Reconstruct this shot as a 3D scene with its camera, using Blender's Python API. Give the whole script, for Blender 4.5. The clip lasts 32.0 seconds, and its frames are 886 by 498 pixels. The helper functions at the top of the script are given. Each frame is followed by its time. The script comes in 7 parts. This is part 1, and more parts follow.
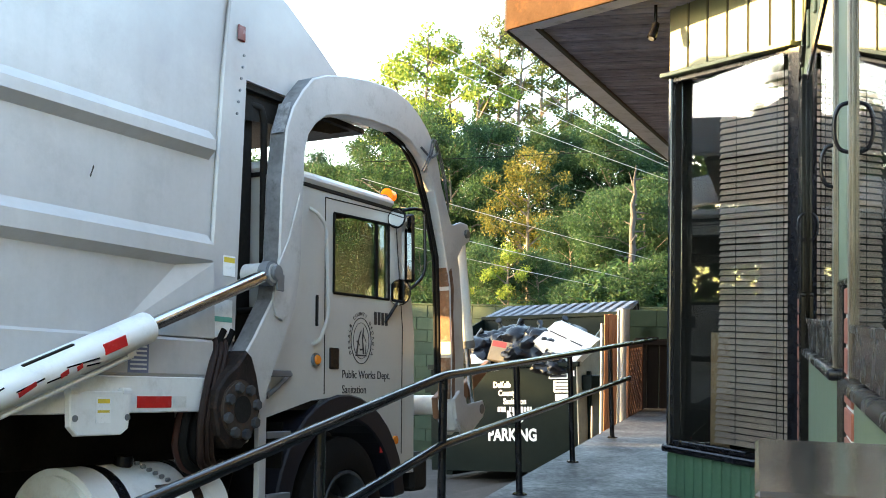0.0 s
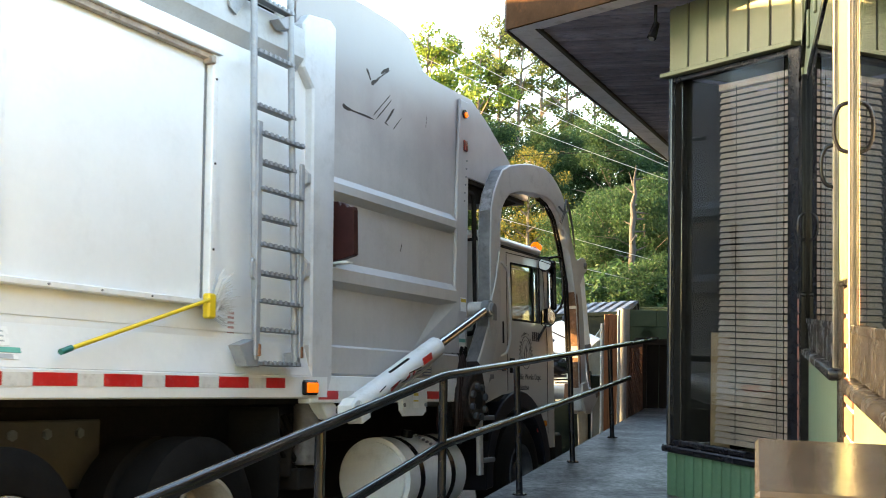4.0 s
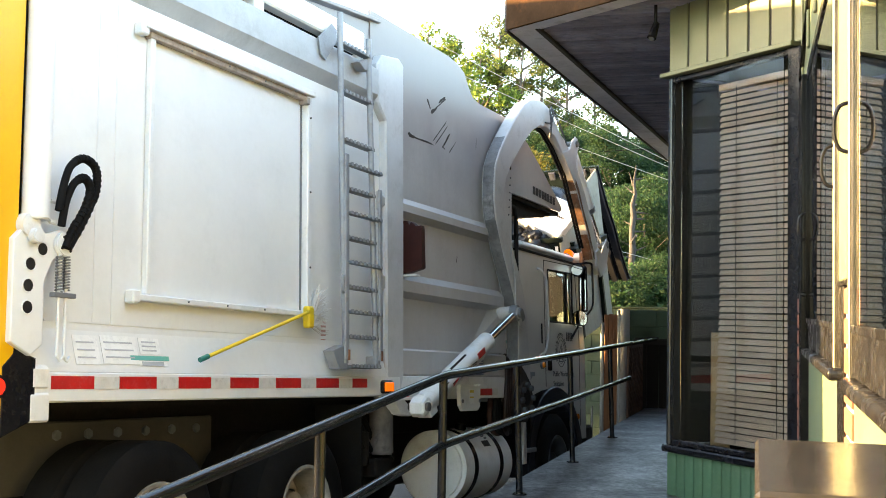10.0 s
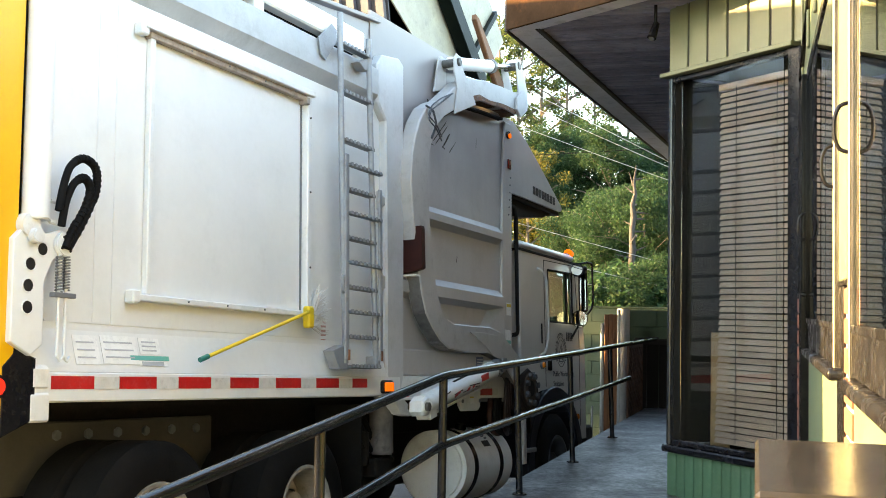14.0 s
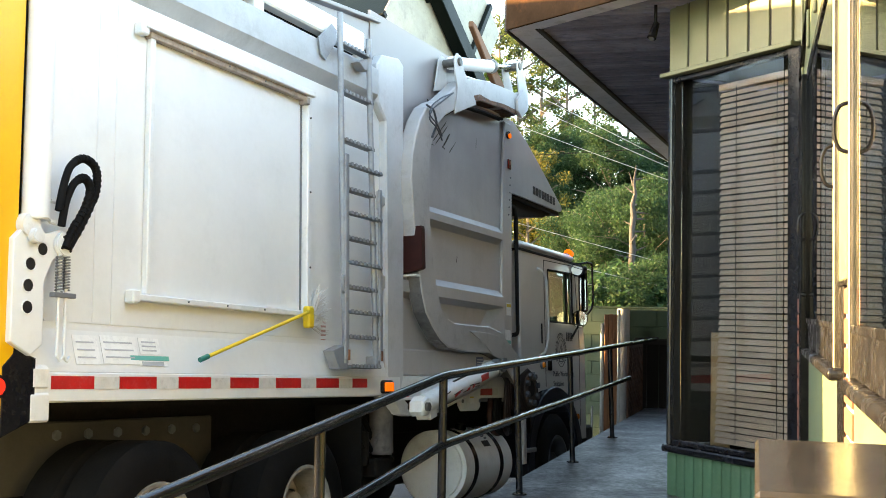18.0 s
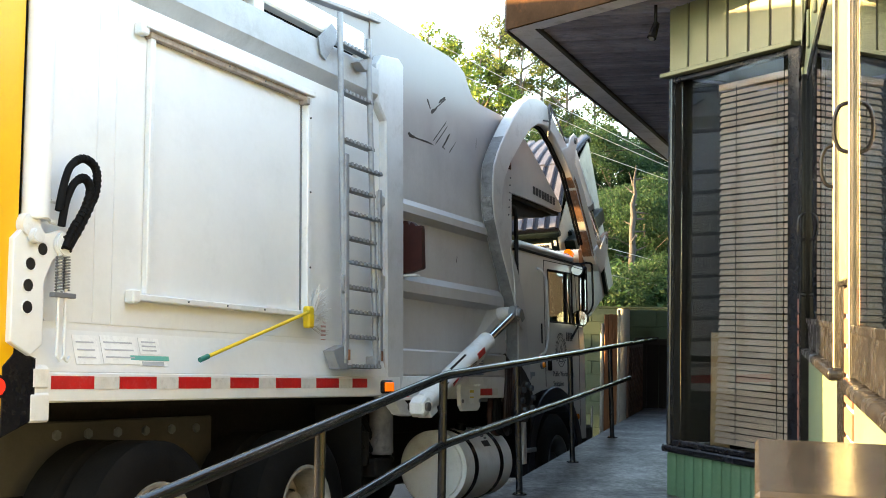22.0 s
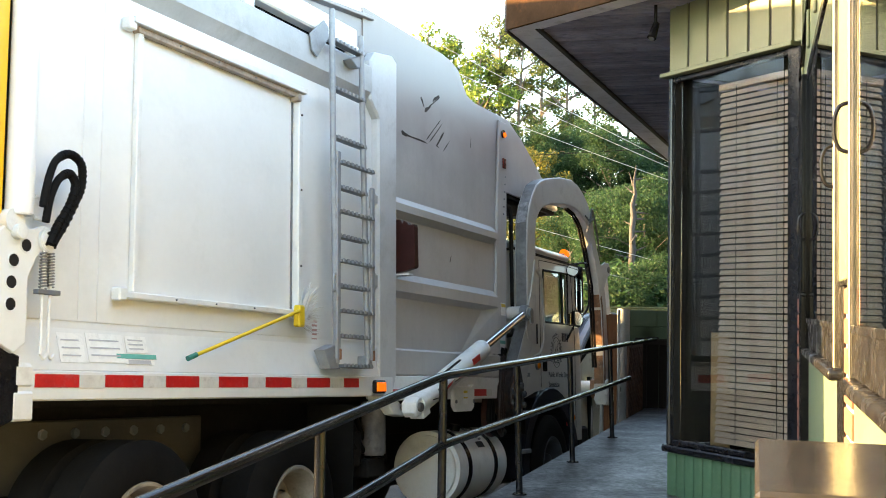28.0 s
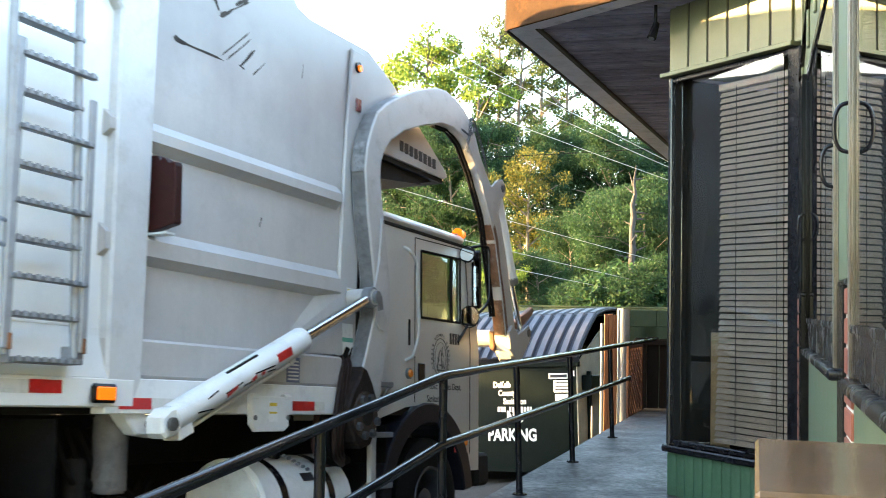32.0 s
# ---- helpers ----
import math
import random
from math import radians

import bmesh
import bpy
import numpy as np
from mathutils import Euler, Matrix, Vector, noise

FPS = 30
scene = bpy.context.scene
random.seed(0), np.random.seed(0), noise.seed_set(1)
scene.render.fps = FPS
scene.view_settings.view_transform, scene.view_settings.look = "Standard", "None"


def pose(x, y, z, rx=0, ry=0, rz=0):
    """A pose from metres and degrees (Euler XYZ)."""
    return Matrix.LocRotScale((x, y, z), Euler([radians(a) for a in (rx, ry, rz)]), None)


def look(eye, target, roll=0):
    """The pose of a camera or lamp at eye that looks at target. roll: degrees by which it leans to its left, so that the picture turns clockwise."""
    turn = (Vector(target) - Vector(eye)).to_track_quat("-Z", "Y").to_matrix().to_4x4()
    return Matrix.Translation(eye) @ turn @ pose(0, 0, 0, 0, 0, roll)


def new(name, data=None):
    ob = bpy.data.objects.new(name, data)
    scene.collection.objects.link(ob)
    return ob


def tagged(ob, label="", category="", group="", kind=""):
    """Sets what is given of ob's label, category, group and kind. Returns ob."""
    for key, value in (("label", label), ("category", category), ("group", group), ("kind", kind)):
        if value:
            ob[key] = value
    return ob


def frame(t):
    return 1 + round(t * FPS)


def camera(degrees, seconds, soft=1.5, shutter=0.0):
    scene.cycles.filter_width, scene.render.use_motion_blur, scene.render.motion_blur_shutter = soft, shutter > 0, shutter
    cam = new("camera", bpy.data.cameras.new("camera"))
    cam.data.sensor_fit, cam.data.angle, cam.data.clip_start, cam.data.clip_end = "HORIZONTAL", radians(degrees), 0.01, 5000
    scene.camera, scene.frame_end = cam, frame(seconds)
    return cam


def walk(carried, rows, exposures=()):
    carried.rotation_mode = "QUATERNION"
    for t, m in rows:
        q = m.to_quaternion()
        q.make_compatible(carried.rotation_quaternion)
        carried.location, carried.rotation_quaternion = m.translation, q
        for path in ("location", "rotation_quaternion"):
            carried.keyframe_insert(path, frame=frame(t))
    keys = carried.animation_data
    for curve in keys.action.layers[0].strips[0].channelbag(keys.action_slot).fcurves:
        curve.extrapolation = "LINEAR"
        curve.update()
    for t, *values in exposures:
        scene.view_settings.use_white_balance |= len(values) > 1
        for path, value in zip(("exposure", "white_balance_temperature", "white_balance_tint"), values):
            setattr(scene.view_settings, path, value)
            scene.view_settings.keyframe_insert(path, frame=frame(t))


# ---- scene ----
EYE = Vector((0.0, 0.0, 1.1))
VIEW = look(EYE, EYE + Vector((0.0, math.cos(radians(2.89)), math.sin(radians(2.89)))), 1.0)
cam = camera(43.21, 32.0, soft=0.95, shutter=0.5)
EXPOSURES = [(0.0, 3.76, 6950, 8), (1.2, 3.78, 6950, 8), (2.0, 3.84, 7050, 8), (3.0, 3.74, 7300, 9), (6.0, 3.60, 7350, 10), (28.0, 3.60, 7300, 10), (29.0, 3.60, 7150, 10), (29.5, 3.64, 7100, 10),
             (31.0, 3.78, 7000, 8), (32.0, 3.88, 6900, 8)]
walk(cam, [(0.0, VIEW), (32.0, VIEW)], EXPOSURES)

# axes of the sloping yard: right, forward and up of the vehicle that stands on it
FWD = Vector((0.445, 0.894, -0.055)).normalized()
UPW = Vector((-0.028, 0.075, 0.997))
UPW = (UPW - FWD * UPW.dot(FWD)).normalized()
RGT = FWD.cross(UPW)
TAPE = Vector((-1.828, 5.274, 0.708))
YARD = Matrix((RGT, FWD, UPW)).transposed().to_4x4()
YARD.translation = TAPE - 1.25 * RGT - 1.15 * UPW


def yard(x, y, z=0.0):
    """A world point from metres right, forward and up in the yard."""
    return YARD @ Vector((x, y, z))


# ---- light ----
SUN = Vector((-1.08, 0.10, 0.22)).normalized()
world = bpy.data.worlds.new("world")
scene.world = world
world.use_nodes = True
wn = world.node_tree
sky = wn.nodes.new("ShaderNodeTexSky")
sky.sky_type = "NISHITA"
sky.sun_disc = False
sky.sun_elevation = math.asin(SUN.z)
sky.sun_rotation = math.atan2(SUN.x, SUN.y)
sky.air_density, sky.dust_density, sky.ozone_density = 1.0, 1.0, 1.0
wn.links.new(sky.outputs[0], wn.nodes["Background"].inputs[0])
wn.nodes["Background"].inputs[1].default_value = 0.15
sun = new("sun", bpy.data.lights.new("sun", "SUN"))
sun.data.energy, sun.data.angle, sun.data.color = 4.6, radians(0.6), (1.0, 0.66, 0.28)
sun.matrix_world = look(SUN * 60, (0, 0, 0))
# ---- materials ----
def material(name, color, rough=0.6, metal=0.0, scale=6.0, vary=0.15, fine=60.0, bump=0.15, dirt=None, dirt_amount=0.35,
             spec=0.5, island=0.0, stretch=(1, 1, 1), coat=0.0):
    """A surface with broad stains, fine grain and relief."""
    if max(color) < 0.06 and spec == 0.5:
        spec = 0.2
    m = bpy.data.materials.new(name)
    m.use_nodes = True
    t = m.node_tree
    n, l = t.nodes, t.links
    b = n["Principled BSDF"]
    b.inputs["Metallic"].default_value = metal
    b.inputs["Specular IOR Level"].default_value = spec
    b.inputs["Coat Weight"].default_value = coat
    co = n.new("ShaderNodeTexCoord")
    mp = n.new("ShaderNodeMapping")
    mp.inputs["Scale"].default_value = stretch
    l.new(co.outputs["Object"], mp.inputs[0])
    big = n.new("ShaderNodeTexNoise")
    big.inputs["Scale"].default_value = scale
    big.inputs["Detail"].default_value = 6
    big.inputs["Roughness"].default_value = 0.65
    l.new(mp.outputs[0], big.inputs[0])
    small = n.new("ShaderNodeTexNoise")
    small.inputs["Scale"].default_value = fine
    small.inputs["Detail"].default_value = 4
    l.new(mp.outputs[0], small.inputs[0])
    ramp = n.new("ShaderNodeValToRGB")
    ramp.color_ramp.elements[0].position, ramp.color_ramp.elements[1].position = 0.3, 0.7
    lo = [max(0.0, c * (1 - vary)) for c in color]
    hi = [min(1.0, c * (1 + vary)) for c in color]
    ramp.color_ramp.elements[0].color, ramp.color_ramp.elements[1].color = (*lo, 1), (*hi, 1)
    l.new(big.outputs[0], ramp.inputs[0])
    out = ramp.outputs[0]
    mix = n.new("ShaderNodeMix")
    mix.data_type, mix.blend_type = "RGBA", "MULTIPLY"
    mix.inputs[0].default_value = 0.5
    gr = n.new("ShaderNodeMapRange")
    gr.inputs["To Min"].default_value, gr.inputs["To Max"].default_value = 1 - vary, 1 + vary
    l.new(small.outputs[0], gr.inputs[0])
    l.new(out, mix.inputs[6])
    l.new(gr.outputs[0], mix.inputs[7])
    out = mix.outputs[2]
    if dirt:
        dn = n.new("ShaderNodeTexNoise")
        dn.inputs["Scale"].default_value = scale * 2.3
        dn.inputs["Detail"].default_value = 8
        dn.inputs["Roughness"].default_value = 0.75
        l.new(mp.outputs[0], dn.inputs[0])
        dr = n.new("ShaderNodeMapRange")
        dr.inputs["From Min"].default_value = 0.52
        dr.inputs["From Max"].default_value = 0.78
        dr.inputs["To Max"].default_value = dirt_amount * 2
        l.new(dn.outputs[0], dr.inputs[0])
        dm = n.new("ShaderNodeMix")
        dm.data_type = "RGBA"
        l.new(dr.outputs[0], dm.inputs[0])
        l.new(out, dm.inputs[6])
        dm.inputs[7].default_value = (*dirt, 1)
        out = dm.outputs[2]
    if island:
        oi = n.new("ShaderNodeObjectInfo") if island < 0 else n.new("ShaderNodeNewGeometry")
        hv = n.new("ShaderNodeMapRange")
        hv.inputs["To Min"].default_value, hv.inputs["To Max"].default_value = 1 - abs(island), 1 + abs(island)
        l.new(oi.outputs["Random" if island < 0 else "Random Per Island"], hv.inputs[0])
        im = n.new("ShaderNodeMix")
        im.data_type, im.blend_type = "RGBA", "MULTIPLY"
        im.inputs[0].default_value = 1.0
        l.new(out, im.inputs[6])
        l.new(hv.outputs[0], im.inputs[7])
        out = im.outputs[2]
    l.new(out, b.inputs["Base Color"])
    rr = n.new("ShaderNodeMapRange")
    rr.inputs["To Min"].default_value, rr.inputs["To Max"].default_value = max(0.02, rough - 0.12), min(1, rough + 0.12)
    l.new(big.outputs[0], rr.inputs[0])
    l.new(rr.outputs[0], b.inputs["Roughness"])
    if bump:
        bp = n.new("ShaderNodeBump")
        bp.inputs["Strength"].default_value = bump
        bp.inputs["Distance"].default_value = 0.01
        l.new(small.outputs[0], bp.inputs["Height"])
        l.new(bp.outputs[0], b.inputs["Normal"])
    return m


def top_shaded(name, color):
    """Dusty paint with run streaks; shade is painted over the upper sheet, ragged below."""
    m = material(name, color, 0.36, 0, 1.1, 0.10, 30, 0.03, (0.22, 0.20, 0.19), 0.16)
    n, l = m.node_tree.nodes, m.node_tree.links
    b = n["Principled BSDF"]
    base = b.inputs["Base Color"].links[0].from_socket
    co = n.new("ShaderNodeTexCoord")
    st = n.new("ShaderNodeMapping")
    st.inputs["Scale"].default_value = (1.0, 6.0, 0.4)
    l.new(co.outputs["Object"], st.inputs[0])
    runs = n.new("ShaderNodeTexNoise")
    runs.inputs["Scale"].default_value, runs.inputs["Detail"].default_value = 1.6, 5
    l.new(st.outputs[0], runs.inputs[0])
    rr = n.new("ShaderNodeMapRange")
    rr.inputs["From Min"].default_value, rr.inputs["From Max"].default_value = 0.45, 0.75
    rr.inputs["To Max"].default_value = 0.14
    l.new(runs.outputs[0], rr.inputs[0])
    m1 = n.new("ShaderNodeMix")
    m1.data_type = "RGBA"
    m1.inputs[7].default_value = (0.27, 0.25, 0.24, 1)
    l.new(rr.outputs[0], m1.inputs[0])
    l.new(base, m1.inputs[6])
    # shade put into the colour above a wavering line
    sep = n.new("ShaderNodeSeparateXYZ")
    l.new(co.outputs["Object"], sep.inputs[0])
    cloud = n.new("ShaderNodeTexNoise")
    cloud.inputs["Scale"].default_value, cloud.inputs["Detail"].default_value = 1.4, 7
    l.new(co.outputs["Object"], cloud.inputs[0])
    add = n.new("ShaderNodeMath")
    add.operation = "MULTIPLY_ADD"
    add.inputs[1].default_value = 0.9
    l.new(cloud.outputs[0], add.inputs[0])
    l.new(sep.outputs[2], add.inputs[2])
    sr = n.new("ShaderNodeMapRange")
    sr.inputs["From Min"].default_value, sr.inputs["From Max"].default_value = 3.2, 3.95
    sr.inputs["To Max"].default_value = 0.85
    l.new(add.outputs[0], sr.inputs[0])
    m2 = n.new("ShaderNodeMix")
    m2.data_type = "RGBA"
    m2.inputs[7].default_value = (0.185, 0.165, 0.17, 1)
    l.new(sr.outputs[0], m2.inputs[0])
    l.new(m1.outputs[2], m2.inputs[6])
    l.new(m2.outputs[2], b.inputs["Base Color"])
    return m


def glowing(name, color, strength):
    m = bpy.data.materials.new(name)
    m.use_nodes = True
    b = m.node_tree.nodes["Principled BSDF"]
    b.inputs["Base Color"].default_value = (*color, 1)
    b.inputs["Emission Color"].default_value = (*color, 1)
    b.inputs["Emission Strength"].default_value = strength
    b.inputs["Roughness"].default_value = 0.25
    return m


def glass(name, tint=(1, 1, 1), rough=0.0):
    m = bpy.data.materials.new(name)
    m.use_nodes = True
    b = m.node_tree.nodes["Principled BSDF"]
    b.inputs["Base Color"].default_value = (*tint, 1)
    b.inputs["Roughness"].default_value = rough
    b.inputs["IOR"].default_value = 1.5
    b.inputs["Transmission Weight"].default_value = 1.0
    return m


def mirror(name):
    m = bpy.data.materials.new(name)
    m.use_nodes = True
    b = m.node_tree.nodes["Principled BSDF"]
    b.inputs["Base Color"].default_value = (0.85, 0.87, 0.88, 1)
    b.inputs["Metallic"].default_value = 1.0
    b.inputs["Roughness"].default_value = 0.04
    return m


def worn_concrete(name):
    """Trodden concrete: blotches from dark damp stains to pale worn patches, some of them slick."""
    m = material(name, (0.05, 0.05, 0.05), 0.5, 0, 2.2, 0.3, 40, 0.45, None, 0, spec=0.3)
    n, l = m.node_tree.nodes, m.node_tree.links
    b = n["Principled BSDF"]
    co = n.new("ShaderNodeTexCoord")
    blot = n.new("ShaderNodeTexNoise")
    blot.inputs["Scale"].default_value, blot.inputs["Detail"].default_value, blot.inputs["Roughness"].default_value = 1.9, 9, 0.72
    l.new(co.outputs["Object"], blot.inputs[0])
    fleck = n.new("ShaderNodeTexNoise")
    fleck.inputs["Scale"].default_value, fleck.inputs["Detail"].default_value = 26, 5
    l.new(co.outputs["Object"], fleck.inputs[0])
    mid = n.new("ShaderNodeMix")
    mid.inputs[0].default_value = 0.3
    l.new(blot.outputs[0], mid.inputs[2])
    l.new(fleck.outputs[0], mid.inputs[3])
    ramp = n.new("ShaderNodeValToRGB")
    e = ramp.color_ramp.elements
    e[0].position, e[0].color = 0.40, (0.010, 0.010, 0.011, 1)
    e[1].position, e[1].color = 0.62, (0.074, 0.072, 0.073, 1)
    k = e.new(0.50)
    k.color = (0.025, 0.024, 0.025, 1)
    l.new(mid.outputs[0], ramp.inputs[0])
    l.new(ramp.outputs[0], b.inputs["Base Color"])
    rr = n.new("ShaderNodeMapRange")
    rr.inputs["From Min"].default_value, rr.inputs["From Max"].default_value = 0.38, 0.62
    rr.inputs["To Min"].default_value, rr.inputs["To Max"].default_value = 0.62, 0.36
    l.new(mid.outputs[0], rr.inputs[0])
    l.new(rr.outputs[0], b.inputs["Roughness"])
    return m


GRIME = (0.10, 0.085, 0.07)
M_WHITE = material("truck_white", (0.75, 0.765, 0.77), 0.38, 0, 1.2, 0.05, 30, 0.02, GRIME, 0.05, coat=0.1)
M_WHITE_B = material("truck_white_worn", (0.72, 0.73, 0.73), 0.45, 0, 2.0, 0.08, 40, 0.04, (0.16, 0.12, 0.09), 0.18)
M_ARM = material("arm_white", (0.42, 0.41, 0.405), 0.45, 0, 3.0, 0.10, 50, 0.05, (0.12, 0.09, 0.07), 0.22)
M_ARMEDGE = material("arm_edge_grime_shade", (0.13, 0.13, 0.135), 0.5, 0, 5.0, 0.45, 50, 0.08, (0.03, 0.028, 0.026), 0.5)
M_HOPPER = top_shaded("hopper_grey_white", (0.44, 0.43, 0.425))
M_CAB = material("cab_white", (0.47, 0.46, 0.435), 0.35, 0, 1.5, 0.05, 40, 0.02, GRIME, 0.07, coat=0.15)
M_GREY = material("ladder_grey", (0.17, 0.18, 0.195), 0.5, 0.3, 6, 0.12, 60, 0.05, GRIME, 0.2)
M_LADDER = material("ladder_grey_white", (0.30, 0.315, 0.34), 0.5, 0.2, 6, 0.14, 60, 0.05, (0.12, 0.10, 0.09), 0.25)
M_BLACK = material("black_paint", (0.007, 0.007, 0.009), 0.25, 0, 8, 0.3, 80, 0.05, (0.09, 0.085, 0.08), 0.05, spec=0.2)
M_RAIL = material("rail_black", (0.006, 0.007, 0.010), 0.17, 0, 5, 0.3, 90, 0.03, (0.05, 0.05, 0.055), 0.06, spec=0.3)
M_FENDER = material("fender_plastic", (0.009, 0.010, 0.016), 0.42, 0, 6, 0.3, 60, 0.06, (0.03, 0.03, 0.034), 0.12, spec=0.2)
M_RUBBER = material("rubber", (0.0075, 0.007, 0.0068), 0.75, 0, 6, 0.3, 60, 0.2, (0.014, 0.012, 0.010), 0.3, spec=0.08)
M_HOSE = material("hose_dark_brown", (0.022, 0.012, 0.010), 0.55, 0, 8, 0.35, 60, 0.15, (0.05, 0.03, 0.022), 0.3)
M_UNDER = material("underbody", (0.014, 0.0125, 0.0115), 0.8, 0, 5, 0.4, 40, 0.3, (0.03, 0.025, 0.02), 0.3)
M_BEIGE = material("frame_beige", (0.070, 0.065, 0.056), 0.7, 0, 4, 0.2, 50, 0.1, (0.06, 0.05, 0.04), 0.4)
M_YELLOW = material("tailgate_yellow", (0.80, 0.42, 0.005), 0.4, 0, 2, 0.06, 40, 0.03, (0.3, 0.15, 0.02), 0.1)
M_RED = material("tape_red", (0.50, 0.015, 0.015), 0.35, 0, 8, 0.15, 80, 0.02, (0.5, 0.45, 0.42), 0.12)
M_TAPEW = material("tape_white", (0.62, 0.62, 0.60), 0.35, 0, 8, 0.12, 80, 0.02, (0.2, 0.18, 0.16), 0.25)
M_BROWNISH = material("stained_white", (0.34, 0.28, 0.23), 0.6, 0, 7, 0.35, 50, 0.1, (0.12, 0.08, 0.06), 0.5)
M_RIM = material("rim_dusty_white", (0.30, 0.27, 0.23), 0.55, 0, 5, 0.3, 50, 0.08, (0.08, 0.06, 0.045), 0.4)
M_CHROME = material("steel_rod", (0.62, 0.63, 0.65), 0.16, 1.0, 10, 0.05, 80, 0.02)
M_RUST = material("rusty_steel", (0.20, 0.085, 0.04), 0.8, 0.1, 9, 0.4, 60, 0.3, (0.06, 0.03, 0.02), 0.5)
M_RUSTD = material("rust_dark", (0.018, 0.013, 0.012), 0.7, 0.1, 7, 0.5, 50, 0.35, (0.11, 0.055, 0.032), 0.3)
M_FORK = material("fork_orange_rust", (0.15, 0.065, 0.028), 0.6, 0.1, 6, 0.3, 50, 0.2, (0.10, 0.05, 0.03), 0.3)
M_BOLT = material("bolt_steel", (0.06, 0.065, 0.075), 0.5, 0.4, 9, 0.3, 60, 0.1)
M_SCRAPE = material("scrape_dark", (0.035, 0.028, 0.025), 0.7, 0, 14, 0.5, 80, 0.1, (0.12, 0.10, 0.09), 0.3)
M_SCUFF = material("bare_scuffed_metal", (0.22, 0.22, 0.23), 0.4, 0.3, 14, 0.6, 70, 0.2, (0.03, 0.03, 0.03), 0.6)
M_REDBROWN = material("dark_red_box", (0.03, 0.007, 0.006), 0.5, 0, 9, 0.3, 60, 0.1)
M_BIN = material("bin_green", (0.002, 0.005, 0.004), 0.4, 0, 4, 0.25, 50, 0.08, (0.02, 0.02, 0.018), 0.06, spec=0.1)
M_BINSIDE = material("bin_side_worn_lit", (0.32, 0.31, 0.25), 0.5, 0, 4, 0.2, 50, 0.08, (0.06, 0.08, 0.09), 0.3)
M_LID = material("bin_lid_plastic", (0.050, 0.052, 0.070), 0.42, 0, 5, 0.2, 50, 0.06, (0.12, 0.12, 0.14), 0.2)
# darker copy of the lid plastic: shade between the ribs put into the colour
M_LIDSHADE = material("bin_lid_shaded", (0.012, 0.013, 0.020), 0.5, 0, 5, 0.2, 50, 0.06)
M_LETTER = material("white_letters", (0.72, 0.72, 0.70), 0.5, 0, 9, 0.06, 80, 0.0)
M_DARKLETTER = material("dark_letters", (0.03, 0.03, 0.035), 0.5, 0, 9, 0.1, 80, 0.0)
M_AMBER = glowing("amber_lamp", (1.0, 0.17, 0.008), 0.075)
M_AMBER_OFF = material("amber_lens", (0.75, 0.22, 0.02), 0.2, 0, 9, 0.1, 80, 0.0)
M_REDLAMP = glowing("red_lamp", (0.9, 0.02, 0.01), 0.12)
M_REDLENS = material("red_lens", (0.10, 0.008, 0.006), 0.25, 0, 9, 0.1, 80, 0.0)
M_MIRROR = mirror("mirror_glass")
M_GLASS = glass("window_glass", (0.82, 0.85, 0.84))
M_CABGLASS = glass("cab_glass", (0.55, 0.62, 0.58))
M_CONC = worn_concrete("deck_concrete")
M_ASPH = material("yard_asphalt", (0.042, 0.040, 0.038), 0.9, 0, 1.5, 0.25, 70, 0.5, (0.10, 0.09, 0.08), 0.3)
M_BLOCK = material("block_green_paint", (0.029, 0.045, 0.028), 0.75, 0, 2.5, 0.15, 30, 0.3, (0.05, 0.055, 0.04), 0.25, island=-0.12)
M_MORTAR = material("block_joint", (0.026, 0.038, 0.022), 0.9, 0, 5, 0.2, 50, 0.3)
M_PANELG = material("panel_green_pale", (0.125, 0.135, 0.068), 0.5, 0, 3, 0.08, 40, 0.06, (0.16, 0.16, 0.10), 0.15)
M_BASEG = material("base_green", (0.036, 0.088, 0.050), 0.55, 0, 5, 0.15, 40, 0.1, (0.20, 0.24, 0.20), 0.12, island=-0.1)
M_SILLG = material("wall_green", (0.095, 0.125, 0.072), 0.6, 0, 4, 0.12, 40, 0.1, (0.08, 0.09, 0.06), 0.2)
M_SOFFIT = material("soffit_brown", (0.27, 0.265, 0.37), 0.65, 0, 4, 0.25, 50, 0.1, (0.05, 0.045, 0.05), 0.3, island=0.25, spec=0.25)
M_FASCIA = material("fascia_brown", (0.055, 0.046, 0.042), 0.6, 0, 4, 0.15, 50, 0.1, (0.04, 0.03, 0.025), 0.25)
M_BORDER = material("eave_border_grey", (0.68, 0.68, 0.75), 0.6, 0, 4, 0.15, 50, 0.1, (0.06, 0.055, 0.05), 0.25)
M_FASCIAW = material("fascia_wood", (0.045, 0.027, 0.017), 0.7, 0, 4, 0.25, 50, 0.1, (0.12, 0.05, 0.02), 0.3, spec=0.0)
M_FRAME = material("window_frame_black", (0.005, 0.005, 0.005), 0.16, 0, 7, 0.35, 70, 0.06, (0.10, 0.095, 0.08), 0.06, spec=0.1)
# gold-toned copy of the black frame: low sun put into the colour
M_STILE = material("frame_sunlit_tone", (0.17, 0.15, 0.12), 0.34, 0.55, 4, 0.4, 80, 0.06, (0.02, 0.018, 0.015), 0.2)
M_POSTSHEEN = material("post_dark_sheen", (0.016, 0.018, 0.022), 0.18, 0, 7, 0.35, 70, 0.04, (0.10, 0.10, 0.10), 0.06, spec=0.6)
M_KICK = material("kick_board_black", (0.010, 0.010, 0.011), 0.26, 0, 9, 0.5, 80, 0.05, (0.17, 0.165, 0.16), 0.16, spec=0.2)
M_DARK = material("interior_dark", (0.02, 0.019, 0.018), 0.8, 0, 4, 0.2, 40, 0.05)
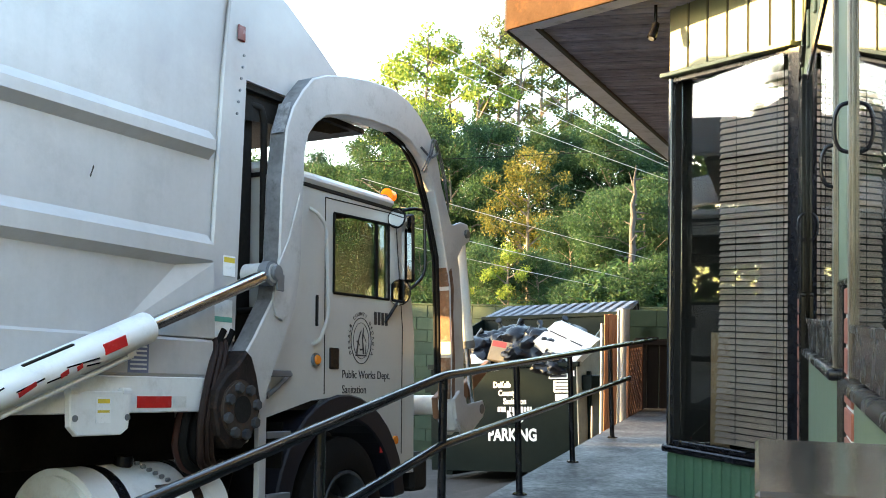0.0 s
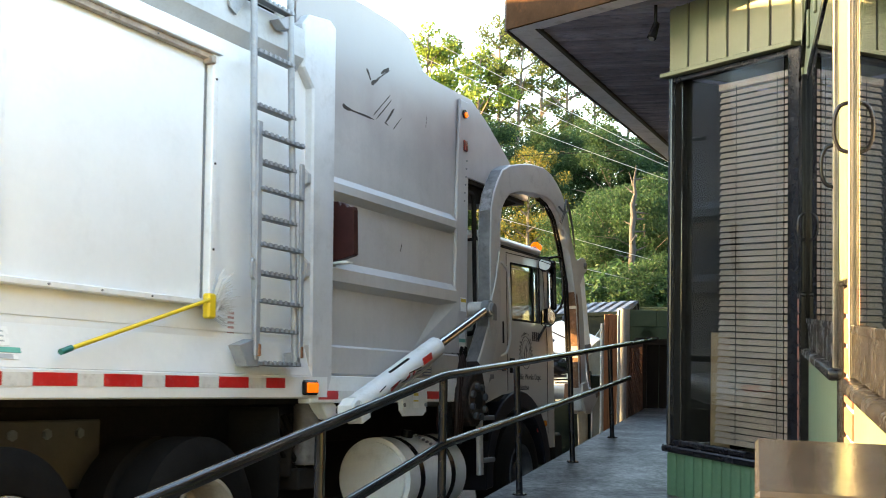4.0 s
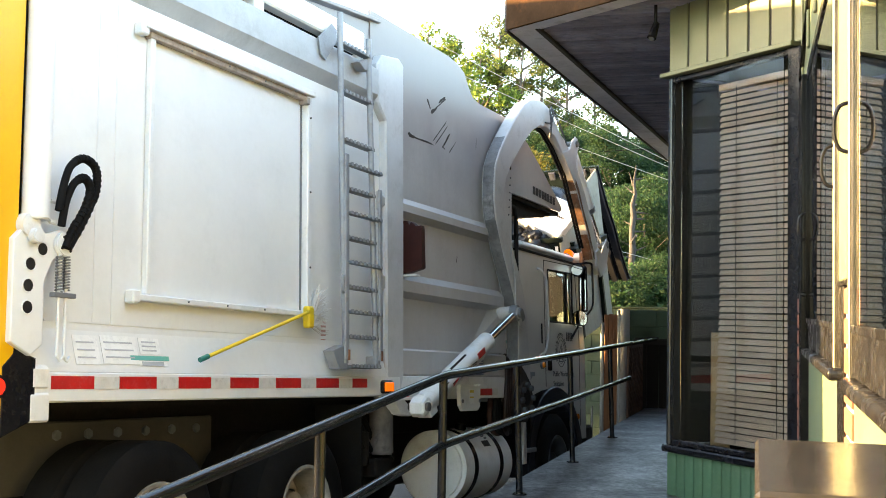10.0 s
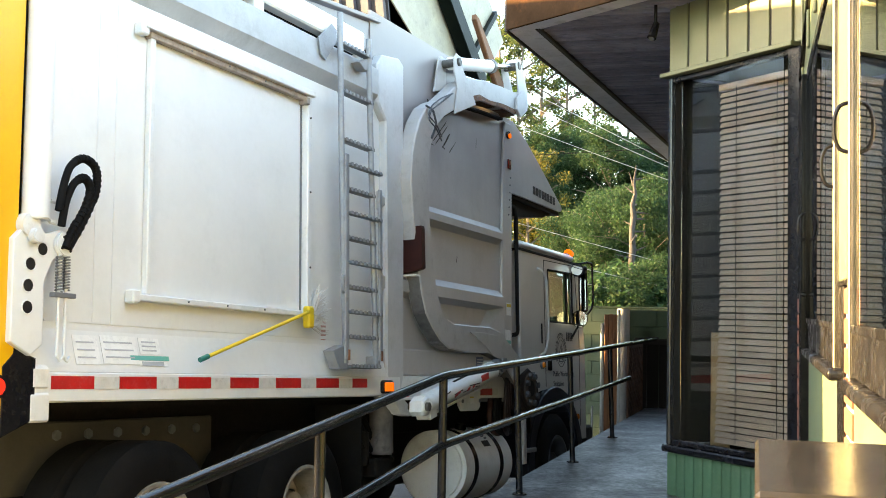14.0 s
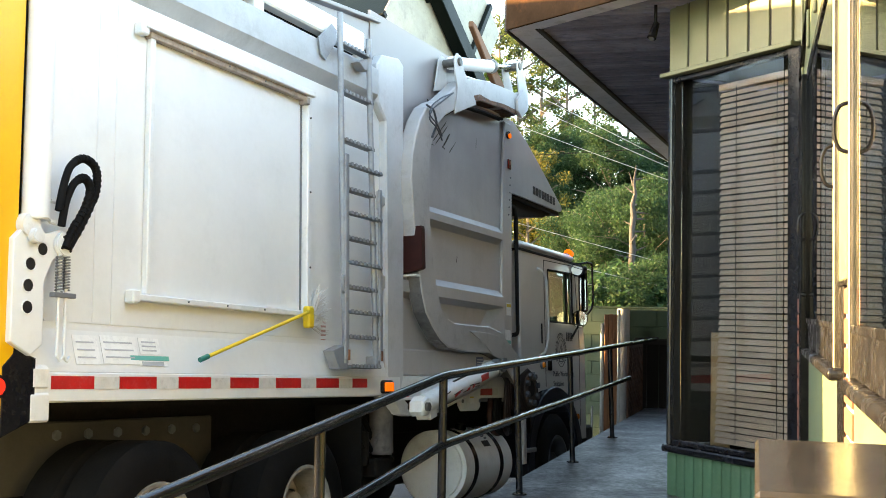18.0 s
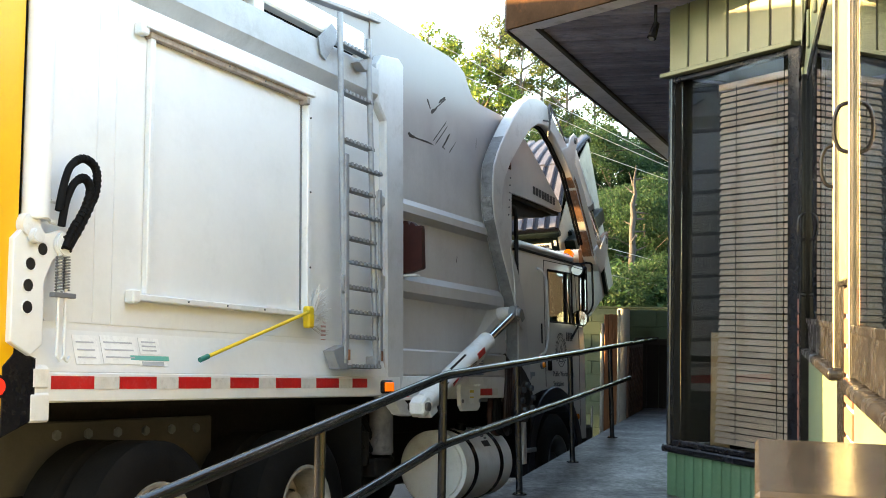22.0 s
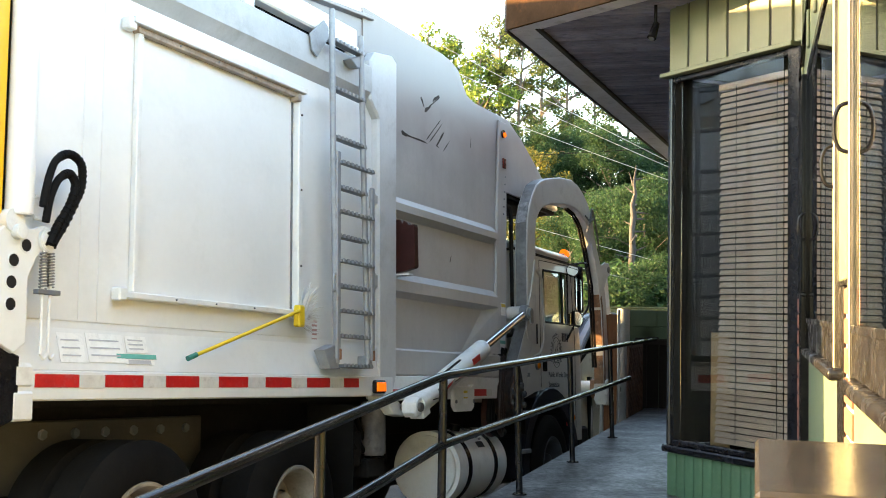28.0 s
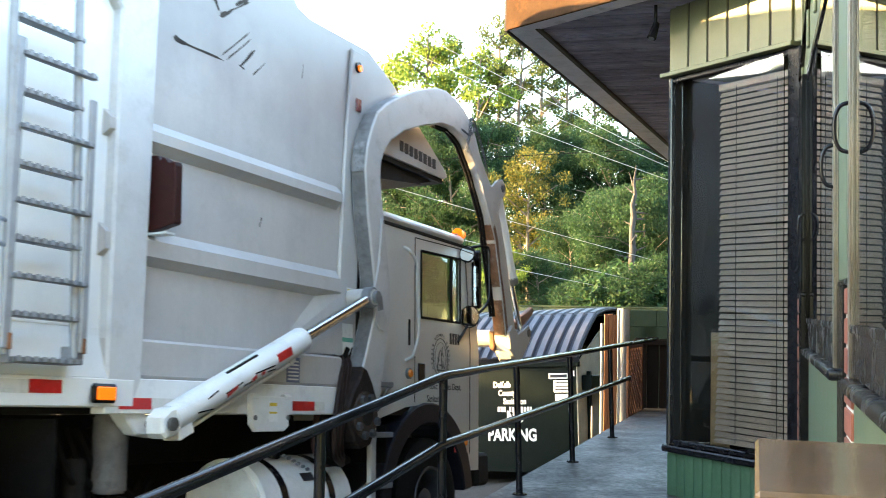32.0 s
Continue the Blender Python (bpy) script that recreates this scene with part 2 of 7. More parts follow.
M_BLIND = material("blind_taupe", (0.38, 0.285, 0.23), 0.45, 0, 6, 0.06, 50, 0.03, island=-0.06)
M_BRICK = material("brick", (0.21, 0.06, 0.033), 0.8, 0, 10, 0.2, 60, 0.3, (0.16, 0.08, 0.05), 0.2, island=-0.15)
M_JOINT = material("brick_joint", (0.55, 0.53, 0.50), 0.9, 0, 10, 0.1, 60, 0.3)
M_FENCE = material("fence_brown", (0.007, 0.0045, 0.0035), 0.8, 0, 3, 0.3, 40, 0.2, (0.015, 0.011, 0.009), 0.3, island=-0.2, spec=0.1)
M_LATTICE = material("lattice_rust_brown", (0.055, 0.024, 0.014), 0.75, 0, 6, 0.3, 50, 0.2, (0.02, 0.012, 0.009), 0.3)
M_GATE = material("gate_orange_brown", (0.17, 0.058, 0.018), 0.7, 0, 4, 0.2, 50, 0.15, (0.12, 0.05, 0.02), 0.3)
M_CAP = material("scratched_cap", (0.040, 0.037, 0.033), 0.12, 0.3, 14, 0.4, 120, 0.03, (0.09, 0.085, 0.08), 0.22, spec=0.3)
M_WOOD = material("weathered_wood", (0.009, 0.007, 0.0055), 0.11, 0, 9, 0.4, 90, 0.02, (0.06, 0.052, 0.04), 0.12, spec=0.12)
M_POLE = material("grey_pole", (0.24, 0.25, 0.26), 0.5, 0.4, 8, 0.12, 60, 0.05)
M_CARD = material("cardboard_white", (0.70, 0.69, 0.66), 0.8, 0, 6, 0.06, 50, 0.05, (0.35, 0.28, 0.2), 0.1)
M_CARDB = material("cardboard_brown", (0.36, 0.24, 0.13), 0.85, 0, 6, 0.12, 50, 0.08)
M_BAG = material("black_bag", (0.006, 0.007, 0.010), 0.32, 0, 14, 0.3, 40, 0.35, spec=0.3)
M_BARK = material("bark", (0.10, 0.085, 0.07), 0.9, 0, 3, 0.3, 20, 0.6, (0.05, 0.04, 0.03), 0.3)
M_BARKP = material("pale_bark", (0.045, 0.040, 0.036), 0.85, 0, 3, 0.25, 20, 0.4)
M_SNAG = material("dead_wood", (0.055, 0.052, 0.052), 0.9, 0, 3, 0.3, 20, 0.5, (0.03, 0.028, 0.025), 0.4, stretch=(1, 1, 0.2))
M_BROOM = material("broom_yellow", (0.72, 0.50, 0.02), 0.4, 0, 6, 0.08, 60, 0.03)
M_BRISTLE = material("bristle", (0.52, 0.51, 0.48), 0.7, 0, 6, 0.1, 60, 0.05)
M_TEAL = material("teal_plastic", (0.02, 0.16, 0.13), 0.4, 0, 6, 0.1, 60, 0.03)
M_STICK = material("sticker_pale", (0.80, 0.81, 0.81), 0.4, 0, 14, 0.06, 60, 0.0, (0.45, 0.46, 0.48), 0.35)
M_STICKG = material("sticker_teal", (0.12, 0.42, 0.36), 0.5, 0, 9, 0.1, 60, 0.0)
M_STICKY = material("sticker_yellow", (0.65, 0.48, 0.05), 0.5, 0, 9, 0.1, 60, 0.0)
M_NOTICE = material("notice_blue", (0.13, 0.15, 0.24), 0.5, 0, 9, 0.15, 60, 0.0)
M_STICKB = material("sticker_grey_blue", (0.42, 0.44, 0.48), 0.5, 0, 9, 0.1, 60, 0.0)
M_WIRE = material("wire_grey", (0.28, 0.28, 0.28), 0.5, 0, 9, 0.1, 60, 0.0)


def leafy(name, a, b):
    """Leaves: two greens that vary by leaf, with light passing through."""
    m = bpy.data.materials.new(name)
    m.use_nodes = True
    n, l = m.node_tree.nodes, m.node_tree.links
    p = n["Principled BSDF"]
    g = n.new("ShaderNodeNewGeometry")
    r = n.new("ShaderNodeValToRGB")
    r.color_ramp.elements[0].color, r.color_ramp.elements[1].color = (*a, 1), (*b, 1)
    l.new(g.outputs["Random Per Island"], r.inputs[0])
    co = n.new("ShaderNodeTexCoord")
    no = n.new("ShaderNodeTexNoise")
    no.inputs["Scale"].default_value = 0.5
    l.new(co.outputs["Object"], no.inputs[0])
    mr = n.new("ShaderNodeMapRange")
    mr.inputs["To Min"].default_value, mr.inputs["To Max"].default_value = 0.6, 1.4
    l.new(no.outputs[0], mr.inputs[0])
    mx = n.new("ShaderNodeMix")
    mx.data_type, mx.blend_type = "RGBA", "MULTIPLY"
    mx.inputs[0].default_value = 1.0
    l.new(r.outputs[0], mx.inputs[6])
    l.new(mr.outputs[0], mx.inputs[7])
    l.new(mx.outputs[2], p.inputs["Base Color"])
    p.inputs["Roughness"].default_value = 0.65
    p.inputs["Specular IOR Level"].default_value = 0.25
    tr = n.new("ShaderNodeBsdfTranslucent")
    l.new(mx.outputs[2], tr.inputs[0])
    ms = n.new("ShaderNodeMixShader")
    ms.inputs[0].default_value = 0.5
    l.new(p.outputs[0], ms.inputs[1])
    l.new(tr.outputs[0], ms.inputs[2])
    l.new(ms.outputs[0], n["Material Output"].inputs[0])
    return m


M_LEAF = leafy("leaves_green", (0.013, 0.037, 0.017), (0.040, 0.086, 0.032))
M_LEAFP = leafy("leaves_pine", (0.045, 0.070, 0.028), (0.12, 0.15, 0.045))
# lit copies of the leaves: the low sun's amber and yellow are in the colour
M_LEAFA = leafy("leaves_amber_sunlit", (0.025, 0.055, 0.018), (0.15, 0.13, 0.025))
M_LEAFY = leafy("leaves_yellow_sunlit", (0.075, 0.145, 0.028), (0.20, 0.25, 0.045))


# ---- mesh helpers ----
def mesh_of(name, bm, mat, smooth=False):
    me = bpy.data.meshes.new(name)
    bmesh.ops.recalc_face_normals(bm, faces=bm.faces)
    if smooth:
        for f in bm.faces:
            f.smooth = True
        for e in bm.edges:
            e.smooth = len(e.link_faces) == 2 and e.calc_face_angle(0.0) < 0.65
    bm.to_mesh(me)
    bm.free()
    me.materials.append(mat)
    return me


def part(name, bm, mat, parent=None, label="", m=None, smooth=False):
    """One mesh object under a thing or a part."""
    ob = new(name, mesh_of(name, bm, mat, smooth))
    if parent is not None:
        ob.parent = parent
    if m is not None:
        ob.matrix_basis = m
    if label:
        tagged(ob, label)
    return ob


def shared(name, mesh, parent, m):
    ob = new(name, mesh)
    ob.parent = parent
    ob.matrix_basis = m
    return ob


def thing(name, label, category, group="", kind="", m=None):
    ob = new(name)
    ob.empty_display_size = 0.1
    tagged(ob, label, category, group, kind)
    if m is not None:
        ob.matrix_basis = m
    return ob


def bevel(bm, w, seg=1):
    if w:
        bmesh.ops.bevel(bm, geom=bm.edges[:], offset=w, segments=seg, affect="EDGES", profile=0.5, clamp_overlap=True)
    return bm


def box(x0, x1, y0, y1, z0, z1, w=0.0, bm=None):
    """A box between two corners, with bevelled edges."""
    b = bmesh.new()
    bmesh.ops.create_cube(b, size=1.0)
    for v in b.verts:
        v.co = Vector(((x0 + x1) / 2 + v.co.x * (x1 - x0), (y0 + y1) / 2 + v.co.y * (y1 - y0), (z0 + z1) / 2 + v.co.z * (z1 - z0)))
    bevel(b, w)
    return join(bm, b)


def join(bm, b):
    if bm is None:
        return b
    me = bpy.data.meshes.new("tmp")
    b.to_mesh(me)
    b.free()
    bm.from_mesh(me)
    bpy.data.meshes.remove(me)
    return bm


def prism(points, x0, x1, w=0.0, bm=None):
    """A flat outline of (y, z) points given thickness from x0 to x1."""
    b = bmesh.new()
    a = [b.verts.new((x0, y, z)) for y, z in points]
    c = [b.verts.new((x1, y, z)) for y, z in points]
    b.faces.new(a)
    b.faces.new(c[::-1])
    k = len(points)
    for i in range(k):
        b.faces.new((a[i], a[(i + 1) % k], c[(i + 1) % k], c[i]))
    bmesh.ops.recalc_face_normals(b, faces=b.faces)
    if w:
        caps = [e for e in b.edges if abs(e.verts[0].co.x - e.verts[1].co.x) < 1e-6]
        bmesh.ops.bevel(b, geom=caps, offset=w, segments=1, affect="EDGES", clamp_overlap=True)
    return join(bm, b)


def moved(bm, m):
    bmesh.ops.transform(bm, matrix=m, verts=bm.verts)
    return bm


def rod(a, b, r, r2=None, n=12, bm=None, w=0.0):
    """A round bar from a to b."""
    a, b = Vector(a), Vector(b)
    c = bmesh.new()
    bmesh.ops.create_cone(c, cap_ends=True, segments=n, radius1=r, radius2=r if r2 is None else r2, depth=(b - a).length)
    q = (b - a).to_track_quat("Z", "Y").to_matrix().to_4x4()
    bmesh.ops.transform(c, matrix=Matrix.Translation((a + b) / 2) @ q, verts=c.verts)
    if w:
        bmesh.ops.bevel(c, geom=[e for e in c.edges if len(e.link_faces) == 2 and any(len(f.verts) > 4 for f in e.link_faces)], offset=w, segments=2, affect="EDGES")
    return join(bm, c)


def tube(points, r, n=8, bm=None, closed=False):
    """A bent pipe along points; r is one radius or one for each point."""
    pts = [Vector(p) for p in points]
    c = bmesh.new()
    rings = []
    prev = None
    for i, p in enumerate(pts):
        t = (pts[min(i + 1, len(pts) - 1)] - pts[max(i - 1, 0)]).normalized()
        ref = prev if prev is not None else (Vector((0, 0, 1)) if abs(t.z) < 0.9 else Vector((1, 0, 0)))
        u = (ref - t * ref.dot(t)).normalized()
        prev = u
        v = t.cross(u)
        rr = r[i] if isinstance(r, (list, tuple)) else r
        rings.append([c.verts.new(p + (u * math.cos(2 * math.pi * k / n) + v * math.sin(2 * math.pi * k / n)) * rr) for k in range(n)])
    for a, b in zip(rings, rings[1:]):
        for k in range(n):
            c.faces.new((a[k], a[(k + 1) % n], b[(k + 1) % n], b[k]))
    c.faces.new(rings[0][::-1])
    c.faces.new(rings[-1])
    return join(bm, c)


def bend(points, seg=5, pull=0.3):
    """Rounds the corners of a polyline."""
    pts = [Vector(p) for p in points]
    out = [pts[0]]
    for a, b, c in zip(pts, pts[1:], pts[2:]):
        d = min((b - a).length, (c - b).length) * pull
        p, q = b + (a - b).normalized() * d, b + (c - b).normalized() * d
        for i in range(seg + 1):
            k = i / seg
            out.append(p * (1 - k) ** 2 + b * 2 * k * (1 - k) + q * k * k)
    out.append(pts[-1])
    return out


def lettering(name, text, size, mat, parent, m, label="", bold=0.0, align="LEFT"):
    """Raised letters as a thin mesh, lying in the local xy plane."""
    cu = bpy.data.curves.new(name, "FONT")
    cu.body, cu.size, cu.extrude, cu.align_x, cu.offset = text, size, 0.001, align, bold
    cu.resolution_u = 3
    tmp = new("tmp_text", cu)
    me = bpy.data.meshes.new_from_object(tmp.evaluated_get(bpy.context.evaluated_depsgraph_get()))
    bpy.data.objects.remove(tmp)
    me.materials.append(mat)
    ob = new(name, me)
    ob.parent = parent
    ob.matrix_basis = m
    if label:
        tagged(ob, label)
    return ob
# ---- ground and yard ----
WHEEL_DROP = 0.155


def yard_height(x, y):
    x, y = min(max(x, -14.0), 7.0), min(max(y, -8.0), 19.0)
    d = Vector((x, y, 0)) - YARD.translation
    k = min(max((d.dot(FWD) - 7.5) / 0.9, 0.0), 1.0)
    return YARD.translation.z - (d.x * UPW.x + d.y * UPW.y) / UPW.z - WHEEL_DROP * (1 - k * k * (3 - 2 * k))


def ground_sheet():
    xs = [-900, -300, -120, -60, -30] + [-14 + i * 1.0 for i in range(22)] + [20, 60, 120, 300, 900]
    ys = [-900, -300, -100, -40, -15] + [-8 + i * 1.0 for i in range(28)] + [26, 40, 70, 140, 300, 900]
    bm = bmesh.new()
    grid = [[bm.verts.new((x, y, yard_height(x, y) + 0.012 * noise.noise((x * 0.7, y * 0.7, 0)))) for x in xs] for y in ys]
    for a, b in zip(grid, grid[1:]):
        for i in range(len(xs) - 1):
            bm.faces.new((a[i], a[i + 1], b[i + 1], b[i]))
    return tagged(part("ground", bm, M_ASPH), "worn dark asphalt of the sloping service yard", "ground", kind="structure")


ground_sheet()

# line of the railing: along and outward, on the plan
RAIL = Vector((0.318, 0.948, 0.0)).normalized()
OUT = Vector((-RAIL.y, RAIL.x, 0.0))
BEND = Vector((0.013, 5.252, 0.0))


def deck_height(y):
    return 0.0 if y >= 5.252 else -0.0845 * (5.252 - y)


def deck():
    bm = bmesh.new()
    rows = [(-3.0, 4.0), (0.5, 4.0), (2.5, 4.0), (5.252, 5.0), (9.0, 6.0), (12.6, 7.0)]
    top, low = [], []
    for y, xr in rows:
        e = BEND + RAIL * ((y - BEND.y) / RAIL.y) + OUT * 0.16
        z = deck_height(y)
        top.append((bm.verts.new((e.x, e.y, z)), bm.verts.new((xr, y, z))))
        low.append((bm.verts.new((e.x, e.y, z - 1.4)), bm.verts.new((xr, y, z - 1.4))))
    for (a, b), (c, d) in zip(top, top[1:]):
        bm.faces.new((a, b, d, c))
    for (a, b), (c, d) in zip(zip((t[0] for t in top), (t[0] for t in low)), zip((t[0] for t in top[1:]), (t[0] for t in low[1:]))):
        bm.faces.new((a, c, d, b))
    bm.faces.new((top[0][0], low[0][0], low[0][1], top[0][1]))
    bm.faces.new((top[-1][0], top[-1][1], low[-1][1], low[-1][0]))
    return tagged(part("walkway", bm, M_CONC), "raised grey concrete walkway with a ramp beside the building", "walkway", kind="structure")


deck()

# ---- window wall of the building: s metres along it, o outward, z up ----
WDIR = Vector((0.2696, 0.963, 0.0)).normalized()
WOUT = Vector((-WDIR.y, WDIR.x, 0.0))
WALL = Matrix((WOUT, WDIR, Vector((0, 0, 1)))).transposed().to_4x4()
WALL.translation = Vector((0.247, 0.0, 0.0))
BAY_L, BAY_R = Vector((1.363, 6.712, 0.0)), Vector((1.842, 5.858, 0.0))
BDIR = (BAY_R - BAY_L).normalized()
BOUT = Vector((BDIR.y, -BDIR.x, 0.0))
BAY = Matrix((BDIR, -BOUT, Vector((0, 0, 1)))).transposed().to_4x4()   # x along the bay, y inward
BAY.translation = BAY_L
BAYW = (BAY_R - BAY_L).length
HEAD, EAVE = 2.50, 2.92


WHEAD = 2.19          # underside of the window heads in this wall


def window_wall():
    wall = thing("wall_window_side", "low green painted wall under the window band", "wall", kind="structure", m=WALL)
    part("wall_panel", box(-0.16, -0.004, -3.0, 6.02, -0.6, 0.895, 0.004), M_SILLG, wall)
    part("header", box(-0.16, 0.006, -3.0, 6.02, WHEAD + 0.047, EAVE, 0.004), M_PANELG, wall, "pale green header board")
    for i in range(8):
        s = 5.8 - i * 0.62
        part("batten", box(0.006, 0.020, s - 0.02, s + 0.02, WHEAD + 0.10, EAVE, 0.004), M_PANELG, wall)
    part("conduit", rod((0.016, 5.97, 2.30), (0.016, 4.55, 2.60), 0.012, n=8), M_FRAME, wall, "dark pipe rising along the header", smooth=True)
    return wall


def stile(u, s, depth, mat):
    """An upright of the frame: a flat bar with two beads and a groove on the face that looks along the wall."""
    up = part("stile", box(-0.010, depth, s, s + 0.045, 0.934, WHEAD, 0.003), mat, u)
    for k in (0.2, 0.5, 0.8):
        o = depth * k
        part("bead", bevel(box(o - depth * 0.10, o + depth * 0.10, s - 0.006, s - 0.0005, 0.94, WHEAD - 0.004), 0.0028, 2), mat, up, smooth=True)


def window_unit(n, s0, s1, d0, d1, glaze, zp):
    """A dark framed window: stiles, rails, kick board, pane and pulls on both faces."""
    u = thing("window_%d" % n, "dark framed tall window with round pulls, sunlit tone on its stiles", "window", kind="structure", m=WALL)
    # stiles toned as sunlit; the far one of window 1 stays black as shaded
    stile(u, s0, d0, M_STILE)
    stile(u, s1 - 0.045, d1, M_FRAME if n == 1 else M_STILE)
    part("kick_board", box(-0.020, 0.004, s0 + 0.046, s1 - 0.046, 0.936, 1.066, 0.004), M_KICK, u, "scuffed dark kick board")
    part("kick_trim", box(0.004, 0.011, s0 + 0.046, s1 - 0.046, 1.048, 1.070, 0.003), M_KICK, u)
    part("sill", bevel(box(-0.14, 0.034, s0 + 0.01, s1 - 0.01, 0.896, 0.934), 0.014, 3), M_KICK, u, "worn black rounded sill", smooth=True)
    part("top_rail", box(-0.018, 0.010, s0 + 0.046, s1 - 0.046, WHEAD, WHEAD + 0.045, 0.004), M_FRAME, u)
    pane = part("pane", box(glaze - 0.004, glaze, s0 + 0.04, s1 - 0.04, 1.06, WHEAD + 0.01), M_GLASS, u)
    pane.visible_shadow = False
    for q, o, z in ((s0 + 0.012, d0, 1.474), (s1 - 0.03, d1, zp)):
        pts = bend([(o - 0.004, q, z), (o + 0.020, q, z + 0.006), (o + 0.033, q, z + 0.033), (o + 0.035, q, z + 0.064),
                    (o + 0.033, q, z + 0.095), (o + 0.020, q, z + 0.122), (o - 0.004, q, z + 0.128)], 4, 0.45)
        part("pull", tube(pts, 0.0055, 8), M_BLACK, u, "round black metal pull", smooth=True)
    return u


window_wall()
window_unit(1, 3.45, 5.46, 0.015, 0.013, 0.003, 1.436)
window_unit(2, 0.20, 2.965, 0.012, 0.012, -0.001, 1.507)


def pier(n, s0, s1, o=0.0):
    """A brick pier below, with a green post above it."""
    p = thing("pier_%d" % n, "narrow brick pier with a green post beside the windows", "pier", kind="structure", m=WALL)
    b0, b1 = (s0 + 0.22, s1) if n == 2 else (s0, s0 + 0.235)     # the brick face, beside a dark jamb
    j0, j1 = (s0, b0 - 0.001) if n == 2 else (b1 + 0.001, s1)
    part("core", box(-0.030, o - 0.006, b0 + 0.006, b1 - 0.006, -0.3, 1.168), M_JOINT, p)
    part("jamb", box(-0.030, o + 0.003, j0, j1, -0.3, 1.174, 0.004), M_FRAME, p, "black jamb")
    part("post", box(-0.030, o - 0.002, s0, s1, 1.190, WHEAD + 0.046, 0.004), M_SILLG if n == 1 else M_FRAME, p)
    part("cap", box(-0.028, o + 0.003, s0, s1, 1.1755, 1.1895, 0.003), M_KICK, p)
    me = mesh_of("brick", box(-0.028, o, 0, b1 - b0, 0, 0.070, 0.003), M_BRICK)
    k = 0
    while -0.2 + k * 0.081 < 1.10:
        shared("brick", me, p, Matrix.Translation((0.0, b0, -0.2 + k * 0.081)))
        k += 1
    return p


pier(1, 2.972, 3.445, 0.003)
pier(2, 5.50, 5.98, 0.030)


def bay():
    b = thing("bay_window", "black framed bay window with pale green top panels", "bay window", kind="structure", m=BAY)
    w = BAYW
    part("base_core", box(0.012, w, 0.014, 0.16, -0.4, 0.255), M_BASEG, b)
    n = 13
    me = mesh_of("base_board", box(0.002, w / n - 0.004, -0.006, 0.012, 0.0, 0.25, 0.003), M_BASEG)
    for i in range(n):
        shared("base_board", me, b, Matrix.Translation((i * w / n, 0, 0.002)))
    part("base_return", box(-0.012, 0.01, 0.0, 1.6, 0.0, 0.25, 0.003), M_BASEG, b)
    part("sill", box(-0.03, w + 0.01, -0.035, 0.16, 0.257, 0.297, 0.008), M_BLACK, b, "black sill with worn paint")
    part("sill_return", box(-0.03, 0.1, 0.161, 1.6, 0.257, 0.297, 0.008), M_BLACK, b)
    part("corner_post", box(-0.012, 0.018, -0.012, 0.022, 0.298, HEAD, 0.006), M_POSTSHEEN, b)
    part("corner_post", box(w - 0.040, w + 0.05, -0.012, 0.06, 0.298, HEAD, 0.006), M_BLACK, b)
    part("bottom_rail", box(0.019, w - 0.041, -0.004, 0.05, 0.298, 0.330, 0.005), M_BLACK, b)
    part("top_rail", box(0.019, w - 0.041, -0.004, 0.05, HEAD - 0.035, HEAD - 0.002, 0.005), M_BLACK, b)
    pane = part("pane", moved(box(0.022 - w / 2, w / 2 - 0.035, -0.003, 0.003, 0.325, HEAD - 0.03), Matrix.Translation((w / 2, 0.016, 0)) @ Matrix.Rotation(radians(-6.5), 4, "Z")), M_GLASS, b)
    pane.visible_shadow = False
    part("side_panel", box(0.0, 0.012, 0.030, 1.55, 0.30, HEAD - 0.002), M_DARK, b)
    part("back_post", box(-0.01, 0.05, 1.55, 1.61, 0.298, HEAD, 0.006), M_BLACK, b)
    # top panels with battens
    part("panel_core", box(0.0, w + 0.04, 0.004, 0.12, HEAD + 0.028, EAVE + 0.2), M_PANELG, b)
    part("panel_return", box(-0.012, 0.004, 0.0, 1.6, HEAD + 0.028, EAVE + 0.2), M_PANELG, b)
    part("ledge", box(-0.05, w + 0.02, -0.05, 0.12, HEAD, HEAD + 0.026, 0.004), M_PANELG, b, "pale green drip ledge")
    m = 6
    me = mesh_of("panel", box(0.008, w / m - 0.008, -0.012, 0.003, 0, EAVE - HEAD - 0.02, 0.003), M_PANELG)
    for i in range(m):
        shared("panel", me, b, Matrix.Translation((i * w / m, 0, HEAD + 0.028)))
    me = mesh_of("batten", box(-0.007, 0.007, -0.005, 0.003, 0, EAVE - HEAD - 0.02, 0.001), M_DARK)
    for i in range(1, m):
        shared("batten", me, b, Matrix.Translation((i * w / m, 0, HEAD + 0.028)))
    return b


bay()


def blind():
    b = thing("window_blind", "lowered taupe horizontal slat blind behind the bay glass", "blind", m=BAY)
    x0, x1 = 0.33, BAYW - 0.03
    part("headrail", box(x0, x1, 0.075, 0.115, 2.37, 2.41, 0.004), M_BLIND, b)
    n = 57
    tilt = Matrix.Rotation(radians(58), 4, "X")
    me = mesh_of("slat", moved(box(x0, x1, -0.0165, 0.0165, -0.0009, 0.0009), tilt), M_BLIND)
    for i in range(n):
        z = 0.355 + i * (2.35 - 0.355) / (n - 1)
        shift = -0.035 * max(0.0, 1 - i / 21.0)
        shared("slat", me, b, Matrix.Translation((shift, 0.095, z)) @ Matrix.Rotation(radians(0.10 * math.sin(i * 1.7)), 4, "Y"))
    for k in (0.25, 0.75):
        part("cord", rod((x0 + (x1 - x0) * k, 0.068, 0.35), (x0 + (x1 - x0) * k, 0.068, 2.38), 0.002, n=5), M_DARK, b)
    return b


blind()


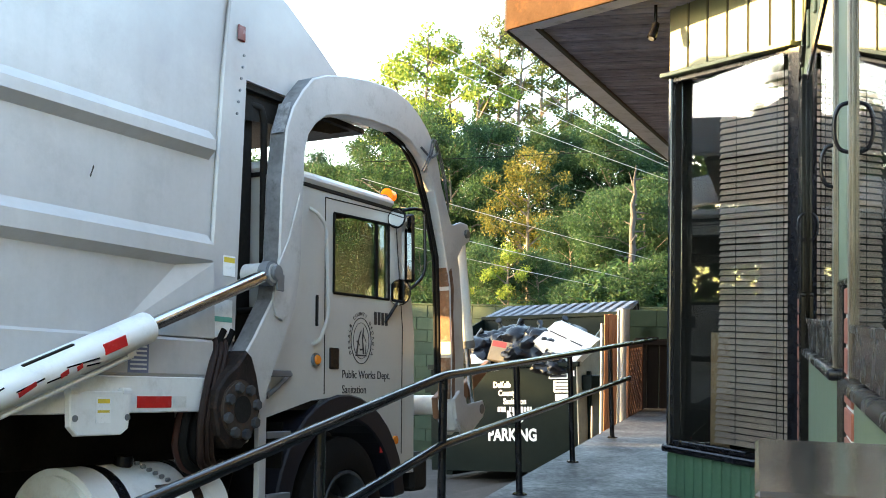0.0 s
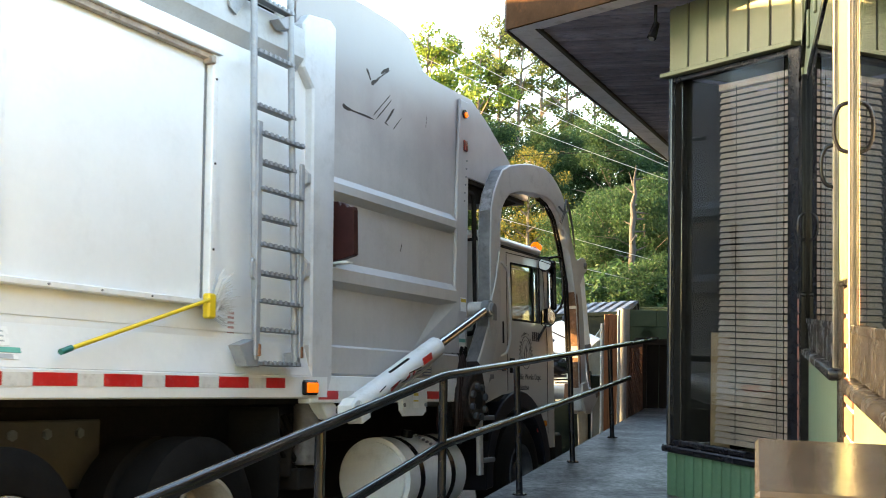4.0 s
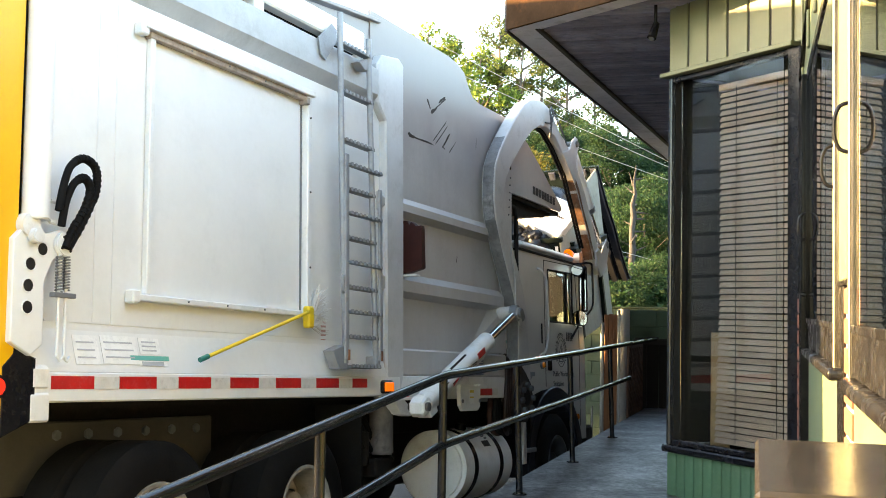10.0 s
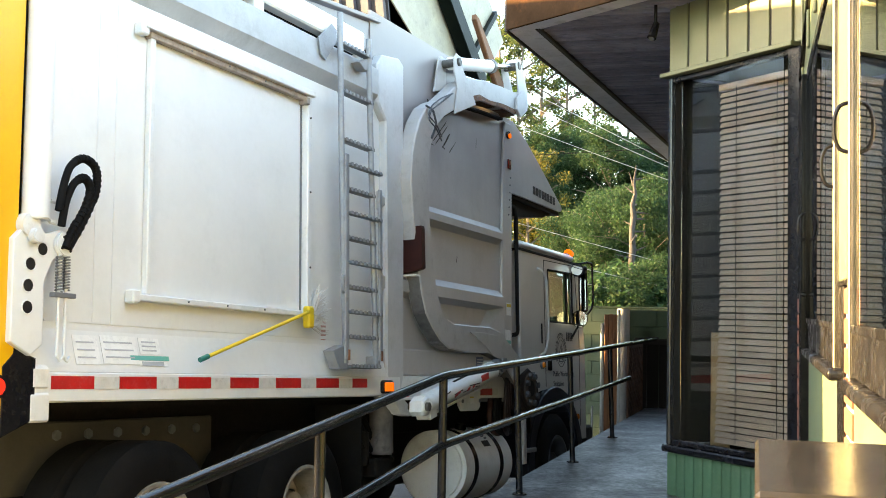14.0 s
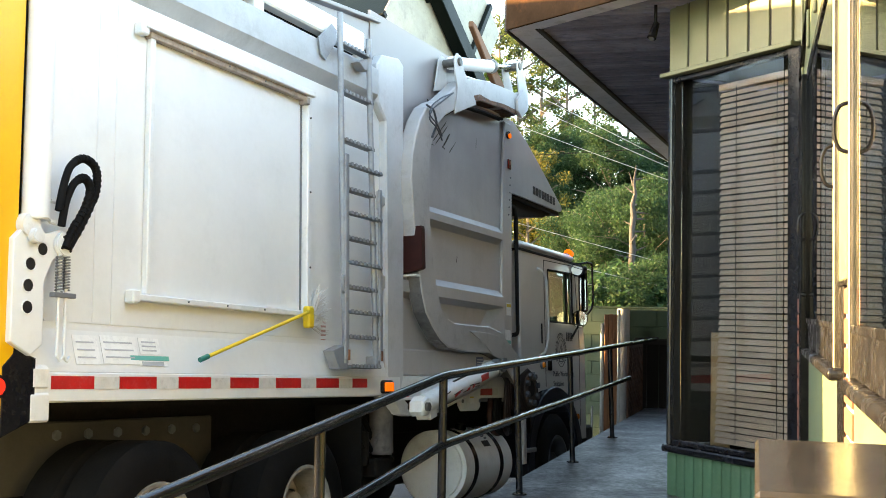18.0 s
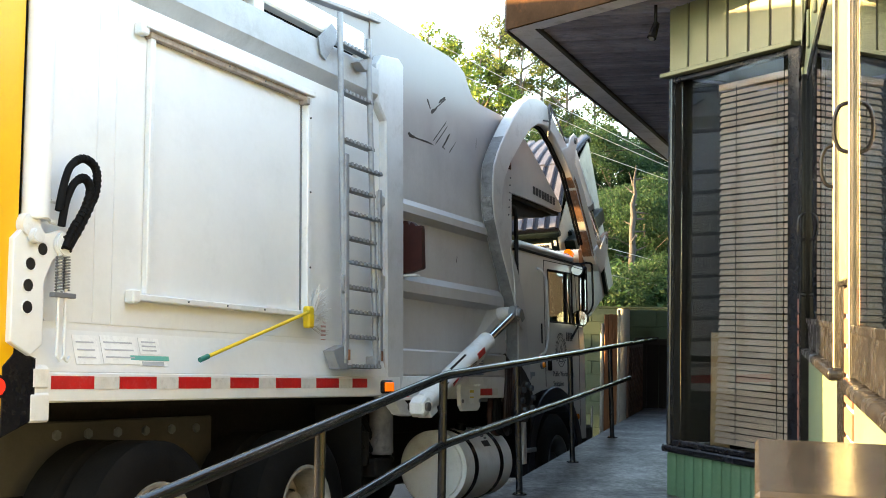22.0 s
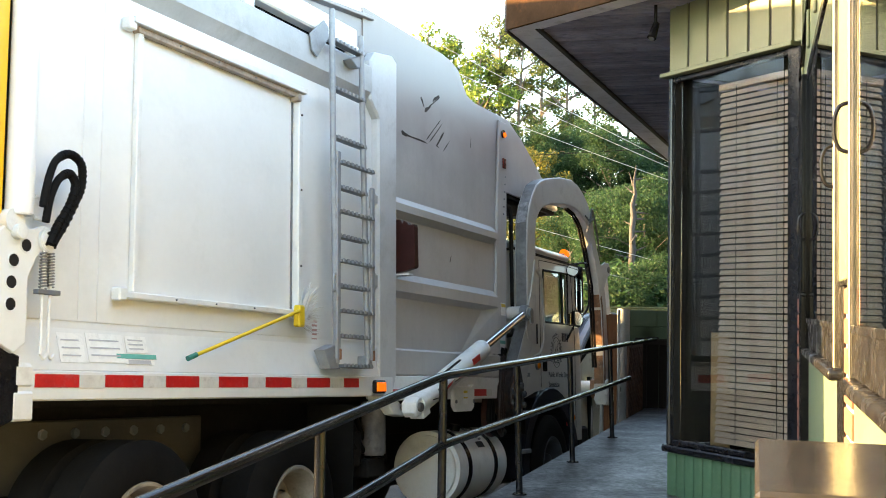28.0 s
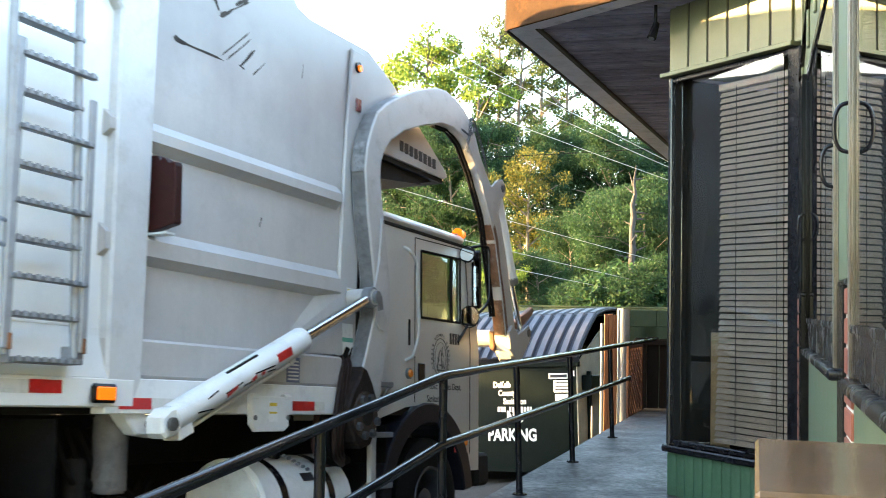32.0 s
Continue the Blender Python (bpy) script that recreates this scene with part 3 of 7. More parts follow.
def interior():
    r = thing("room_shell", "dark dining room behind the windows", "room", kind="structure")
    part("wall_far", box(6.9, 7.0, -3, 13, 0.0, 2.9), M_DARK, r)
    # unseen, and run on past the room to block light from the north-east
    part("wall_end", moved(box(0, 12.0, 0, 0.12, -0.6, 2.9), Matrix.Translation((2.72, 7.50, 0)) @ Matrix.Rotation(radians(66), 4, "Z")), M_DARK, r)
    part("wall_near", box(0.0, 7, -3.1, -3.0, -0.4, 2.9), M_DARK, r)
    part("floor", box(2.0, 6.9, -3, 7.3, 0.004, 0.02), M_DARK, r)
    post = thing("wooden_screen", "tan wooden screen edge inside the bay window", "screen", m=BAY)
    part("board", box(0.225, 0.370, 0.122, 0.142, 0.30, 0.97, 0.004), material("tan_board", (0.34, 0.22, 0.11), 0.7, 0, 8, 0.15, 40, 0.3), post)
    return r


interior()


def roof():
    """Overhanging flat eave: soffit boards, border strips and fascia."""
    r = thing("roof", "flat overhanging roof with dark boarded soffit", "roof", kind="structure")
    a, b = Vector((0.42, 7.24)), Vector((2.75, 13.54))
    c = Vector((1.56, 5.78))
    ring = [a, b, Vector((9.2, 13.54)), Vector((9.2, -3.3)), Vector((-0.80, -3.3)), c]
    bm = bmesh.new()
    lo = [bm.verts.new((p.x, p.y, EAVE + 0.03)) for p in ring]
    hi = [bm.verts.new((p.x, p.y, EAVE + 0.34)) for p in ring]
    bm.faces.new(lo[::-1])
    bm.faces.new(hi)
    for i in range(len(ring)):
        j = (i + 1) % len(ring)
        bm.faces.new((lo[i], lo[j], hi[j], hi[i]))
    part("slab", bm, M_FASCIA, r)
    # soffit boards square to the window wall, all in one mesh
    o3, wd, wo = WALL.translation.to_2d(), WDIR.to_2d(), WOUT.to_2d()

    def reach(q):
        """How far out a board at this line gets before an edge of the eave cuts it."""
        best = 9.0
        for p0, p1 in ((a, b), (c, a)):
            e = p1 - p0
            den = e.x * wo.y - e.y * wo.x
            best = min(best, (e.y * (q.x - p0.x) - e.x * (q.y - p0.y)) / den)
        return best
    bm = bmesh.new()
    k, pitch = 0, 0.066
    while k * pitch < 8.6:
        q0 = o3 + wd * (5.0 + k * pitch)
        q1 = q0 + wd * (pitch - (0.024 if k % 2 else 0.010))
        lo = [q0 + wo * (reach(q0) - 0.02), q0 - wo * 4.0, q1 - wo * 4.0, q1 + wo * (reach(q1) - 0.02)]
        dz = 0.002 * math.sin(k * 1.9)
        v = [bm.verts.new((p.x, p.y, EAVE + dz)) for p in lo]
        u = [bm.verts.new((p.x, p.y, EAVE + 0.028)) for p in lo]
        bm.faces.new(v)
        for i in range(4):
            bm.faces.new((v[i], v[(i + 1) % 4], u[(i + 1) % 4], u[i]))
        k += 1
    part("soffit", bm, M_SOFFIT, r, "narrow dark brown soffit boards")

    def strip(name, p, q, mat, w0, w1, z0, z1):
        d = (q - p).normalized()
        nrm = Vector((-d.y, d.x))
        bm = bmesh.new()
        pts = [p + nrm * w0, q + nrm * w0, q + nrm * w1, p + nrm * w1]
        lo2 = [bm.verts.new((t.x, t.y, z0)) for t in pts]
        hi2 = [bm.verts.new((t.x, t.y, z1)) for t in pts]
        bm.faces.new(lo2)
        bm.faces.new(hi2)
        for i in range(4):
            bm.faces.new((lo2[i], lo2[(i + 1) % 4], hi2[(i + 1) % 4], hi2[i]))
        part(name, bevel(bm, 0.004), mat, r)
    strip("border", a, b, M_BORDER, -0.16, 0.02, EAVE - 0.012, EAVE + 0.03)
    strip("inner_trim", a, b, M_FASCIA, -0.195, -0.162, EAVE - 0.022, EAVE + 0.03)
    strip("border", c, a, M_BORDER, -0.12, 0.02, EAVE - 0.016, EAVE + 0.027)
    strip("fascia_board", a, b, M_FASCIA, 0.022, 0.045, EAVE - 0.02, EAVE + 0.36)
    strip("fascia_board", c, a, M_FASCIAW, 0.022, 0.045, EAVE - 0.02, EAVE + 0.36)
    return r


roof()


# ---- railing ----
def railing():
    r = thing("railing", "black painted pipe handrail with two rails", "railing")
    def on(t, z):
        p = BEND + RAIL * t
        return Vector((p.x, p.y, deck_height(p.y) * (1 if t < 0 else 0) + z))
    for h, name in ((0.772, "top_rail"), (0.452, "mid_rail")):
        pts = [on(-7.0, h), on(-3.5, h), on(-0.35, h), on(0, h), on(0.35, h), on(3.0, h), on(5.45, h + 0.006)]
        part(name, tube(bend(pts, 3, 0.3), 0.021, 12), M_RAIL, r, smooth=True)
    part("end_rail", tube([on(5.5, 0.775), on(7.2, 0.775)], 0.021, 10), M_RAIL, r, smooth=True)
    for t in (-6.0, -4.4, -3.0, -1.36, 0.0, 1.45, 2.95, 4.58):
        lean = 0.03 if t > 0 else 0.0
        base = on(t, -0.01)
        top = on(t, 0.77) + OUT * lean
        post = part("post", rod(base, top, 0.020, n=12), M_RAIL, r, smooth=True)
        part("flange", rod(base, base + Vector((0, 0, 0.018)), 0.045, n=14, w=0.004), M_RAIL, post)
    return r


railing()


# ---- yard wall, gate, fences ----
def yard_wall():
    w = thing("wall_yard", "green painted concrete block wall behind the bin", "wall", kind="structure")
    a = Vector((2.28, 17.0, 0.0))
    d = Vector((RGT.x, RGT.y, 0)).normalized()
    m = Matrix((d, Vector((-d.y, d.x, 0)), Vector((0, 0, 1)))).transposed().to_4x4()
    m.translation = a
    w.matrix_basis = m
    part("core", box(-12, 4.0, 0.012, 0.19, -1.9, 1.09), M_MORTAR, w)
    me = mesh_of("block", box(0.004, 0.394, 0.0, 0.10, 0.004, 0.196, 0.004), M_BLOCK)
    for row in range(11):
        for i in range(-15, 10):
            shared("block", me, w, Matrix.Translation((i * 0.4 + (0.2 if row % 2 else 0), 0, 1.10 - 0.2 * (row + 1))))
    part("cap", box(-12, 4.0, -0.01, 0.2, 1.102, 1.13, 0.006), M_MORTAR, w)


    tagged(part("wall_yard_far", moved(box(-0.1, 0.1, -14, 22.0, -2.2, 2.1), YARD @ Matrix.Translation((-7.5, 0, 0))), M_MORTAR), "green block wall closing the yard", "wall", kind="structure")


yard_wall()


def fences():
    """Brown board gate and fence between the walkway and the bin."""
    g = thing("wooden_gate", "orange brown plywood gate leaf standing open", "gate")
    p = Vector((1.83, 12.6, 0))
    me = mesh_of("board", box(0, 0.048, 0, 0.03, -1.0, 1.03, 0.004), M_GATE)
    for i in range(3):
        shared("board", me, g, Matrix.Translation((p.x + i * 0.049, p.y, 0.008 * (i % 2))))
    part("edge_strip", box(p.x + 0.155, p.x + 0.18, p.y, p.y + 0.05, -1.0, 1.09, 0.004), M_POLE, g, "pale metal edge strip")
    q = thing("fence_post", "grey metal gate post", "post")
    part("pole", rod((1.80, 12.55, -1.0), (1.80, 12.55, 0.93), 0.022, n=12), M_POLE, q, smooth=True)
    part("pole", rod((1.70, 12.6, -1.0), (1.70, 12.6, 0.0), 0.012, n=8), M_POLE, q, smooth=True)
    f = thing("wooden_fence", "dark brown board fence at the end of the walkway", "fence")
    me = mesh_of("board", box(0, 0.13, 0, 0.022, -0.9, 0.78, 0.004), M_FENCE)
    for i in range(16):
        shared("board", me, f, Matrix.Translation((2.16 + i * 0.135, 12.5 + 0.01 * (i % 2), 0.01 * math.sin(i * 2.1))))
    part("top_bar", box(2.14, 4.3, 12.46, 12.499, 0.70, 0.76, 0.004), M_FENCE, f)
    k = thing("concrete_wall", "low olive concrete wall behind the fence", "wall", kind="structure")
    part("wall_body", box(2.16, 6.0, 13.304, 13.5, -1.2, 1.088, 0.004), M_MORTAR, k)
    me = mesh_of("block", box(0.003, 0.397, 0.0, 0.06, 0.003, 0.197, 0.004), M_BLOCK)
    for row in range(8):
        for i in range(6):
            shared("block", me, k, Matrix.Translation((2.15 + i * 0.4 - (0.2 if row % 2 and i else 0), 13.286 - 0.001 * (row % 2), 1.09 - 0.2 * (row + 1))))
    pole = thing("gate_pole", "round grey steel gate pole", "pole")
    part("shaft", rod((2.10, 12.95, -1.2), (2.10, 12.95, 1.10), 0.075, n=20, w=0.006), M_POLE, pole, smooth=True)


fences()


def lattice_gate():
    """A swung-open leaf of crossed laths in a frame."""
    d = Vector((0.30, 0.80, 0)).normalized()
    m = Matrix((d, Vector((-d.y, d.x, 0)), Vector((0, 0, 1)))).transposed().to_4x4()
    m.translation = Vector((1.92, 11.55, -0.06))
    g = thing("lattice_gate", "rust brown wooden lattice gate leaf standing open", "gate", m=m)
    w, h = 0.80, 0.80
    for x0, x1, z0, z1 in ((0, 0.04, 0, h), (w - 0.04, w, 0, h), (0.04, w - 0.04, 0, 0.05), (0.04, w - 0.04, h - 0.05, h)):
        part("frame_bar", box(x0, x1, -0.012, 0.012, z0, z1, 0.003), M_LATTICE, g)
    k = -7
    while k < 8:
        for sgn, o in ((1, -0.006), (-1, 0.006)):
            a0, a1 = max(0.04, 0.1 * k), min(w - 0.04, 0.1 * k + h)
            if a1 - a0 > 0.12:
                za, zb = (a0 - 0.1 * k, a1 - 0.1 * k)
                if sgn < 0:
                    za, zb = h - za, h - zb
                part("lath", moved(box(-math.hypot(a1 - a0, zb - za) / 2, math.hypot(a1 - a0, zb - za) / 2, -0.004, 0.004, -0.015, 0.015),
                                   Matrix.Translation(((a0 + a1) / 2, o, (za + zb) / 2)) @ Matrix.Rotation(-math.atan2(zb - za, a1 - a0), 4, "Y")), M_LATTICE, g)
        k += 1


lattice_gate()


def ledge_post():
    """The near wooden post with a worn flat cap."""
    p = thing("wooden_post", "weathered brown wooden post with a flat worn cap", "post")
    p.matrix_basis = WALL
    part("cap", box(0.05, 0.238, 0.662, 0.965, 0.945, 0.988, 0.003), M_CAP, p, "scratched dull metal cap")
    part("shaft", box(0.07, 0.21, 0.71, 0.94, -0.9, 0.944, 0.006), M_WOOD, p)


ledge_post()


def flood_light():
    f = thing("flood_light", "small black spotlight hanging under the eave", "lamp")
    x, y = 1.25, 6.62
    part("bracket", rod((x, y, EAVE), (x, y, EAVE - 0.12), 0.010, n=8), M_BLACK, f)
    part("head", rod((x + 0.005, y, EAVE - 0.11), (x - 0.03, y - 0.03, EAVE - 0.21), 0.020, 0.028, n=14, w=0.003), M_BLACK, f, smooth=True)
    part("lens", rod((x - 0.03, y - 0.03, EAVE - 0.209), (x - 0.032, y - 0.032, EAVE - 0.213), 0.018, n=14), M_GREY, f)


flood_light()


def wires():
    for i, (a, b, sag) in enumerate((
            ((-1.91, 24.69, 7.8), (6.49, 24.9, 3.7), 0.04),
            ((-1.9, 24.72, 7.24), (6.49, 24.9, 3.67), 0.04),
            ((-1.89, 24.76, 6.41), (6.5, 24.91, 3.49), 0.04),
            ((-1.85, 24.89, 3.91), (6.53, 25.0, 1.75), 0.04),
            ((-1.83, 24.93, 3.1), (6.54, 25.02, 1.28), 0.04),
            ((-1.82, 24.95, 2.63), (6.54, 25.03, 1.05), 0.04),
            ((-1.85, 24.87, 4.27), (6.47, 24.84, 4.83), 0.04))):
        a, b = Vector(a), Vector(b)
        pts = [a.lerp(b, k / 16) - Vector((0, 0, sag * 4 * (k / 16) * (1 - k / 16))) for k in range(17)]
        w = thing("power_line", "thin black overhead power line" if i == 6 else "thin pale overhead power line", "cable", "overhead lines")
        part("wire", tube(pts, 0.007, 5), M_RUBBER if i == 6 else M_WIRE, w)


wires()
# ---- the bin: origin at the hinge of the forks, y away from the truck ----
BIN_FRONT, BIN_BACK, BIN_LOW = 0.20, 1.85, -1.17
BIN_SIDE = -0.20     # the bin stands a little to the side of the forks' middle
PIVOT = Vector((0.0, 5.855, 1.16))
HINGE_R, HINGE_A = 2.65, -0.5


def waste_bin():
    b = thing("waste_bin", "dark green steel front load waste bin with black plastic lids", "waste bin")
    hw = 0.97
    y0, y1 = BIN_FRONT, BIN_BACK
    zf, zb = 0.16, 0.85
    side = [(y0, BIN_LOW + 0.06), (y1, BIN_LOW + 0.06), (y1, zb), (y0 + 1.05, zb - 0.17), (y0, zf)]
    # pale on this side only: sky light is put into the paint
    part("side_panel", prism(side, hw - 0.012, hw), M_BINSIDE, b, "worn green side with grey scuffs, sky-lit pale in the paint")
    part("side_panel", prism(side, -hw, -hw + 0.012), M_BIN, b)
    part("front_panel", box(-hw + 0.013, hw - 0.013, y0, y0 + 0.012, BIN_LOW + 0.06, zf), M_BIN, b)
    part("back_panel", box(-hw + 0.013, hw - 0.013, y1 - 0.012, y1, BIN_LOW + 0.06, zb), M_BIN, b)
    part("bottom", box(-hw + 0.013, hw - 0.013, y0 + 0.013, y1 - 0.013, BIN_LOW + 0.06, BIN_LOW + 0.08), M_BIN, b)
    part("rim", box(-hw - 0.03, hw + 0.03, y0 - 0.035, y0 + 0.03, zf - 0.03, zf + 0.03, 0.008), M_BIN, b)
    part("rim", box(-hw - 0.03, hw + 0.03, y1 - 0.03, y1 + 0.035, zb - 0.03, zb + 0.03, 0.008), M_BIN, b)
    for sx in (-1, 1):
        part("pocket", box(sx * (hw + 0.01), sx * (hw + 0.14), y0 + 0.12, y1 - 0.3, -0.15, 0.03, 0.008), M_BIN, b, "fork sleeve")
        for y in (y0 + 0.35, y1 - 0.4):
            part("gusset", box(sx * (hw + 0.002), sx * (hw + 0.05), y - 0.03, y + 0.03, BIN_LOW + 0.08, zf - 0.08, 0.005), M_BIN, b)
        part("skid", box(sx * 0.75 - 0.05, sx * 0.75 + 0.05, y0 + 0.05, y1 - 0.05, BIN_LOW, BIN_LOW + 0.058, 0.008), M_BIN, b)
    # writing on the front face, which looks back at the truck
    face = Matrix.Translation((0.19, y0 - 0.003, 0)) @ Matrix.Rotation(radians(90), 4, "X")
    for text, x, z, size, bold, lab in (("DeKalb", -0.305, -0.105, 0.10, 0.003, "white lettering"), ("County", -0.24, -0.205, 0.10, 0.003, "white lettering"),
                                        ("Sanitation", -0.175, -0.305, 0.10, 0.003, "white lettering"), ("NO", -0.135, -0.52, 0.19, 0.007, "large white lettering"),
                                        ("PARKING", -0.385, -0.74, 0.20, 0.007, "large white lettering")):
        lettering("lettering", text, size, M_LETTER, b, face @ Matrix.Translation((x, z, 0)) @ Matrix.Diagonal((0.76, 1, 1, 1)), lab, bold)
    for i in range(12):
        if i not in (3, 7):
            part("number_bar", box(-0.060 + i * 0.038, -0.034 + i * 0.038, y0 - 0.005, y0 - 0.001, -0.40, -0.338), M_LETTER, b, "white bar in a line of numbers")
    part("warning_sticker", box(0.610, 0.865, y0 - 0.005, y0 - 0.001, -0.01, 0.055), M_STICK, b, "white warning strip")
    part("warning_sticker", box(0.670, 0.865, y0 - 0.005, y0 - 0.001, -0.17, -0.03), M_STICK, b)
    part("warning_sticker", box(0.690, 0.865, y0 - 0.005, y0 - 0.001, -0.27, -0.19), M_STICK, b)
    part("warning_sticker", box(0.900, 0.935, y0 - 0.005, y0 - 0.001, 0.02, 0.085), M_STICK, b)
    for i in range(3):
        part("print_bar", box(0.690, 0.850, y0 - 0.007, y0 - 0.0052, -0.065 - i * 0.04, -0.05 - i * 0.04), M_DARKLETTER, b)
    part("print_bar", box(0.630, 0.840, y0 - 0.007, y0 - 0.0052, 0.005, 0.04), M_DARKLETTER, b)
    # two plastic lids hinged at the back edge; each bends across its middle, so it has a leaf that turns on it
    lids = []
    span = 1.84

    def leaf(name, w0, w1, length, dome, lip, parent, label=""):
        bm = bmesh.new()
        k = 6
        rows = [(-length * i / k, dome * math.sin(math.pi * i / k) + 0.03) for i in range(k + 1)]
        if lip:
            rows.append((-length - 0.012, -0.035))
        top = [[bm.verts.new((w0 + (w1 - w0) * j, y, z)) for j in (0, 1)] for y, z in rows]
        bot = [[bm.verts.new((w0 + (w1 - w0) * j, y, z - 0.02)) for j in (0, 1)] for y, z in rows]
        for p, q, u, v in zip(top, top[1:], bot, bot[1:]):
            bm.faces.new((p[0], p[1], q[1], q[0]))
            bm.faces.new((u[0], v[0], v[1], u[1]))
            bm.faces.new((p[0], q[0], v[0], u[0]))
            bm.faces.new((p[1], u[1], v[1], q[1]))
        bm.faces.new((top[0][0], bot[0][0], bot[0][1], top[0][1]))
        bm.faces.new((top[-1][0], top[-1][1], bot[-1][1], bot[-1][0]))
        ob = part(name, bm, M_LIDSHADE, parent, label, smooth=True)
        for j in range(7):
            x = w0 + 0.07 + j * (w1 - w0 - 0.14) / 6
            rib = bmesh.new()
            for (ya, za), (yb, zb2) in zip(rows[:k], rows[1:k + 1]):
                vs = [[rib.verts.new((x + dx, yy, zz + dz)) for dx, dz in ((-0.048, 0.0), (-0.036, 0.026), (0.036, 0.026), (0.048, 0.0))] for yy, zz in ((ya, za), (yb, zb2))]
                for c in range(3):
                    rib.faces.new((vs[0][c], vs[0][c + 1], vs[1][c + 1], vs[1][c]))
                if (ya, za) == rows[0]:
                    rib.faces.new(vs[0][::-1])
                if (yb, zb2) == rows[k]:
                    rib.faces.new(vs[1])
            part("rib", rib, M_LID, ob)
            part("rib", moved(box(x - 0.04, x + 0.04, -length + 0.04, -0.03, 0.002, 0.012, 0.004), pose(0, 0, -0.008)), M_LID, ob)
        return ob
    for sx in (-1, 1):
        w0, w1 = (-hw - 0.03, -0.008) if sx < 0 else (0.008, hw + 0.03)
        lid = leaf("lid", w0, w1, span * 0.5, 0.035, False, b, "ribbed blue black plastic lid")
        flap = leaf("lid_leaf", w0, w1, span * 0.5, 0.035, True, lid)
        flap.matrix_basis = Matrix.Translation((0, -span * 0.5, 0))
        lids.append((lid, flap, span * 0.5))
    return b, lids, (y1, zb + 0.02)


BIN, LIDS, LID_HINGE = waste_bin()


def crumpled(name, size, mat, seed, parent, label=""):
    bm = bmesh.new()
    bmesh.ops.create_icosphere(bm, subdivisions=4 if size[0] > 0.2 else 2, radius=1.0)
    for v in bm.verts:
        p = v.co.normalized()
        f = 1 + 0.35 * noise.noise(p * 1.6 + Vector((seed, 0, 0))) + 0.16 * noise.noise(p * 5 + Vector((0, seed, 0))) + 0.07 * noise.noise(p * 13 + Vector((0, 0, seed)))
        v.co = Vector((p.x * size[0], p.y * size[1], p.z * size[2])) * f
    return part(name, bm, mat, parent, label, smooth=True)


LOAD = []


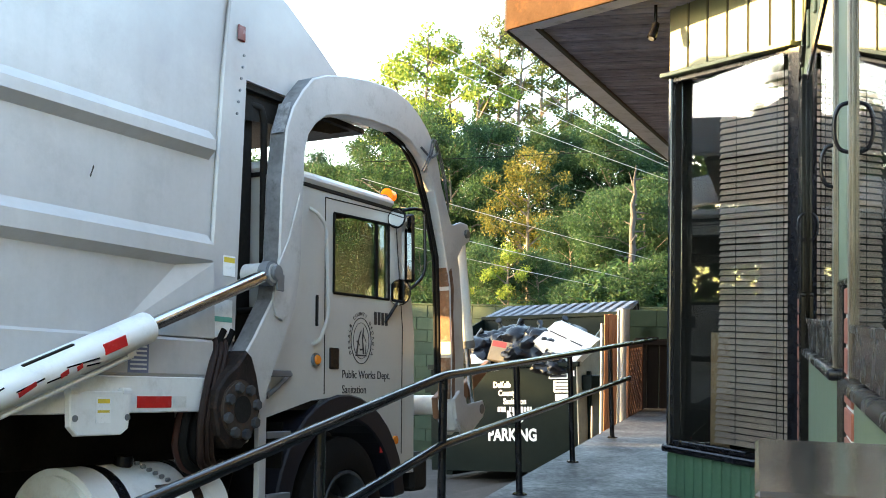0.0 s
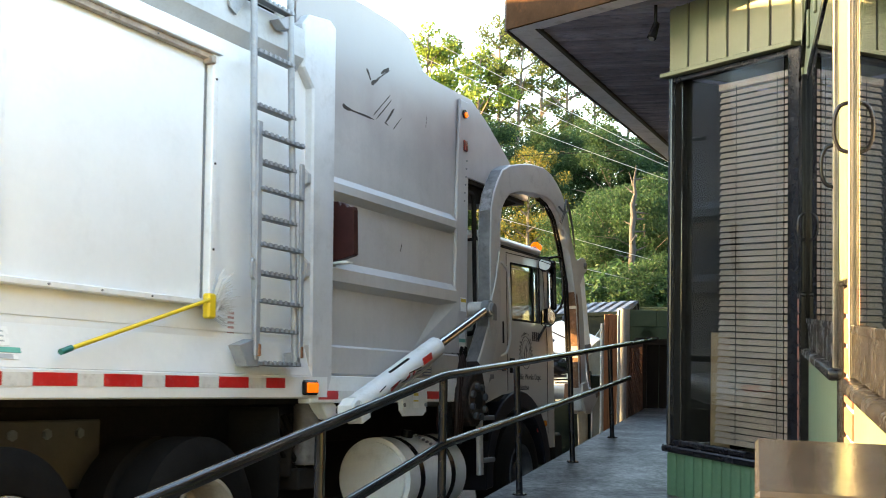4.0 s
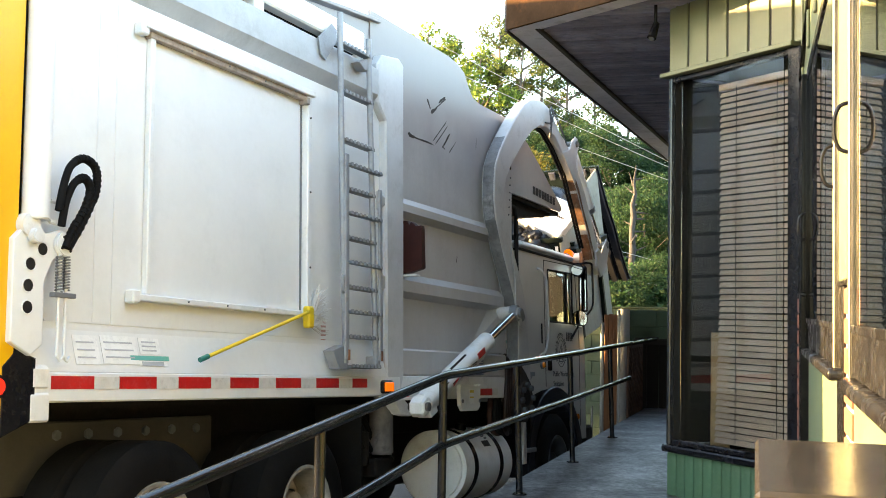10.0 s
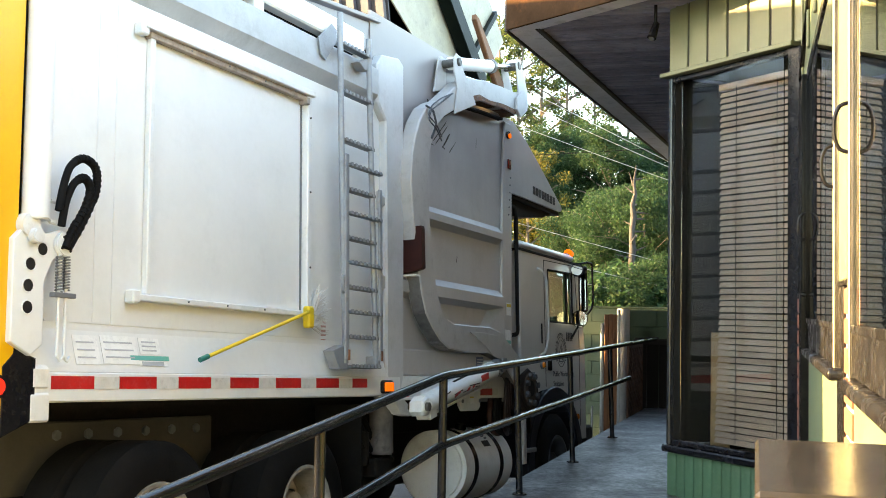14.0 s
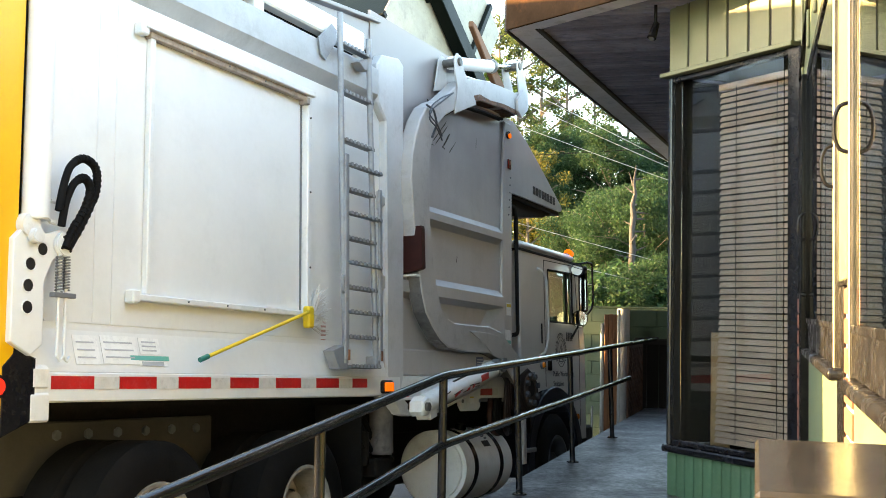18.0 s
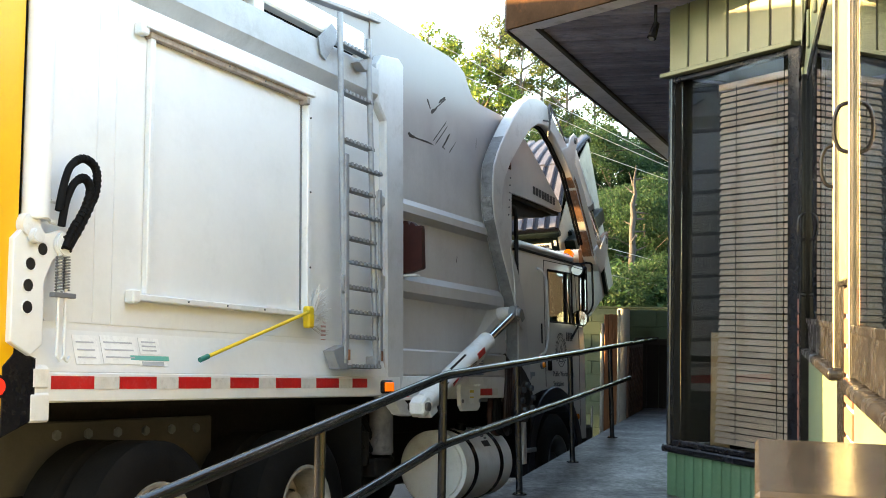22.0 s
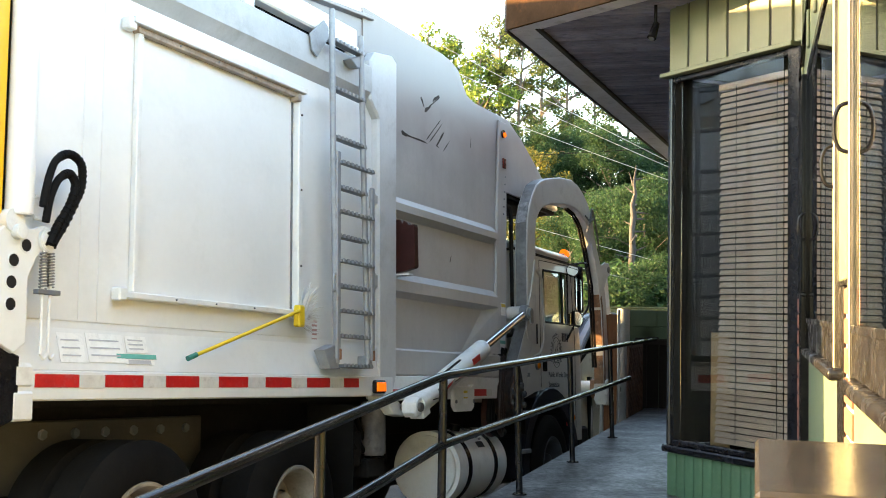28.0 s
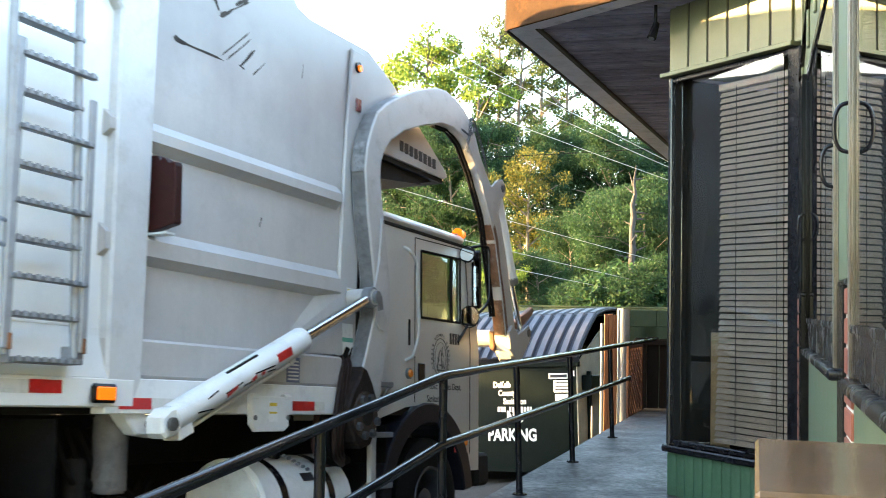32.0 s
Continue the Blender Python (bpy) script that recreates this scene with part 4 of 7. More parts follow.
def load():
    """Bags and boxes heaped in the bin: each rides with it and then falls out; place in the bin's space."""
    for i, (x, y, z, s) in enumerate(((-0.52, 0.62, 0.28, 0.36), (-0.02, 0.75, 0.38, 0.38), (0.34, 0.65, 0.36, 0.36), (0.14, 0.44, 0.28, 0.26),
                                      (0.62, 0.33, 0.15, 0.22), (-0.42, 1.2, 0.38, 0.42), (0.42, 1.25, 0.38, 0.42))):
        g = thing("garbage_bag", "stuffed shiny black plastic garbage bag", "garbage bag", "bags in the bin")
        crumpled("bag_body", (s * 1.1, s, s * 0.72), M_BAG, i * 3.1, g)
        part("bag_knot", tube([(0, 0, s * 0.6), (0.03, 0, s * 0.85), (0.08, 0.02, s * 0.95)], [0.05, 0.02, 0.045], 7), M_BAG, g)
        LOAD.append((g, pose(x, y, z, 0, 0, i * 50), i))
    flat = thing("cardboard_box", "big white cardboard box on the rubbish", "box")
    part("sheet", bevel(box(-0.31, 0.31, -0.23, 0.23, -0.11, 0.010), 0.005), M_CARD, flat)
    part("flap", moved(box(-0.30, 0.30, 0, 0.12, -0.004, 0.004), pose(0, 0.232, 0, -24)), M_CARD, flat)
    part("print_bar", box(-0.26, -0.01, 0.03, 0.055, 0.0105, 0.0115), M_DARKLETTER, flat)
    part("print_bar", box(0.04, 0.22, 0.03, 0.055, 0.0105, 0.0115), M_DARKLETTER, flat)
    tilt = Matrix(((0.90, 0.34, 0.27, 0.75), (-0.115, 0.77, -0.63, 0.42), (-0.42, 0.54, 0.73, 0.44), (0, 0, 0, 1)))
    LOAD.append((flat, tilt.to_quaternion().to_matrix().to_4x4(), 7))
    LOAD[-1][1].translation = tilt.translation
    pz = thing("pizza_box", "printed brown and red pizza box lying open", "box")
    part("box_body", box(-0.14, 0.14, -0.14, 0.14, -0.022, 0.022, 0.004), M_CARDB, pz)
    part("print", box(-0.13, 0.05, 0.05, 0.13, 0.0225, 0.0235), material("print_red", (0.45, 0.06, 0.04), 0.7), pz, "red printed roof shape")
    LOAD.append((pz, pose(-0.05, 0.30, 0.33, 62, 12, 12), 8))
    low = thing("cardboard_box", "small tan cardboard box on the rim of the rubbish", "box")
    part("box_body", box(-0.19, 0.19, -0.13, 0.13, -0.07, 0.07, 0.006), M_CARDB, low)
    part("print_bar", box(-0.10, 0.06, -0.1315, -0.1305, 0.005, 0.025), M_DARKLETTER, low)
    LOAD.append((low, pose(-0.72, 0.32, 0.28, 4, 3, 4), 8))
    rng = random.Random(5)
    for i in range(12):
        c = thing("cardboard_piece", "torn brown cardboard piece in the rubbish", "cardboard", "loose rubbish")
        crumpled("sheet", (0.18 + 0.20 * rng.random(), 0.14 + 0.14 * rng.random(), 0.035), M_CARDB if i % 3 else M_CARD, 60 + i, c)
        LOAD.append((c, pose(rng.uniform(-0.75, 0.75), rng.uniform(0.4, 1.5), rng.uniform(-0.5, 0.05), rng.uniform(0, 90), rng.uniform(0, 90), rng.uniform(0, 180)), 11 + i))
    for i, (x, y, z) in enumerate(((-0.36, 0.3, 0.24), (0.2, 0.9, 0.55))):
        c = thing("paper_scrap", "crumpled white paper scrap", "paper")
        crumpled("scrap_body", (0.16, 0.1, 0.05), M_CARD, 40 + i, c)
        LOAD.append((c, pose(x, y, z, 30, 10, 20 + 60 * i), 9 + i))


load()
# ---- the truck: x right, y forward, z up from the yard; origin under the tail seam ----
TRUCK = thing("garbage_truck", "white front loading garbage truck with yellow tailgate", "garbage truck", m=YARD)
ARMS, FORKS, RAMS, RIDERS = [], [], [], []
SIDE = 1.25
FACE = Matrix(((0, 0, 1, 0), (1, 0, 0, 0), (0, 1, 0, 0), (0, 0, 0, 1)))   # letters standing on the right side


def both(fn):
    for sx in (1, -1):
        fn(sx)


def xbox(sx, x0, x1, y0, y1, z0, z1, w=0.0, bm=None):
    return box(min(sx * x0, sx * x1), max(sx * x0, sx * x1), y0, y1, z0, z1, w, bm)


def xprism(sx, pts, x0, x1, w=0.0):
    return prism(pts, min(sx * x0, sx * x1), max(sx * x0, sx * x1), w)


# greyer truck whites: shade on the roof beam and front post, in the colour
M_WHITE_G = material("truck_white_shaded", (0.42, 0.43, 0.44), 0.45, 0, 1.6, 0.12, 40, 0.04, (0.16, 0.14, 0.12), 0.2)
M_WHITE_P = material("truck_white_post_shaded", (0.53, 0.54, 0.555), 0.45, 0, 1.6, 0.12, 40, 0.04, (0.16, 0.14, 0.12), 0.2)


def truck_body():
    def flank(sx):
        part("body_side", xprism(sx, [(-0.20, 1.40), (3.32, 1.40), (3.32, 3.28), (-0.20, 3.28)], 1.10, 1.185, 0.006), M_WHITE, TRUCK, "smooth white side sheet of the packer body")
        # lower ledge sloping out to the sill
        bm = bmesh.new()
        sec = [(1.10, 1.44), (1.186, 1.44), (1.190, 1.405), (1.245, 1.20), (1.10, 1.20)]
        a = [bm.verts.new((sx * x, -0.13, z)) for x, z in sec]
        b = [bm.verts.new((sx * x, 3.40, z)) for x, z in sec]
        for i in range(5):
            bm.faces.new((a[i], a[(i + 1) % 5], b[(i + 1) % 5], b[i]))
        bm.faces.new(a)
        bm.faces.new(b[::-1])
        part("side_ledge", bm, M_WHITE, TRUCK)
        part("sill", xbox(sx, 1.02, SIDE, -0.13, 3.44, 1.055, 1.199, 0.008), M_WHITE, TRUCK, "white sill with reflective tape")
        # box beam under the roof edge, with a chamfered lower side
        bm = bmesh.new()
        sec = [(1.10, 3.17), (1.187, 3.19), (1.25, 3.27), (1.25, 3.46), (1.235, 3.475), (1.10, 3.475)]
        a = [bm.verts.new((sx * x, -0.20, z)) for x, z in sec]
        b = [bm.verts.new((sx * x, 3.12, z)) for x, z in sec]
        for i in range(6):
            bm.faces.new((a[i], a[(i + 1) % 6], b[(i + 1) % 6], b[i]))
        bm.faces.new(a)
        bm.faces.new(b[::-1])
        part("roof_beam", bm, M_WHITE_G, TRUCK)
        part("roof_rail", xbox(sx, 1.14, 1.235, -0.2, 2.95, 3.54, 3.70, 0.012), M_WHITE, TRUCK)
        part("slot_back", xbox(sx, 1.10, 1.13, -0.2, 3.1, 3.475, 3.60), M_UNDER, TRUCK)
        for y in (-0.1, 0.75, 1.60, 2.92):
            part("rail_block", xbox(sx, 1.14, 1.23, y, y + 0.10, 3.476, 3.539, 0.004), M_WHITE, TRUCK)
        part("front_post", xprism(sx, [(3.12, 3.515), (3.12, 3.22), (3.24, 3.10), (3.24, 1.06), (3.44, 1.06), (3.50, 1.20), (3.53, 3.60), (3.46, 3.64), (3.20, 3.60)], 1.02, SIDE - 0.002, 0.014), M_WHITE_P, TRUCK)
        part("bracket_box", moved(prism([(0.0, 0.40), (0.07, 0.395), (0.085, 0.365), (0.10, 0.385), (0.125, 0.37), (0.14, 0.35), (0.185, 0.35), (0.19, 0.33), (0.195, 0.03), (0.185, 0.02), (0.10, 0.0), (0.0, -0.01)], -0.03, 0.03, 0.004),
                                  Matrix.Translation((sx * 1.20, 3.555, 1.985)) @ Matrix.Rotation(radians(-90 * sx), 4, "Z")), M_REDBROWN, TRUCK, "dark rust red bracket box")
        part("bracket_shelf", xbox(sx, 1.17, 1.34, 3.53, 3.60, 1.955, 1.968, 0.002), M_WHITE_B, TRUCK)
        part("corner_gusset", xprism(sx, [(3.36, 1.062), (3.50, 1.062), (3.70, 0.95), (3.66, 0.90), (3.50, 0.92)], 1.12, 1.22, 0.008), M_WHITE_B, TRUCK)
    both(flank)
    # crowned roof
    bm = bmesh.new()
    sec = [(-1.0, 3.50), (-0.98, 3.72), (-0.80, 3.96), (-0.35, 4.15), (0.35, 4.15), (0.80, 3.96), (0.98, 3.72), (1.0, 3.50)]
    a = [bm.verts.new((x, -0.2, z)) for x, z in sec]
    b = [bm.verts.new((x, 3.35, z)) for x, z in sec]
    for i in range(7):
        bm.faces.new((a[i], a[i + 1], b[i + 1], b[i]))
    bm.faces.new(a)
    bm.faces.new(b[::-1])
    part("roof", bm, M_WHITE_B, TRUCK)
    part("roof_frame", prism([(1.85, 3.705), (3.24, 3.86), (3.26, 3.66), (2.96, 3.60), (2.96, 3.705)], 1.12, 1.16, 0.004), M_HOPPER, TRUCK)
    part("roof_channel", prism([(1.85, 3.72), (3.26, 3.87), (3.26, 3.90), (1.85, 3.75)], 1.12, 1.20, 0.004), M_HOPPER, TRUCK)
    part("rear_wall", box(-1.10, 1.10, -0.20, -0.16, 1.10, 3.5), M_UNDER, TRUCK)
    # reflective tape on the sill
    for k in range(7):
        y = 0.0 + k * 0.457
        part("red_tape", box(SIDE + 0.0005, SIDE + 0.003, y, y + (0.279 if k < 6 else 0.20), 1.118, 1.180), M_RED, TRUCK)
        if k < 6:
            part("white_tape", box(SIDE + 0.0005, SIDE + 0.003, y + 0.280, y + 0.456, 1.116, 1.178), M_TAPEW, TRUCK)
    lamp = part("marker_lamp", box(SIDE + 0.001, SIDE + 0.03, 3.12, 3.29, 1.075, 1.17, 0.012), M_BLACK, TRUCK)
    part("lens", box(SIDE + 0.03, SIDE + 0.042, 3.14, 3.27, 1.09, 1.155, 0.008), M_AMBER, lamp, "glowing amber lens")
    # raised frame round the side panel
    f = part("panel_frame", box(1.186, 1.262, 0.60, 2.26, 3.048, 3.085, 0.004), M_WHITE_B, TRUCK, "raised frame round the side panel")
    part("frame_bar", box(1.186, 1.240, 0.58, 2.22, 1.575, 1.612, 0.006), M_WHITE_B, f)
    part("frame_bar", box(1.186, 1.225, 0.672, 0.712, 1.612, 3.02, 0.006), M_WHITE_B, f)
    part("frame_bar", box(1.186, 1.240, 2.195, 2.245, 1.56, 3.047, 0.006), M_WHITE_B, f)
    part("frame_bar", box(1.186, 1.232, 0.66, 2.24, 3.012, 3.047, 0.003), M_BROWNISH, f, "rust stained lower edge of the frame")
    for y, z in ((0.57, 3.04), (0.545, 1.59)):
        part("frame_lug", box(1.186, 1.25, y, y + 0.06, z - 0.03, z + 0.04, 0.008), M_WHITE_B, f)
    part("frame_lug", box(1.186, 1.255, 2.16, 2.20, 2.985, 3.03, 0.004), M_BROWNISH, f, "rusty corner of the frame")
    for y in (1.0, 1.35, 1.72):
        part("frame_bolt", rod((1.24, y, 1.594), (1.246, y, 1.594), 0.006, n=8), M_GREY, f)
        part("frame_bolt", rod((1.232, y, 3.03), (1.238, y, 3.03), 0.006, n=8), M_GREY, f)
    for z in (1.9, 2.40, 2.9):
        part("frame_bolt", rod((1.24, 2.222, z), (1.246, 2.222, z), 0.007, n=8), M_RUSTD, f)
    part("frame_gap", box(1.186, 1.192, 2.178, 2.194, 1.62, 3.01), M_GREY, f)
    part("weld_seam", box(1.186, 1.190, 0.0, 3.24, 1.443, 1.452), M_WHITE, TRUCK)
    for y in (0.32, 0.45):
        part("weld_seam", box(1.1855, 1.188, y, y + 0.006, 1.45, 3.17), M_WHITE, TRUCK)
    # stickers on the ledge: peeling pale sheets
    for i, (y0, y1, z0, z1, mt) in enumerate(((0.17, 0.34, 1.235, 1.385, M_STICK), (0.36, 0.62, 1.24, 1.39, M_STICK), (0.56, 0.86, 1.265, 1.29, M_STICKG),
                                              (0.62, 0.84, 1.235, 1.262, M_STICK), (0.64, 0.80, 1.295, 1.385, M_STICK))):
        st = part("sticker", moved(box(-0.001, 0.001, y0, y1, -(z1 - z0) / 2, (z1 - z0) / 2), pose(1.190 + (1.405 - (z0 + z1) / 2) * 0.268 + 0.003, 0, (z0 + z1) / 2, 0, -15)), mt, TRUCK, "peeling sticker")
        if mt is M_STICK:
            for j in range(3):
                zz = z0 + (z1 - z0) * (0.25 + 0.25 * j)
                part("print_bar", moved(box(0, 0.001, y0 + 0.02, y1 - 0.03, -0.004, 0.004), pose(1.190 + (1.405 - zz) * 0.268 + 0.005, 0, zz, 0, -15)), M_STICKB, st)
    for i in range(7):
        part("print_bar", box(1.1855, 1.187, 2.44, 2.50, 1.38 + i * 0.028, 1.395 + i * 0.028), material("faded_red_print", (0.45, 0.25, 0.24), 0.6) if i == 0 else bpy.data.materials["faded_red_print"], TRUCK)


truck_body()


def ladder():
    """Fixed side ladder with a fold-down section in front of it."""
    lad = part("ladder", tube([(1.335, 2.44, 3.68), (1.335, 2.46, 2.75), (1.33, 2.52, 1.28)], 0.021, 10), M_LADDER, TRUCK, "grey steel side ladder with serrated rungs", smooth=True)
    part("stile", tube([(1.335, 2.83, 3.60), (1.335, 2.86, 2.75), (1.33, 2.93, 1.28)], 0.021, 10), M_LADDER, lad, smooth=True)
    part("fold_stile", box(1.345, 1.365, 2.47, 2.52, 1.30, 2.70, 0.006), M_LADDER, lad)
    part("fold_stile", box(1.345, 1.365, 2.93, 2.975, 1.30, 2.52, 0.006), M_LADDER, lad)

    def rung(y0, y1, z, x0=1.30, x1=1.355):
        r = part("rung", box(x0, x1, y0, y1, z - 0.015, z + 0.008, 0.003), M_GREY, lad)
        for i in range(8):
            y = y0 + 0.03 + i * (y1 - y0 - 0.06) / 7
            part("tooth", box(x1 - 0.004, x1 + 0.004, y - 0.012, y + 0.012, z - 0.010, z + 0.013), M_LADDER, r)
    for i in range(7):
        rung(2.45 + 0.012 * i, 2.86 + 0.012 * i, 3.47 - 0.335 * i)
    for i in range(4):
        rung(2.50, 2.95, 2.63 - 0.335 * i, 1.345, 1.38)
    rung(2.54, 2.95, 1.262, 1.25, 1.365)
    part("bracket", prism([(2.27, 3.47), (2.44, 3.61), (2.50, 3.58), (2.50, 3.50), (2.36, 3.33), (2.30, 3.36)], 1.26, 1.272, 0.002), M_LADDER, lad)
    part("bracket", prism([(2.70, 3.40), (2.88, 3.48), (2.88, 3.38), (2.78, 3.36)], 1.26, 1.335, 0.004), M_LADDER, lad)
    part("bracket", prism([(2.36, 1.36), (2.44, 1.24), (2.56, 1.24), (2.50, 1.40)], 1.25, 1.335, 0.004), M_LADDER, lad)
    part("bracket", box(1.25, 1.335, 2.92, 2.99, 1.25, 1.335, 0.006), M_LADDER, lad)
    part("latch", tube(bend([(1.345, 2.47, 1.75), (1.38, 2.40, 1.75), (1.38, 2.40, 1.86), (1.345, 2.47, 1.86)], 3), 0.010, 6), M_LADDER, lad, smooth=True)
    part("spring_pin", rod((1.36, 2.51, 1.30), (1.36, 2.51, 1.37), 0.014, n=8), M_RUST, lad)
    part("spring_pin", rod((1.36, 2.955, 1.30), (1.36, 2.955, 1.37), 0.014, n=8), M_RUST, lad)


ladder()


def tail():
    gate = part("tailgate", box(-SIDE, SIDE + 0.005, -0.90, -0.225, 0.98, 3.6, 0.012), M_YELLOW, TRUCK, "yellow rear tailgate with worn black edges")
    part("edge_seal", prism([(-0.224, 1.28), (-0.20, 1.30), (-0.20, 3.5), (-0.224, 3.5)], 1.0, SIDE - 0.02), M_RUBBER, TRUCK)
    part("corner_shadow_plate", prism([(-0.30, 0.90), (-0.10, 0.98), (-0.10, 1.26), (-0.22, 1.30), (-0.30, 1.22)], 1.18, SIDE + 0.008, 0.006), M_BLACK, TRUCK, "scuffed black corner plate")
    part("corner_block", box(1.10, SIDE + 0.012, -0.135, -0.01, 0.965, 1.10, 0.01), M_WHITE_B, TRUCK)
    part("corner_block", box(1.10, SIDE + 0.010, -0.135, -0.005, 1.11, 1.23, 0.02), M_WHITE_B, TRUCK)
    lamp = part("tail_lamp", rod((SIDE + 0.006, -0.33, 1.13), (SIDE + 0.016, -0.33, 1.13), 0.055, n=20), M_BLACK, gate)
    part("lens", rod((SIDE + 0.017, -0.33, 1.13), (SIDE + 0.028, -0.33, 1.13), 0.042, 0.036, n=20), M_REDLAMP, lamp, "glowing red lens")
    cyl = part("gate_cylinder", rod((1.27, -0.15, 1.90), (1.27, -0.15, 3.55), 0.065, n=22, w=0.006), M_WHITE, TRUCK, "white upright hydraulic cylinder", smooth=True)
    for z in (2.0, 1.90):
        part("fitting", tube(bend([(1.29, -0.08, z), (1.30, 0.0, z - 0.01), (1.30, 0.02, z + 0.05)], 3), 0.011, 7), M_WHITE_B, cyl, smooth=True)
    plate = part("hinge_plate", prism([(-0.22, 1.80), (-0.16, 1.86), (-0.02, 1.845), (0.06, 1.87), (0.13, 1.84), (0.13, 1.76), (0.08, 1.73), (0.02, 1.72), (-0.03, 1.62),
                                       (-0.03, 1.32), (-0.10, 1.27), (-0.22, 1.33)], 1.25, 1.285, 0.005), M_WHITE, TRUCK, "white hinge plate with round holes")
    for y, z in ((-0.12, 1.69), (-0.13, 1.59), (-0.13, 1.49), (-0.05, 1.765)):
        part("hole", rod((1.2855, y, z), (1.289, y, z), 0.030, n=18), M_UNDER, plate)
        part("hole_rim", tube([(1.287, y + 0.032 * math.cos(k * 0.5236), z + 0.032 * math.sin(k * 0.5236)) for k in range(13)], 0.004, 5), M_WHITE_B, plate)
    part("pin_disc", rod((1.285, 0.075, 1.80), (1.315, 0.075, 1.80), 0.060, n=24, w=0.005), M_WHITE, plate, smooth=True)
    for k in range(4):
        a = 0.6 + k * 1.57
        part("bolt", rod((1.315, 0.075 + 0.038 * math.cos(a), 1.80 + 0.038 * math.sin(a)), (1.319, 0.075 + 0.038 * math.cos(a), 1.80 + 0.038 * math.sin(a)), 0.007, n=8), M_UNDER, plate)
    part("pin_nut", rod((1.285, -0.11, 1.82), (1.33, -0.11, 1.82), 0.036, n=16, w=0.005), M_WHITE_B, plate, smooth=True)
    part("cylinder_eye", rod((1.24, -0.13, 1.87), (1.30, -0.13, 1.87), 0.055, n=18), M_WHITE_B, plate, smooth=True)
    # hydraulic hoses looping above the plate
    for pts, r in (([(0.0, 1.95), (0.02, 2.06), (0.06, 2.18), (0.15, 2.235), (0.24, 2.20), (0.245, 2.08), (0.16, 1.92), (0.07, 1.78)], 0.019),
                   ([(0.02, 1.88), (0.04, 2.0), (0.09, 2.10), (0.16, 2.14), (0.205, 2.09), (0.17, 1.98), (0.09, 1.87), (0.05, 1.78)], 0.019)):
        path = bend([(1.33, y, z) for y, z in pts], 4, 0.45)
        hose = part("hose", tube(path, r, 10), M_RUBBER, plate, "ribbed black hydraulic hose", smooth=True)
        for k in range(len(path) // 3, len(path) - 1):
            d = (path[k + 1] - path[k]).normalized()
            part("hose_ring", rod(path[k] - d * 0.005, path[k] + d * 0.005, r + 0.003, n=10), M_RUBBER, hose)
    for y, z0, z1 in ((0.045, 1.57, 1.74), (0.09, 1.58, 1.74)):
        pts = [(1.30 + 0.017 * math.cos(k * 1.05), y + 0.017 * math.sin(k * 1.05), z0 + (z1 - z0) * k / 72) for k in range(73)]
        part("spring", tube(pts, 0.0045, 5), M_GREY, plate)
        part("spring_rod", rod((1.30, y, 1.27), (1.30, y, 1.76), 0.008, n=8), M_WHITE_B, plate)
        part("rod_hook", tube(bend([(1.30, y, 1.27), (1.30, y + 0.02, 1.245), (1.30, y + 0.04, 1.27)], 3), 0.008, 6), M_WHITE_B, plate)
    part("spring_clamp", box(1.285, 1.32, 0.0, 0.14, 1.545, 1.568, 0.003), M_GREY, plate)
    plate.matrix_basis = Matrix.Translation((0, -0.065, 0))


tail()


def broom():
    b = thing("broom", "yellow push broom with pale bristles hung on the truck side", "broom")
    b.matrix_basis = YARD
    RIDERS.append(b)
    part("handle", rod((1.31, 1.06, 1.285), (1.30, 2.12, 1.60), 0.0115, n=10), M_BROOM, b, smooth=True)
    part("grip", rod((1.31, 1.02, 1.273), (1.31, 1.09, 1.295), 0.0155, n=10), M_TEAL, b, "teal green grip", smooth=True)
    part("head", box(1.25, 1.30, 2.12, 2.19, 1.50, 1.64, 0.01), M_BROOM, b)
    bm = bmesh.new()
    rng = random.Random(3)
    for i in range(130):
        z = 1.50 + 0.14 * rng.random()
        y = 2.18
        a = rng.uniform(-0.35, 1.15)
        ln = rng.uniform(0.13, 0.21)
        x = 1.26 + 0.04 * rng.random()
        bm = tube([(x, y, z), (x + rng.uniform(-0.01, 0.01), y + ln * math.cos(a) * 0.6, z + ln * math.sin(a) * 0.8), (x + rng.uniform(-0.02, 0.02), y + ln * math.cos(a), z + ln * math.sin(a) + 0.01)],
                  [0.0022, 0.002, 0.0012], 3, bm)
    part("bristles", bm, M_BRISTLE, b, "pale splayed bristles")


broom()


